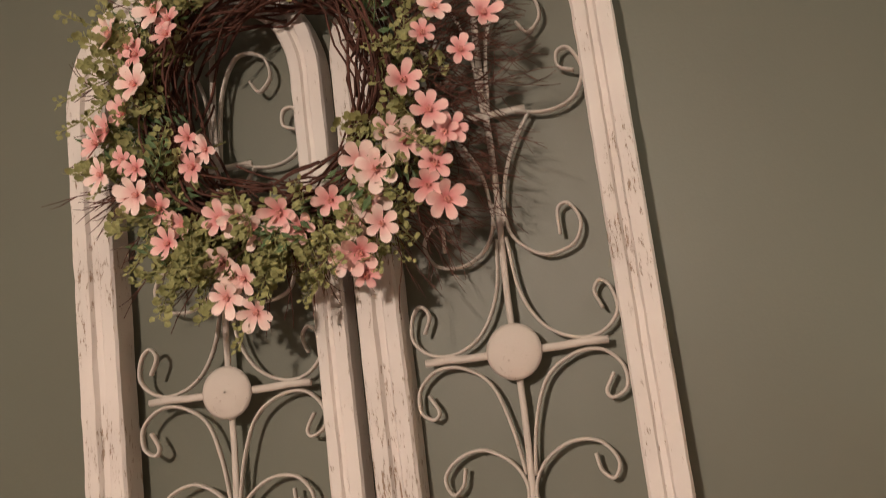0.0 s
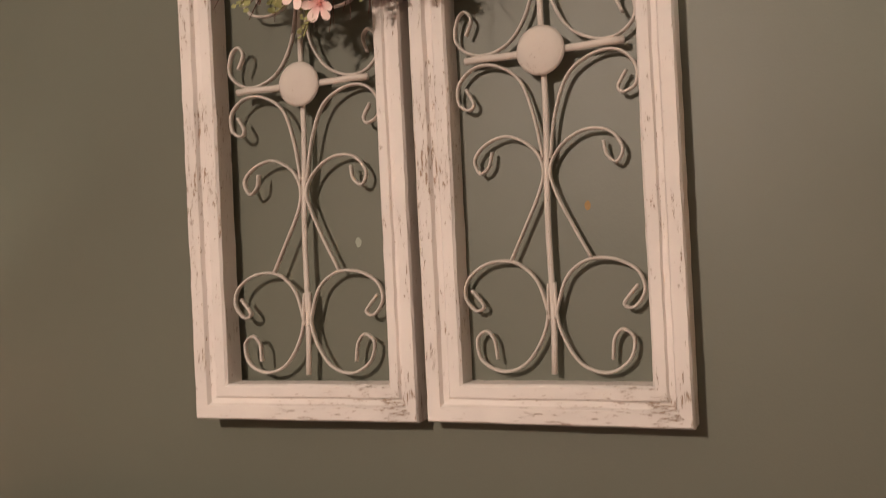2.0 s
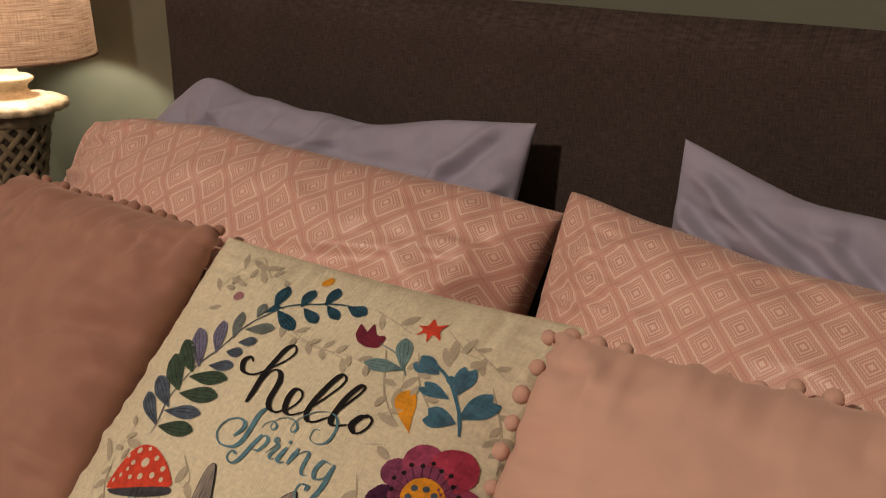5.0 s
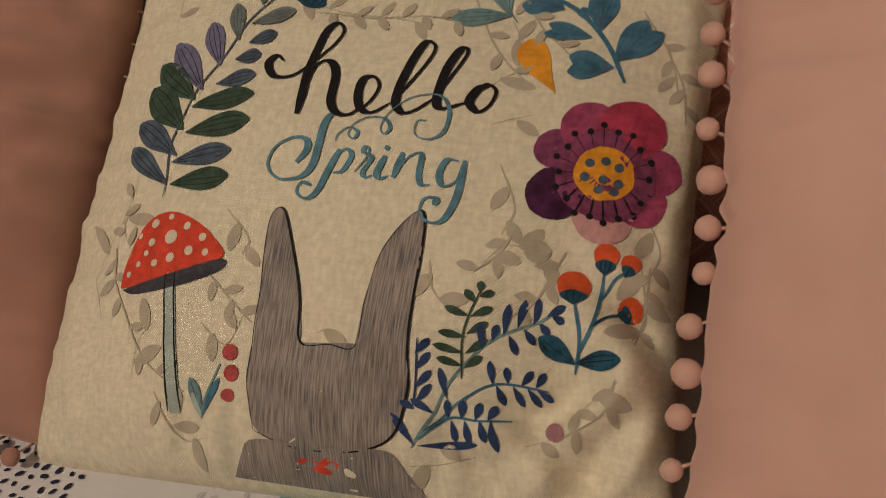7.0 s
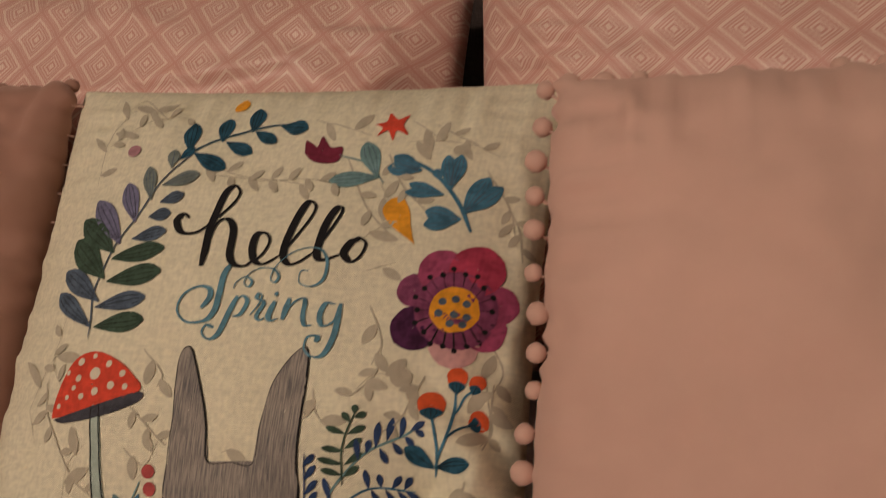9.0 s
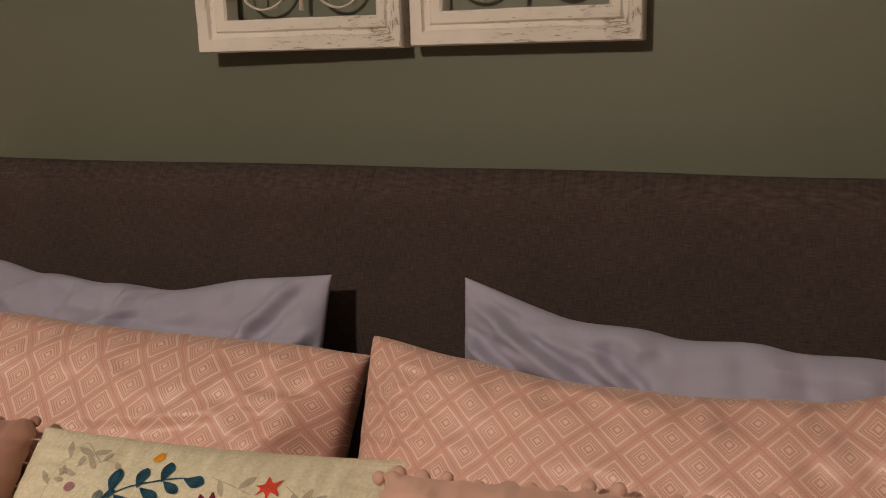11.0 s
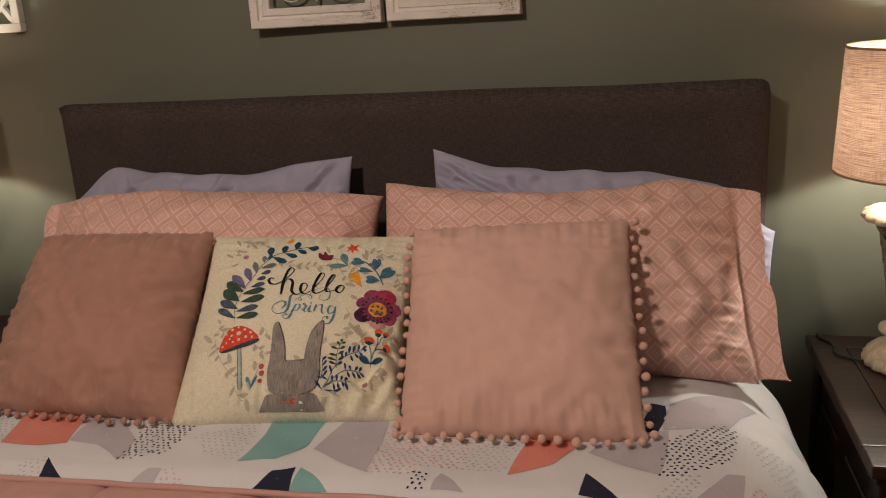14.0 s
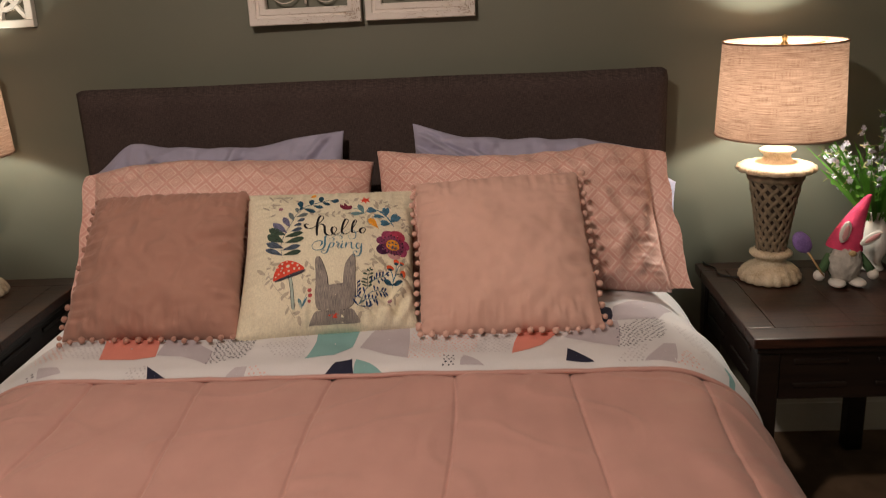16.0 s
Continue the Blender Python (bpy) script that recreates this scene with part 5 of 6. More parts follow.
# red star
ink = Print(HELLO, 'star_print')
ink.blob([(84, 175), (94, 178), (95, 189), (104, 181), (113, 187), (110, 175), (116, 164), (105, 168), (104, 157), (97, 168), (89, 162), (92, 171)], RED)
ink.done()

# broad blue branch
ink = Print(HELLO, 'branch_print')
ink.stroke([(189, 66), (173, 95), (147, 123), (119, 137)], 8.3, BLUE)
ink.heart((137, 124), (108, 133), 23.2, BLUE)
ink.heart((165, 106), (163, 141), 22.0, BLUE)
ink.heart((179, 83), (202, 117), 28.1, BLUE)
ink.heart((161, 100), (128, 106), 17.1, BLUE)
ink.heart((179, 78), (149, 76), 24.4, BLUE)
ink.leaf((155, 115), (149, 126), 8.6, BLUE)
ink.done()

# orange bud
ink = Print(HELLO, 'bud_print')
ink.blob([(145, 51), (122, 68), (112, 82), (117, 94), (127, 95), (135, 83), (139, 68)], ORANGE)
ink.done()

# the large flower
ink = Print(HELLO, 'flower_print')
ink.dot((189, -33), 19.5, PINK)
ink.dot((211, -18), 17.8, MAGENTA)
ink.dot((221, 5), 15.2, MAGENTA)
ink.dot((152, 10), 14.4, PLUM)
ink.dot((156, -22), 18.6, PURPLE)
ink.dot((172, 28), 19.5, MAGENTA)
ink.dot((200, 32), 22.8, CRIMSON)
ink.dot((187, -4), 33.0, PLUM)
ink.dot((186, -4), 19.7, ORANGE)
ink.stroke([(206, -2), (215, -1)], 1.4, INK)
ink.dot((215, -1), 2.3, INK)
ink.stroke([(206, -8), (217, -11)], 1.4, INK)
ink.dot((217, -11), 2.3, INK)
ink.stroke([(204, -13), (212, -20)], 1.4, INK)
ink.dot((212, -20), 2.3, INK)
ink.stroke([(200, -18), (208, -29)], 1.4, INK)
ink.dot((208, -29), 2.3, INK)
ink.stroke([(195, -22), (199, -33)], 1.4, INK)
ink.dot((199, -33), 2.3, INK)
ink.stroke([(188, -23), (190, -38)], 1.4, INK)
ink.dot((190, -38), 2.3, INK)
ink.stroke([(182, -23), (181, -35)], 1.4, INK)
ink.dot((181, -35), 2.3, INK)
ink.stroke([(176, -21), (171, -34)], 1.4, INK)
ink.dot((171, -34), 2.3, INK)
ink.stroke([(171, -17), (165, -25)], 1.4, INK)
ink.dot((165, -25), 2.3, INK)
ink.stroke([(168, -12), (157, -18)], 1.4, INK)
ink.dot((157, -18), 2.3, INK)
ink.stroke([(166, -6), (157, -7)], 1.4, INK)
ink.dot((157, -7), 2.3, INK)
ink.stroke([(166, 0), (154, 4)], 1.4, INK)
ink.dot((154, 4), 2.3, INK)
ink.stroke([(168, 5), (160, 12)], 1.4, INK)
ink.dot((160, 12), 2.3, INK)
ink.stroke([(172, 10), (163, 22)], 1.4, INK)
ink.dot((163, 22), 2.3, INK)
ink.stroke([(177, 13), (173, 25)], 1.4, INK)
ink.dot((173, 25), 2.3, INK)
ink.stroke([(183, 15), (181, 31)], 1.4, INK)
ink.dot((181, 31), 2.3, INK)
ink.stroke([(190, 15), (191, 27)], 1.4, INK)
ink.dot((191, 27), 2.3, INK)
ink.stroke([(196, 13), (201, 26)], 1.4, INK)
ink.dot((201, 26), 2.3, INK)
ink.stroke([(201, 9), (207, 17)], 1.4, INK)
ink.dot((207, 17), 2.3, INK)
ink.stroke([(204, 4), (215, 10)], 1.4, INK)
ink.dot((215, 10), 2.3, INK)
ink.dot((176, 2), 3.3, SLATE)
ink.dot((186, 5), 3.3, SLATE)
ink.dot((195, 2), 3.3, SLATE)
ink.dot((174, -8), 3.3, SLATE)
ink.dot((186, -8), 3.3, SLATE)
ink.dot((196, -9), 3.3, SLATE)
ink.dot((184, -16), 3.3, SLATE)
ink.dot((194, -16), 3.3, SLATE)
ink.done()

# the toadstool
ink = Print(HELLO, 'toadstool_print')
ink.stroke([(-105, -93), (-98, -128), (-93, -162), (-90, -191)], 8.5, PALE_TEAL)
ink.blob([(-151, -105), (-149, -83), (-137, -57), (-116, -49), (-93, -56), (-75, -68), (-65, -82), (-97, -93), (-129, -102)], RED)
ink.blob([(-149, -106), (-129, -101), (-97, -92), (-65, -83), (-65, -91), (-95, -103), (-135, -109)], CHARCOAL)
ink.dot((-111, -68), 5.4, CREAM)
ink.dot((-128, -58), 3.5, CREAM)
ink.dot((-127, -72), 3.1, CREAM)
ink.dot((-93, -78), 3.5, CREAM)
ink.dot((-84, -68), 3.1, CREAM)
ink.dot((-140, -67), 2.3, CREAM)
ink.dot((-108, -83), 3.5, CREAM)
ink.dot((-121, -87), 2.7, CREAM)
ink.dot((-136, -88), 2.3, CREAM)
ink.dot((-99, -60), 3.1, CREAM)
ink.dot((-79, -79), 2.7, CREAM)
ink.dot((-144, -95), 2.3, CREAM)
ink.dot((-130, -80), 2.3, CREAM)
ink.dot((-115, -53), 2.3, CREAM)
ink.done()

# small red berries
ink = Print(HELLO, 'small_berry_print')
ink.dot((-47, -147), 5.8, BERRY)
ink.dot((-45, -161), 5.8, BERRY)
ink.dot((-47, -176), 4.6, BERRY)
ink.stroke([(-67, -193), (-63, -176), (-54, -155)], 3.7, TEAL)
ink.leaf((-66, -189), (-77, -166), 8.5, TEAL)
ink.leaf((-66, -191), (-54, -165), 5.4, BLUE)
ink.leaf((-67, -193), (-74, -176), 5.4, PALE_TEAL)
ink.done()

# plain grey silhouette with two tall points, and a small heart
ink = Print(HELLO, 'grey_shape_print')
ink.blob([(-32, -162), (-30, -140), (-6, -138), (26, -136), (50, -135), (76, -137), (79, -162), (72, -189), (54, -202), (28, -206), (-3, -205), (-26, -195)], GREY)
ink.blob([(-30, -142), (-32, -98), (-35, -59), (-31, -46), (-22, -50), (-8, -82), (1, -112), (4, -138), (-12, -149)], GREY)
ink.blob([(44, -137), (46, -107), (50, -77), (61, -54), (72, -43), (77, -52), (78, -84), (78, -116), (77, -139), (61, -145)], GREY)
ink.blob([(-48, -226), (-38, -212), (-24, -203), (25, -204), (66, -201), (80, -212), (88, -226), (20, -227)], GREY)
ink.blob([(4, -213), (13, -210), (19, -213), (28, -209), (35, -210), (32, -217), (23, -218), (14, -216)], RED)
ink.done()

ink = Print(HELLO, 'outline_print')
ink.stroke([(-26, -198), (-32, -165), (-31, -140), (-32, -98), (-35, -59), (-31, -46), (-22, -50), (-8, -82), (1, -112), (5, -137), (26, -137), (44, -137), (46, -107), (50, -77), (61, -54), (72, -43), (77, -52), (78, -84), (78, -116), (78, -139), (79, -162), (73, -189), (54, -202), (28, -206), (-3, -205), (-26, -198)], 1.5, INK)
ink.stroke([(-109, -95), (-102, -128), (-97, -162), (-94, -190)], 1.0, INK)
ink.stroke([(-101, -93), (-94, -128), (-89, -162), (-86, -190)], 1.0, INK)
ink.done()

# berry sprig
ink = Print(HELLO, 'berry_sprig_print')
ink.stroke([(182, -136), (184, -114), (178, -90)], 5.6, BLUE)
ink.stroke([(182, -128), (192, -103), (195, -66)], 5.6, BLUE)
ink.stroke([(190, -108), (200, -98), (212, -93)], 4.3, DEEP_BLUE)
ink.stroke([(194, -88), (202, -74), (210, -68)], 4.3, BLUE)
ink.leaf((182, -130), (158, -116), 13.9, DEEP_BLUE)
ink.leaf((182, -129), (211, -125), 12.3, DEEP_BLUE)
ink.dot((195, -59), 8.1, SCARLET)
ink.dot((177, -82), 10.4, SCARLET)
ink.dot((211, -62), 6.5, SCARLET)
ink.dot((213, -91), 8.1, SCARLET)
ink.leaf((195, -72), (195, -62), 13.1, DEEP_BLUE)
ink.leaf((178, -94), (177, -84), 16.9, DEEP_BLUE)
ink.leaf((208, -72), (211, -64), 9.2, DEEP_BLUE)
ink.leaf((205, -95), (214, -93), 11.6, DEEP_BLUE)
ink.done()

# blue and green sprigs
ink = Print(HELLO, 'fern_print')
ink.stroke([(84, -197), (95, -175), (108, -149), (127, -125), (150, -111), (170, -99)], 4.3, TEAL)
ink.leaf((137, -119), (138, -105), 7.7, NAVY)
ink.leaf((145, -113), (147, -100), 7.7, NAVY)
ink.leaf((154, -109), (156, -98), 7.7, NAVY)
ink.leaf((162, -103), (170, -98), 7.7, NAVY)
ink.leaf((140, -118), (144, -126), 7.7, NAVY)
ink.leaf((149, -113), (154, -119), 7.7, NAVY)
ink.leaf((157, -107), (162, -112), 7.7, NAVY)
ink.leaf((165, -102), (171, -105), 7.7, NAVY)
ink.stroke([(89, -187), (115, -162), (135, -149), (166, -149)], 3.7, BLUE)
ink.leaf((132, -150), (130, -140), 7.3, NAVY)
ink.leaf((141, -148), (140, -141), 7.3, NAVY)
ink.leaf((149, -148), (154, -141), 7.3, NAVY)
ink.leaf((158, -148), (162, -141), 7.3, NAVY)
ink.leaf((134, -150), (138, -158), 7.3, NAVY)
ink.leaf((144, -149), (149, -157), 7.3, NAVY)
ink.leaf((153, -149), (159, -156), 7.3, NAVY)
ink.leaf((159, -149), (166, -153), 7.3, NAVY)
ink.stroke([(88, -191), (105, -175), (126, -174), (145, -171)], 3.7, BLUE)
ink.leaf((105, -175), (105, -167), 8.1, NAVY)
ink.leaf((114, -174), (115, -166), 8.1, NAVY)
ink.leaf((123, -174), (125, -166), 8.1, NAVY)
ink.leaf((131, -173), (134, -166), 8.1, NAVY)
ink.leaf((107, -176), (109, -185), 8.1, NAVY)
ink.leaf((116, -175), (119, -185), 8.1, NAVY)
ink.leaf((126, -174), (130, -183), 8.1, NAVY)
ink.leaf((133, -173), (137, -186), 8.1, NAVY)
ink.leaf((86, -195), (75, -182), 8.1, NAVY)
ink.leaf((88, -195), (114, -191), 8.1, NAVY)
ink.stroke([(113, -149), (112, -121), (121, -91)], 3.0, GREEN)
ink.leaf((115, -110), (104, -107), 7.7, GREEN)
ink.leaf((114, -123), (102, -122), 7.7, GREEN)
ink.leaf((113, -133), (100, -131), 7.7, GREEN)
ink.leaf((113, -141), (102, -139), 7.7, GREEN)
ink.leaf((116, -110), (125, -105), 7.7, GREEN)
ink.leaf((114, -121), (123, -115), 7.7, GREEN)
ink.leaf((114, -133), (123, -126), 7.7, GREEN)
ink.leaf((118, -101), (113, -96), 7.7, GREEN)
ink.leaf((120, -97), (126, -94), 7.7, GREEN)
ink.leaf((120, -94), (120, -89), 7.7, GREEN)
ink.leaf((114, -142), (121, -136), 7.7, GREEN)
ink.stroke([(83, -172), (84, -151), (84, -127)], 3.0, NAVY)
ink.leaf((83, -137), (89, -130), 7.3, NAVY)
ink.leaf((84, -147), (90, -139), 7.3, NAVY)
ink.leaf((84, -158), (91, -150), 7.3, NAVY)
ink.leaf((84, -168), (91, -159), 7.3, NAVY)
ink.leaf((84, -172), (78, -169), 7.3, NAVY)
ink.leaf((105, -163), (101, -150), 7.3, NAVY)
ink.leaf((96, -173), (86, -168), 7.3, NAVY)
ink.leaf((124, -129), (123, -118), 7.3, NAVY)
ink.leaf((130, -123), (132, -116), 7.3, NAVY)
ink.dot((172, -174), 6.2, MAUVE)
ink.done()

# brush lettering: hello
ink = Print(HELLO, 'lettering_print')
ink.stroke([(-60, 73), (-67, 78), (-72, 71), (-63, 59), (-46, 59), (-32, 74), (-21, 88), (-18, 98), (-24, 105), (-31, 99), (-35, 81), (-36, 57), (-34, 26)], 5.8, INK)
ink.stroke([(-35, 41), (-31, 67), (-22, 71), (-14, 61), (-12, 39), (-5, 28), (5, 26), (12, 32)], 5.8, INK)
ink.stroke([(5, 26), (17, 36), (22, 49), (17, 57), (9, 56), (7, 45), (12, 32), (22, 28), (34, 36)], 5.8, INK)
ink.stroke([(34, 36), (44, 53), (53, 73), (54, 85), (47, 89), (42, 78), (38, 58), (37, 38), (44, 28), (53, 30), (64, 40)], 5.8, INK)
ink.stroke([(64, 40), (72, 58), (78, 75), (78, 83), (73, 82), (68, 67), (66, 47), (67, 36), (73, 32), (87, 38)], 5.8, INK)
ink.stroke([(99, 53), (93, 50), (89, 39), (96, 32), (103, 38), (105, 49), (100, 54), (95, 52)], 5.8, INK)
ink.done()

# brush lettering: spring
ink = Print(HELLO, 'lettering_print')
ink.stroke([(-7, 27), (-10, 18), (-10, 1), (-11, -14), (-18, -23), (-35, -24), (-46, -14), (-44, 0), (-31, 7), (-20, 5), (-18, -3), (-24, -12)], 4.6, LETTER_BLUE)
ink.stroke([(6, -1), (1, -18), (-3, -34), (-10, -39), (-18, -34), (-16, -27), (-8, -29)], 4.2, LETTER_BLUE)
ink.stroke([(3, -9), (10, -1), (16, -6), (12, -17), (5, -19)], 3.5, LETTER_BLUE)
ink.stroke([(21, -18), (27, -8), (28, -1), (25, 1), (24, -3), (31, -7), (27, -18), (30, -22), (34, -20)], 3.1, LETTER_BLUE)
ink.stroke([(40, -5), (37, -18), (40, -22), (45, -20)], 4.2, LETTER_BLUE)
ink.stroke([(52, -2), (49, -21)], 4.6, LETTER_BLUE)
ink.stroke([(50, -16), (57, -5), (65, -3), (66, -17), (69, -25), (75, -25)], 3.5, LETTER_BLUE)
ink.stroke([(91, -6), (83, -6), (80, -17), (84, -25), (92, -20), (94, -6)], 3.9, LETTER_BLUE)
ink.stroke([(95, -5), (94, -32), (89, -48), (80, -51), (72, -45), (73, -35), (81, -34), (81, -39)], 4.2, LETTER_BLUE)
ink.stroke([(1, 5), (2, 11), (9, 16), (16, 12), (14, 7), (9, 11), (12, 19), (21, 24), (33, 23), (39, 16), (36, 11), (32, 16), (36, 29), (49, 41), (67, 43), (77, 32), (77, 15), (68, 8), (58, 11), (57, 21), (64, 22)], 2.3, LETTER_BLUE)
ink.dot((40, 1), 1.9, LETTER_BLUE)
ink.done()

# ---- pompom trim on the velvet cushions ----
bm = bmesh.new()
bmesh.ops.create_icosphere(bm, subdivisions=2, radius=0.0088)
for v in bm.verts:
    v.co *= 1 + 0.10 * noise.noise(v.co * 320)
POM_MESHES = []
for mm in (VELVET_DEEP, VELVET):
    me = bpy.data.meshes.new("pompom")
    bm.to_mesh(me)
    me.materials.append(mm)
    for f in me.polygons:
        f.use_smooth = True
    POM_MESHES.append(me)
bm.free()
rng = random.Random(5)
for c, mesh in ((POM_LEFT, POM_MESHES[0]), (POM_RIGHT, POM_MESHES[1])):
    centre = (c.c[0] + c.c[1] + c.c[2] + c.c[3]) / 4
    cord = bmesh.new()
    for edge in range(4):
        length = c.h if edge % 2 == 0 else c.w
        n = int(length / 0.029)
        for k in range(n):
            s = -1 + 2 * (k + 0.5) / n
            u, v = ((-1, s), (s, 1), (1, s), (s, -1))[edge]
            p = c.point(u, v)
            out = (p - centre)
            out = (out - c.n * out.dot(c.n)).normalized()
            q = p + out * (rng.uniform(0.001, 0.007) if edge == 1 else rng.uniform(0.009, 0.015)) + c.n * (rng.uniform(-0.014, -0.004) if edge == 1 else rng.uniform(-0.006, 0.010)) + Vector((rng.uniform(-1, 1), 0, rng.uniform(-1, 1))) * 0.003
            if edge == 2 and c is POM_LEFT:
                q -= c.n * 0.045 + out * 0.006
            if edge == 3:
                q += Vector((0, -rng.uniform(0.022, 0.034), -0.01))
            q.z = max(q.z, bed_surface(q.x, q.y, 0.036).z + 0.009)
            shared("pompom", mesh, c.thing, Matrix.Translation(q - c.base) @ Euler((rng.uniform(0, 6), rng.uniform(0, 6), 0)).to_matrix().to_4x4() @ Matrix.Scale(rng.uniform(0.82, 1.12), 4))
            tube(cord, [p - c.base - out * 0.004, q - c.base], 0.0012, 4)
    part("pompom_cords", cord, VELVET, c.thing, kind="stuff")

# ---- the print on the comforter's reverse ----
PATCH_INK = {"CORAL": (0.66, 0.235, 0.185), "GREY": (0.47, 0.43, 0.47), "TEAL": (0.215, 0.40, 0.40), "NAVY": (0.018, 0.020, 0.045),
             "NAVY_DOTS": (0.018, 0.020, 0.045), "GREY_DOTS": (0.50, 0.48, 0.51), "PINK_DOTS": (0.70, 0.42, 0.38)}
PATCH_MATERIAL = {k: weave(k.lower() + "_cotton_ink", v, 0.0008, 0.08, 0.1, 0.75, 0.5) for k, v in PATCH_INK.items()}
PATCHES = [
    ('CORAL', [(-0.63, -1.03), (-0.67, -0.85), (-0.52, -0.88), (-0.49, -1.01), (-0.54, -1.03)]),
    ('GREY', [(-0.49, -1.00), (-0.50, -0.88), (-0.44, -0.88), (-0.35, -0.98), (-0.34, -1.07), (-0.42, -1.01)]),
    ('NAVY_DOTS', [(-0.34, -1.07), (-0.36, -0.90), (-0.24, -0.91), (-0.25, -1.03), (-0.29, -1.05)]),
    ('GREY_DOTS', [(-0.22, -0.97), (-0.11, -0.87), (-0.09, -1.06), (-0.18, -1.03)]),
    ('TEAL', [(-0.09, -1.06), (-0.09, -0.86), (0.03, -0.84), (0.02, -0.98), (-0.02, -1.04)]),
    ('GREY', [(0.04, -0.99), (0.08, -0.84), (0.16, -0.85), (0.17, -1.07)]),
    ('PINK_DOTS', [(0.17, -1.07), (0.17, -0.88), (0.25, -0.87), (0.26, -1.07)]),
    ('NAVY', [(-0.47, -1.14), (-0.49, -1.07), (-0.41, -1.14)]),
    ('NAVY', [(-0.03, -1.13), (-0.01, -1.08), (0.03, -1.06), (0.04, -1.13)]),
    ('TEAL', [(0.04, -1.13), (0.04, -1.06), (0.07, -1.08), (0.11, -1.12)]),
    ('GREY', [(-0.28, -1.15), (-0.26, -1.09), (-0.23, -1.09), (-0.23, -1.14)]),
    ('PINK_DOTS', [(-0.22, -1.14), (-0.22, -1.08), (-0.15, -1.14)]),
    ('NAVY_DOTS', [(-0.79, -1.15), (-0.77, -1.07), (-0.76, -1.12)]),
    ('PINK_DOTS', [(-0.82, -1.01), (-0.84, -0.91), (-0.80, -0.82), (-0.73, -1.01)]),
    ('GREY_DOTS', [(-0.73, -1.01), (-0.79, -0.84), (-0.67, -0.85), (-0.63, -1.03)]),
    ('GREY_DOTS', [(-0.53, -1.13), (-0.53, -1.08), (-0.49, -1.07), (-0.48, -1.13)]),
    ('GREY', [(-0.75, -1.12), (-0.77, -1.06), (-0.72, -1.07), (-0.70, -1.10)]),
    ('CORAL', [(0.43, -1.05), (0.47, -0.87), (0.57, -0.89), (0.51, -1.00)]),
    ('GREY', [(0.57, -0.95), (0.61, -0.87), (0.72, -0.86), (0.70, -1.02), (0.64, -1.00)]),
    ('NAVY_DOTS', [(0.71, -0.91), (0.82, -0.80), (0.85, -0.81), (0.82, -0.96), (0.74, -1.02), (0.70, -1.02)]),
    ('GREY_DOTS', [(0.86, -0.82), (0.95, -0.86), (0.94, -1.05), (0.89, -0.98)]),
    ('NAVY', [(0.66, -0.87), (0.69, -0.72), (0.72, -0.73), (0.70, -0.87)]),
    ('GREY', [(0.71, -0.86), (0.73, -0.72), (0.88, -0.60), (0.92, -0.63), (0.83, -0.82)]),
    ('NAVY', [(0.56, -1.10), (0.57, -1.03), (0.63, -1.10)]),
    ('GREY', [(0.75, -1.10), (0.81, -1.00), (0.84, -0.99), (0.82, -1.11)]),
    ('NAVY_DOTS', [(0.26, -1.11), (0.26, -1.06), (0.29, -1.06), (0.29, -1.11)]),
    ('GREY', [(0.30, -1.11), (0.31, -1.06), (0.36, -1.11)]),
    ('GREY_DOTS', [(0.34, -1.04), (0.36, -0.88), (0.45, -0.87), (0.42, -1.05)]),
    ('PINK_DOTS', [(0.26, -1.05), (0.26, -0.89), (0.35, -0.88), (0.34, -1.04)]),
    ('PINK_DOTS', [(0.82, -1.11), (0.86, -1.01), (0.89, -1.12)]),
    ('TEAL', [(0.96, -1.03), (0.97, -1.00), (0.97, -1.12), (0.95, -1.13)]),
    ('GREY_DOTS', [(0.69, -1.10), (0.74, -1.00), (0.77, -1.02), (0.75, -1.10)]),
]


def inside(p, poly):
    hit = False
    for (x0, y0), (x1, y1) in zip(poly, poly[1:] + poly[:1]):
        if (y0 > p[1]) != (y1 > p[1]) and p[0] < (x1 - x0) * (p[1] - y0) / (y1 - y0) + x0:
            hit = not hit
    return hit


def on_reverse(x, y, lift):
    y = max(y, FOLD_Y)
    return bed_surface(x, y, 0.012 + reverse_shape(x, y) + lift) + Vector((0, 1.6, 0))


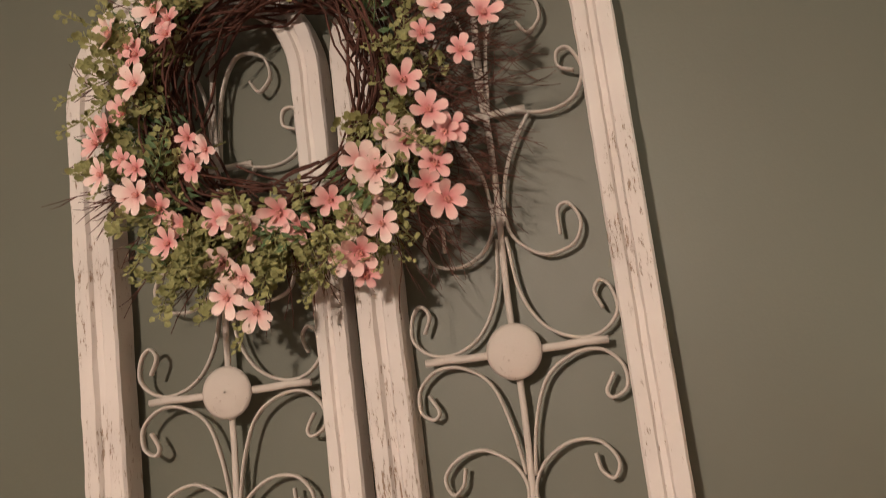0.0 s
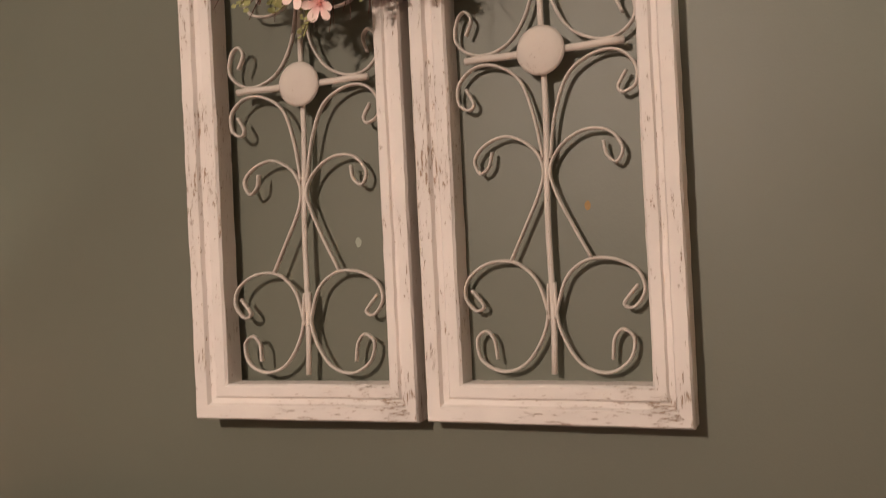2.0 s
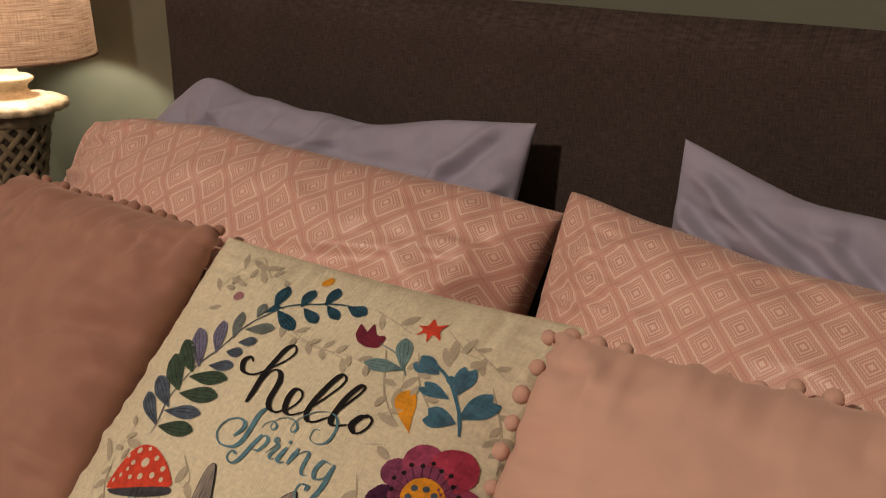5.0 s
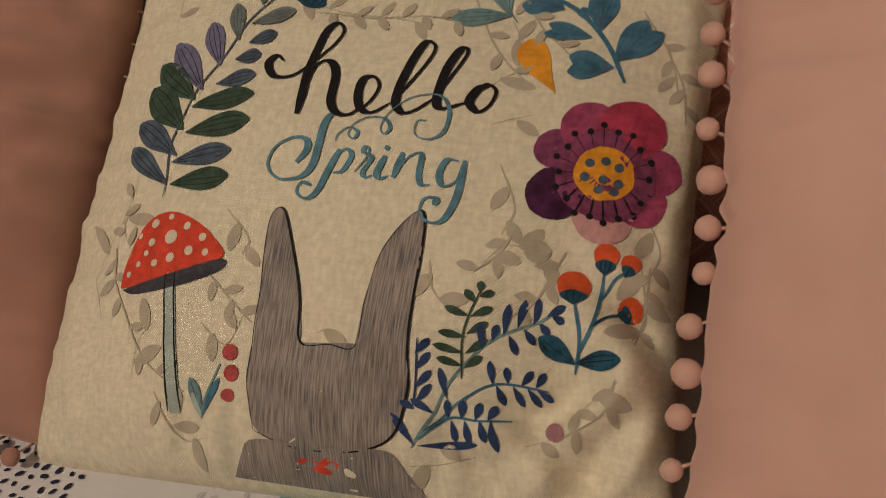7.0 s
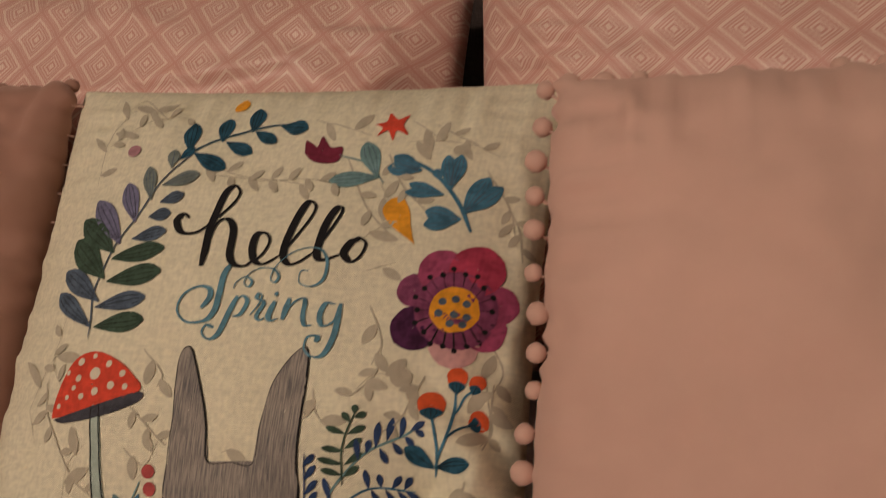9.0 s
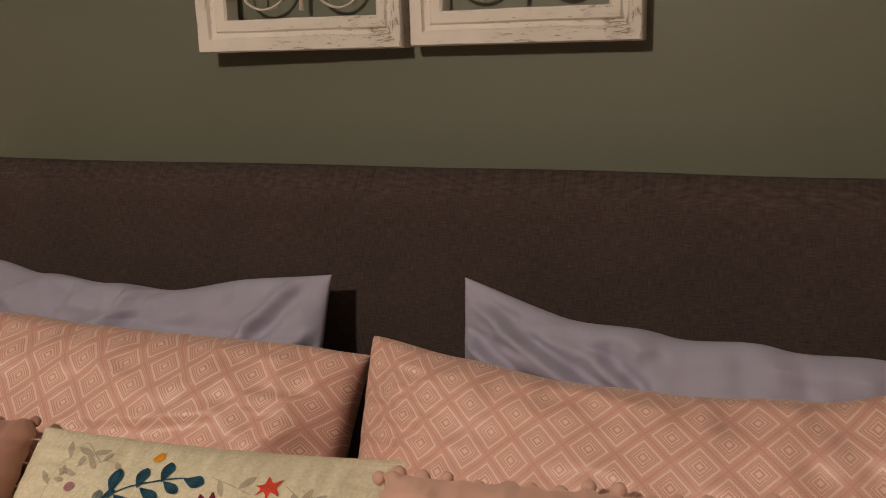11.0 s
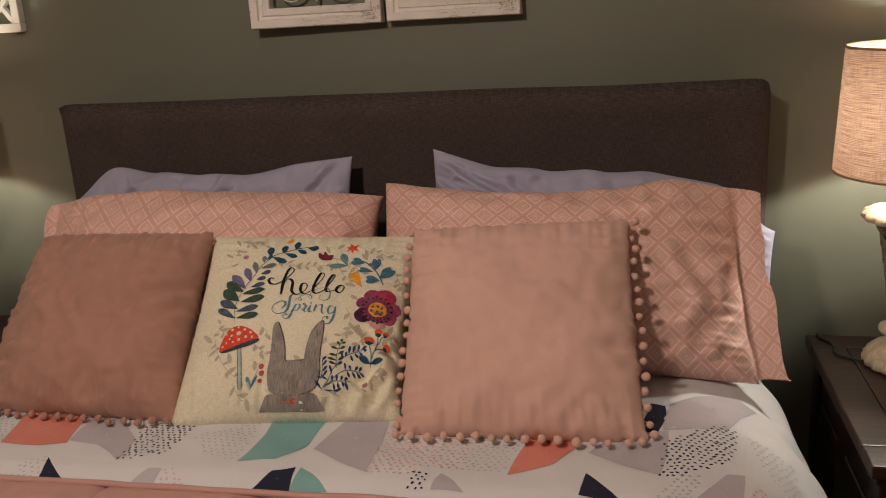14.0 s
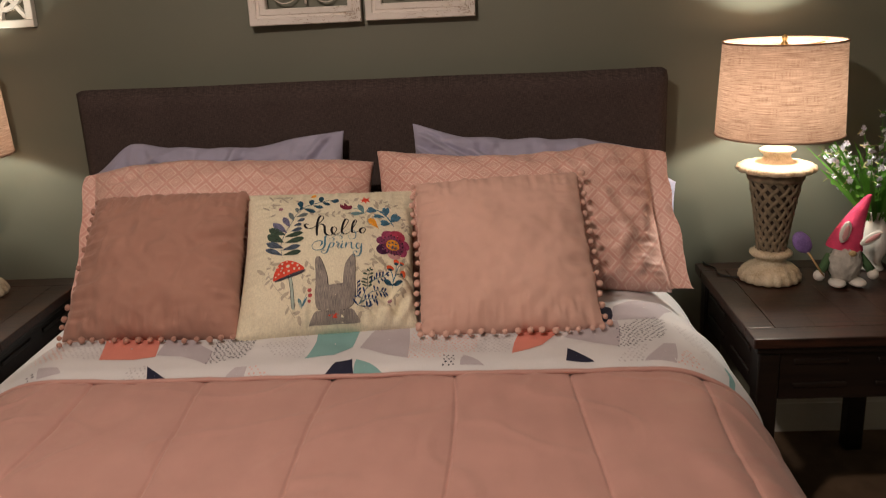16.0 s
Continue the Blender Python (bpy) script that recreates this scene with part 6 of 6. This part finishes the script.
def print_patch(ink, poly):
    bm = bmesh.new()
    uvl = bm.loops.layers.uv.new("UVMap")
    if ink.endswith("DOTS"):
        pr = random.Random(int(abs(poly[0][0]) * 1000))
        step = 0.0125 if ink == "NAVY_DOTS" else 0.0135
        xs, ys = [p[0] for p in poly], [p[1] for p in poly]
        j = 0
        y = min(ys)
        while y < max(ys):
            x = min(xs) + (step / 2 if j % 2 else 0)
            while x < max(xs):
                if inside((x, y), poly):
                    cx, cy, r, t = x + pr.uniform(-1, 1) * 0.0022, y + pr.uniform(-1, 1) * 0.0022, pr.uniform(0.0028, 0.0042), pr.uniform(0, 3)
                    ring = []
                    for k in range(7):
                        a = 2 * math.pi * k / 7
                        dx, dy = r * math.cos(a), 0.65 * r * math.sin(a)
                        ring.append(bm.verts.new(on_reverse(cx + dx * math.cos(t) - dy * math.sin(t), cy + dx * math.sin(t) + dy * math.cos(t), 0.0013)))
                    f = bm.faces.new(ring)
                    for l in f.loops:
                        l[uvl].uv = (l.vert.co.x, l.vert.co.y)
                x += step
            y += step * 0.86
            j += 1
    else:
        path = []
        for p, q in zip(poly, poly[1:] + poly[:1]):
            a, b = Vector((*p, 0)), Vector((*q, 0))
            bow = Vector((a.y - b.y, b.x - a.x, 0)) * 0.10 * noise.noise(Vector((a.x * 9, a.y * 9, 2)))
            path += [a.lerp(b, k / 5) + bow * math.sin(math.pi * k / 5) for k in range(5)]
        c = sum(path, Vector((0, 0, 0))) / len(path)
        rows = [[c + (p - c) * k for p in path] for k in (0.03, 0.25, 0.5, 0.75, 1.0)]
        grid = [[bm.verts.new(on_reverse(p.x, p.y, 0.0010)) for p in row] for row in rows]
        n = len(path)
        for a, b in zip(grid, grid[1:]):
            for k in range(n):
                f = bm.faces.new((a[k], a[(k + 1) % n], b[(k + 1) % n], b[k]))
                for l in f.loops:
                    l[uvl].uv = (l.vert.co.x, l.vert.co.y)
    bmesh.ops.recalc_face_normals(bm, faces=bm.faces)
    flip = [f for f in bm.faces if f.normal.z < 0]
    bmesh.ops.reverse_faces(bm, faces=flip)
    if bm.faces:
        part("printed_patch", bm, PATCH_MATERIAL[ink], comforter, kind="stuff" if ink.endswith("DOTS") else "")
    else:
        bm.free()


for ink_name, poly in PATCHES:
    print_patch(ink_name, poly)

# ---- spring wreath on the panels ----
WREATH = Vector((-0.064, -0.05, 2.447))
wreath = empty("wreath", WREATH, "twig wreath with pink silk flowers and small green leaves", "wreath")
rng = random.Random(11)
for k in range(80):
    r0, y0 = rng.uniform(0.118, 0.190), rng.uniform(-0.075, -0.004)
    ph, wob = rng.uniform(0, 6.28), rng.uniform(0.006, 0.016)
    span = rng.uniform(2.0, 4.6)
    path = []
    for s in range(26):
        a = ph + span * s / 25
        r = r0 + wob * math.sin(3 * a + ph) + 0.012 * noise.noise(Vector((a * 2, k, 0)))
        path.append(Vector((r * math.cos(a), y0 + 0.016 * math.sin(5 * a + k), r * math.sin(a))))
    bm = bmesh.new()
    tube(bm, path, rng.uniform(0.0012, 0.0024), 5)
    part("twig", bm, TWIG, wreath)


def stray(bm, a, r0, length, lean, width=0.0011):
    """A wiry twig that leaves the ring outwards and forks once."""
    p = Vector((r0 * math.cos(a), rng.uniform(-0.08, -0.015), r0 * math.sin(a)))
    d = Vector((math.cos(a + lean), rng.uniform(-0.25, 0.25), math.sin(a + lean)))
    pts = [p]
    for s in range(6):
        d = (d + Vector((rng.uniform(-1, 1), rng.uniform(-0.5, 0.5), rng.uniform(-1, 1))) * 0.22).normalized()
        q = pts[-1] + d * length / 6
        q.y = min(q.y, -0.002)
        pts.append(q)
        if s == 3:
            e = (d + Vector((rng.uniform(-1, 1), 0, rng.uniform(-1, 1))) * 0.7).normalized()
            fork = [q, q + e * length * 0.18, q + e * length * 0.3 + Vector((0, 0, 0.004))]
            for f in fork:
                f.y = min(f.y, -0.002)
            tube(bm, fork, width * 0.7, 4, taper=lambda t: 1 - 0.6 * t)
    tube(bm, pts, width, 4, taper=lambda t: 1 - 0.6 * t)


bm = bmesh.new()
for k in range(230):
    stray(bm, rng.uniform(0, 6.28), rng.uniform(0.11, 0.21), rng.uniform(0.05, 0.12), rng.uniform(-1.0, 1.0))
for k in range(240):
    stray(bm, rng.uniform(-0.95, 0.70), rng.uniform(0.19, 0.25), rng.uniform(0.06, 0.13), rng.uniform(-0.9, 0.7), 0.0009)
for k in range(45):
    stray(bm, rng.uniform(3.5, 5.2), rng.uniform(0.16, 0.20), rng.uniform(0.08, 0.14), rng.uniform(-0.6, 0.6), 0.0011)
part("twig_fringe", bm, TWIG, wreath, kind="stuff")


def round_leaf(bm, p, d, n, size, mat):
    """A small cupped leaf, six-sided, at p along d."""
    s = d.cross(n).normalized()
    pts = [p, p + d * size * 0.45 + s * size * 0.5, p + d * size + s * size * 0.28, p + d * size * 1.12, p + d * size - s * size * 0.28, p + d * size * 0.45 - s * size * 0.5]
    mid = bm.verts.new(p + d * size * 0.55 - n * size * 0.12)
    ring = [bm.verts.new(q) for q in pts]
    for a, b in zip(ring, ring[1:] + ring[:1]):
        f = bm.faces.new((mid, a, b))
        f.material_index = mat


def sprig_mesh(seed, count, length, size, mat, pointed=False):
    r = random.Random(seed)
    bm = bmesh.new()
    path, d = [Vector((0, 0, 0))], Vector((0, -0.15, 1)).normalized()
    for s in range(8):
        d = (d + Vector((r.uniform(-1, 1), r.uniform(-0.6, 0.4), r.uniform(-0.3, 0.3))) * 0.16).normalized()
        path.append(path[-1] + d * length / 8)
    tube(bm, path, 0.0009, 4)
    for k in range(count):
        t = (k + 0.6) / count
        i = min(int(t * 8), 7)
        p = path[i].lerp(path[i + 1], t * 8 - i)
        ang = r.uniform(0, 6.28) if not pointed else (k % 2) * math.pi + r.uniform(-0.4, 0.4)
        ld = (Vector((math.cos(ang), -abs(math.sin(ang)) * 0.8, r.uniform(0.1, 0.8)))).normalized()
        ln = Vector((r.uniform(-0.5, 0.5), -1, r.uniform(-0.5, 0.5))).normalized()
        stalk = p + ld * size * r.uniform(0.3, 0.9)
        tube(bm, [p, stalk], 0.0005, 3)
        if pointed:
            s = ld.cross(ln).normalized()
            L = size * r.uniform(1.6, 2.6)
            v = [bm.verts.new(q) for q in (stalk, stalk + ld * L * 0.4 + s * L * 0.16, stalk + ld * L + ln * L * 0.12, stalk + ld * L * 0.4 - s * L * 0.16)]
            m = bm.verts.new(stalk + ld * L * 0.45 - ln * L * 0.05)
            for a, b in zip(v, v[1:] + v[:1]):
                bm.faces.new((m, a, b))
        else:
            round_leaf(bm, stalk, ld, ln, size * r.uniform(0.75, 1.25), 0)
    me = bpy.data.meshes.new("leaf_sprig")
    bm.to_mesh(me)
    bm.free()
    me.materials.append(mat)
    return me


def flower_mesh(seed, mat, size=0.023, heart=None):
    """A silk blossom of six notched petals round a small heart."""
    r = random.Random(seed)
    bm = bmesh.new()
    for k in range(6):
        a = 2 * math.pi * k / 6 + r.uniform(-0.12, 0.12)
        lift, L = r.uniform(-0.05, 0.95), size * r.uniform(0.88, 1.1)
        d, s = Vector((math.cos(a), 0, math.sin(a))), Vector((-math.sin(a), 0, math.cos(a)))
        rows = []
        for t, w in ((0.08, 0.09), (0.32, 0.19), (0.58, 0.27), (0.78, 0.29), (0.93, 0.20), (1.0, 0.07)):
            y = -0.006 * math.sin(t * 2.2) - lift * L * t * t * 0.6
            c = d * L * t + Vector((0, y, 0))
            rows.append([bm.verts.new(c - s * L * w), bm.verts.new(c + Vector((0, 0.0022, 0))), bm.verts.new(c + s * L * w)])
        for p, q in zip(rows, rows[1:]):
            for j in range(2):
                bm.faces.new((p[j], p[j + 1], q[j + 1], q[j]))
    n0 = len(bm.faces)
    for k in range(5):
        a = 2 * math.pi * k / 5
        tube(bm, [Vector((0, 0.002, 0)), Vector((0.003 * math.cos(a), -0.007, 0.003 * math.sin(a)))], 0.0013, 5)
    bm.faces.ensure_lookup_table()
    for f in bm.faces[n0:]:
        f.material_index = 1
    # calyx and short stalk behind
    n1 = len(bm.faces)
    tube(bm, [Vector((0, 0.0, 0)), Vector((0, 0.012, -0.003)), Vector((0, 0.028, -0.012))], 0.0016, 5)
    bm.faces.ensure_lookup_table()
    for f in bm.faces[n1:]:
        f.material_index = 2
    me = bpy.data.meshes.new("flower")
    bm.to_mesh(me)
    bm.free()
    for m in (mat, heart or FLOWER_HEART, LEAF):
        me.materials.append(m)
    for p in me.polygons:
        p.use_smooth = True
    return me


ROUND_SPRIGS = [sprig_mesh(k, 30, 0.085, 0.0105, LEAF) for k in range(5)]
BLADE_SPRIGS = [sprig_mesh(20 + k, 11, 0.08, 0.011, LEAF_DARK, True) for k in range(3)]
FERN_SPRIGS = [sprig_mesh(40 + k, 34, 0.12, 0.0062, LEAF, False) for k in range(3)]


def turned(x, y, z, angle, tilt, roll, scale=1.0):
    """Sprig pose: its length points along angle in the wall's plane."""
    return Matrix.Translation((x, y, z)) @ Matrix.Rotation(math.pi / 2 - angle, 4, "Y") @ Matrix.Rotation(tilt, 4, "X") @ Matrix.Rotation(roll, 4, "Z") @ Matrix.Scale(scale, 4)


for k in range(150):
    a = 2 * math.pi * k / 150 + rng.uniform(-0.1, 0.1)
    r = rng.uniform(0.125, 0.205)
    out = a + rng.uniform(-1.2, 1.2)
    if rng.random() < 0.10:
        out = a + math.pi + rng.uniform(-0.8, 0.8)
        r = rng.uniform(0.17, 0.21)
    if math.cos(a) > 0.9 and rng.random() < 0.5:
        continue
    mesh = rng.choice(ROUND_SPRIGS if rng.random() < 0.78 else BLADE_SPRIGS)
    shared("leaf_sprig", mesh, wreath, turned(r * math.cos(a), rng.uniform(-0.085, -0.04), r * math.sin(a), out, rng.uniform(-0.1, 0.4), rng.uniform(-0.5, 0.5), rng.uniform(0.7, 1.0)))
for a, r, out in ((2.9, 0.20, 3.6), (3.0, 0.20, 4.1), (3.2, 0.20, 4.4), (3.75, 0.19, 4.5), (3.9, 0.19, 4.75), (4.35, 0.19, 4.6), (4.5, 0.2, 4.8), (5.4, 0.19, 4.85), (5.5, 0.2, 4.7), (5.3, 0.19, 5.0), (2.6, 0.20, 2.6), (2.75, 0.2, 3.3)):
    shared("fern_sprig", rng.choice(FERN_SPRIGS), wreath, turned(r * math.cos(a), -0.05, r * math.sin(a), out, 0.1, rng.uniform(-0.3, 0.3), rng.uniform(0.85, 1.1)))

for k in range(34):
    # looser greenery that hangs under the ring and at its far side
    a = rng.uniform(4.1, 5.5)
    r = rng.uniform(0.17, 0.235)
    shared("leaf_sprig", rng.choice(ROUND_SPRIGS), wreath, turned(r * math.cos(a), rng.uniform(-0.095, -0.05), r * math.sin(a), a + rng.uniform(-0.9, 0.9), rng.uniform(0.0, 0.4), rng.uniform(-0.5, 0.5), rng.uniform(0.65, 0.95)))

FLOWERS = [flower_mesh(3, PETAL), flower_mesh(4, PETAL_PALE), flower_mesh(7, PETAL_PALE, 0.026), flower_mesh(9, PETAL, 0.020)]
# blossoms in clusters round the ring, millimetres from the wall's centre line and a height of 2.46 m
BLOSSOMS = [(-86, 112), (-64, 69), (-134, 40), (-116, 17), (-139, -12), (-54, -62), (-50, -99), (-180, -44), (-167, -91), (-119, -92), (-99, -143), (-22, -170), (4, -172), (-22, -222), (5, -246), (16, -287),
            (62, -178), (123, -173), (147, -200), (183, -213), (136, -244), (156, -241), (184, -151), (229, -55), (255, -95), (268, -121), (200, -103), (251, -154), (241, -178), (299, -33), (276, 24), (328, 11),
            (-147, 92), (-141, -124), (-67, -169), (40, 175), (95, 190), (150, 175), (205, 140), (-40, 160), (250, 90)]
for bx, bz in BLOSSOMS + [(x + rng.choice((-22, 20)), z + rng.choice((-20, 18))) for x, z in BLOSSOMS[::2]]:
    x, z = bx / 1000 - 0.106 - WREATH.x, bz / 1000 + 2.46 - WREATH.z
    away = math.atan2(z, x)
    m = Matrix.Translation((x, -0.098 + rng.uniform(-0.008, 0.012), z)) @ Matrix.Rotation(rng.uniform(0.1, 0.6) * math.sin(away) * -1, 4, "X") @ Matrix.Rotation(rng.uniform(0.1, 0.6) * math.cos(away), 4, "Z") @ Matrix.Rotation(rng.uniform(0, 6.28), 4, "Y")
    shared("flower", rng.choice(FLOWERS), wreath, m @ Matrix.Scale(rng.uniform(0.86, 1.08), 4))

# ---- things on the night table ----
GNOME_MATS = [plain("bright_pink_yarn", (0.66, 0.055, 0.145), 0.85, 0.2, 30, 260, 0.8), plain("grey_white_fur", (0.52, 0.50, 0.46), 0.95, 0.3, 50, 380, 1.0), plain("green_felt", (0.06, 0.13, 0.055), 0.9, 0.2),
              plain("white_felt", (0.74, 0.71, 0.66), 0.9, 0.08), plain("pale_pink_felt", (0.66, 0.33, 0.33), 0.9), plain("lavender_glitter", (0.23, 0.15, 0.42), 0.6, 0.4, 25, 200, 0.6), plain("wooden_stick", (0.48, 0.33, 0.16), 0.7)]


def into(bm, mat, build):
    n = len(bm.faces)
    build()
    bm.faces.ensure_lookup_table()
    for f in bm.faces[n:]:
        f.material_index = mat


def lump(bm, centre, size, rough=0.0, sub=3, turn=None, freq=40):
    r = bmesh.ops.create_icosphere(bm, subdivisions=sub, radius=1.0)
    for v in r["verts"]:
        k = 1 + rough * noise.noise(v.co * freq / 12)
        co = Vector((v.co.x * size[0], v.co.y * size[1], v.co.z * size[2])) * k
        if turn:
            co = turn @ co
        v.co = Vector(centre) + co


def yarn_hat(bm):
    n, m = 28, 44
    rows = []
    for j in range(m + 1):
        t = j / m
        r = 0.050 * (1 - t) ** 0.9 + 0.007 + 0.0016 * math.sin(t * 150)
        cx = 0.066 * t ** 1.5
        z = 0.118 + 0.172 * t
        rows.append([bm.verts.new((cx + r * math.cos(2 * math.pi * i / n), r * 0.9 * math.sin(2 * math.pi * i / n), z + 0.05 * 0.25 * math.cos(2 * math.pi * i / n) * (1 - t) * -0.6)) for i in range(n)])
    for a, b in zip(rows, rows[1:]):
        for i in range(n):
            bm.faces.new((a[i], a[(i + 1) % n], b[(i + 1) % n], b[i]))
    bm.faces.new(rows[-1])


def ornament():
    bm = bmesh.new()
    into(bm, 2, lambda: lump(bm, (0, 0, 0.062), (0.050, 0.042, 0.058), 0.05))
    into(bm, 1, lambda: lump(bm, (-0.004, -0.030, 0.074), (0.050, 0.032, 0.064), 0.22, 4, None, 90))
    into(bm, 0, lambda: yarn_hat(bm))
    into(bm, 6, lambda: lump(bm, (0.006, -0.052, 0.112), (0.013, 0.010, 0.010)))
    into(bm, 3, lambda: [lump(bm, (s, -0.042, 0.013), (0.026, 0.034, 0.014), 0.05) for s in (-0.030, 0.034)])
    into(bm, 2, lambda: [tube(bm, [Vector((s * 0.045, -0.005, 0.095)), Vector((s * 0.066, -0.02, 0.066)), Vector((s * 0.080, -0.028, 0.046))], 0.014, 8) for s in (-1, 1)])
    into(bm, 3, lambda: [lump(bm, (s * 0.085, -0.032, 0.036), (0.018, 0.017, 0.018), 0.08) for s in (-1, 1)])
    left, right = Matrix.Rotation(radians(14), 3, "Y"), Matrix.Rotation(radians(58), 3, "Y")
    into(bm, 3, lambda: lump(bm, (-0.022, -0.052, 0.184), (0.017, 0.006, 0.036), 0.04, 3, left))
    into(bm, 4, lambda: lump(bm, (-0.021, -0.057, 0.182), (0.009, 0.003, 0.026), 0.04, 3, left))
    into(bm, 3, lambda: lump(bm, (0.062, -0.048, 0.160), (0.016, 0.006, 0.038), 0.04, 3, right))
    into(bm, 4, lambda: lump(bm, (0.064, -0.053, 0.161), (0.008, 0.003, 0.027), 0.04, 3, right))
    into(bm, 6, lambda: tube(bm, [Vector((-0.075, -0.045, 0.038)), Vector((-0.128, -0.040, 0.118))], 0.0035, 6))
    egg = Matrix.Rotation(radians(-34), 3, "Y")
    into(bm, 5, lambda: lump(bm, (-0.148, -0.038, 0.150), (0.027, 0.012, 0.040), 0.06, 3, egg))
    return bm


ob = obj("gnome_ornament", ornament(), GNOME_MATS, place=(1.524, -0.330, 0.7105))
tagged(ob, "small fabric gnome doll with a pink yarn hat and rabbit ears", "ornament")

vase = empty("vase", (1.672, -0.205, 0.7105), "small white ceramic vase holding artificial greenery", "vase")
part("vase_body", lathe([(0.001, 0.003), (0.036, 0.0), (0.040, 0.006), (0.030, 0.020), (0.028, 0.034), (0.044, 0.070), (0.048, 0.105), (0.038, 0.145), (0.026, 0.172), (0.028, 0.190), (0.036, 0.204), (0.033, 0.203), (0.023, 0.180), (0.001, 0.16)], 36), plain("white_glazed_ceramic", (0.74, 0.72, 0.68), 0.25, 0.05), vase)
bm = bmesh.new()
tube(bm, spline([(0.030, 0, 0.175), (0.060, 0, 0.170), (0.072, 0, 0.130), (0.060, 0, 0.095), (0.044, 0, 0.082)], 6), 0.005, 8)
part("vase_handle", bm, plain("white_glazed_handle", (0.74, 0.72, 0.68), 0.25, 0.05), vase)
bouquet = empty("flower_bunch", (1.672, -0.205, 0.88), "bunch of green grassy stems with small white flowers", "flowers")
GRASS = plain("fresh_green_blade", (0.085, 0.250, 0.030), 0.5, 0.35, 25)
WHITE_PETAL = plain("white_lilac_petal", (0.66, 0.66, 0.76), 0.7, 0.08)
rng = random.Random(21)
BLOOM = flower_mesh(31, WHITE_PETAL, 0.011, WHITE_PETAL)
for k in range(105):
    a, lean = rng.uniform(0, 6.28), rng.uniform(0.05, 0.62)
    L = rng.uniform(0.22, 0.40) * (1.0 - 0.25 * lean)
    d = Vector((math.cos(a) * math.sin(lean), math.sin(a) * math.sin(lean) * 0.75, math.cos(lean)))
    path = [Vector((0.012 * math.cos(a), 0.012 * math.sin(a), -0.02))]
    for s in range(7):
        d = (d + Vector((math.cos(a), math.sin(a), -0.25)) * 0.045).normalized()
        q = path[-1] + d * L / 7
        q.y = min(q.y, 0.185)
        path.append(q)
    bm = bmesh.new()
    if k % 3:
        side = d.cross(Vector((0, 1, 0))).normalized()
        w0 = rng.uniform(0.004, 0.008)
        rows = []
        for i, p in enumerate(path):
            w = w0 * math.sin(math.pi * (0.12 + 0.86 * i / 7))
            rows.append([bm.verts.new(p - side * w), bm.verts.new(p + Vector((0, 0.0012, 0))), bm.verts.new(p + side * w)])
        for p, q in zip(rows, rows[1:]):
            for j in range(2):
                bm.faces.new((p[j], p[j + 1], q[j + 1], q[j]))
        part("blade", bm, GRASS, bouquet)
    else:
        tube(bm, path, 0.0013, 5, taper=lambda t: 1 - 0.4 * t)
        for i in range(3, 8):
            for s in (-1, 1):
                ld = Vector((s * rng.uniform(0.5, 1), rng.uniform(-0.8, 0.2), rng.uniform(0.2, 0.9))).normalized()
                round_leaf(bm, path[i], ld, Vector((0, -1, 0.2)).normalized(), rng.uniform(0.010, 0.018), 0)
        stem = part("stem", bm, GRASS, bouquet)
        for i in (5, 6, 7, 7):
            p = path[i] + Vector((rng.uniform(-1, 1), -0.6, rng.uniform(-0.5, 1))) * 0.012
            shared("bloom", BLOOM, stem, Matrix.Translation(p) @ Euler((rng.uniform(-0.5, 0.9), 0, rng.uniform(-0.7, 0.7))).to_matrix().to_4x4() @ Matrix.Scale(rng.uniform(0.8, 1.25), 4))
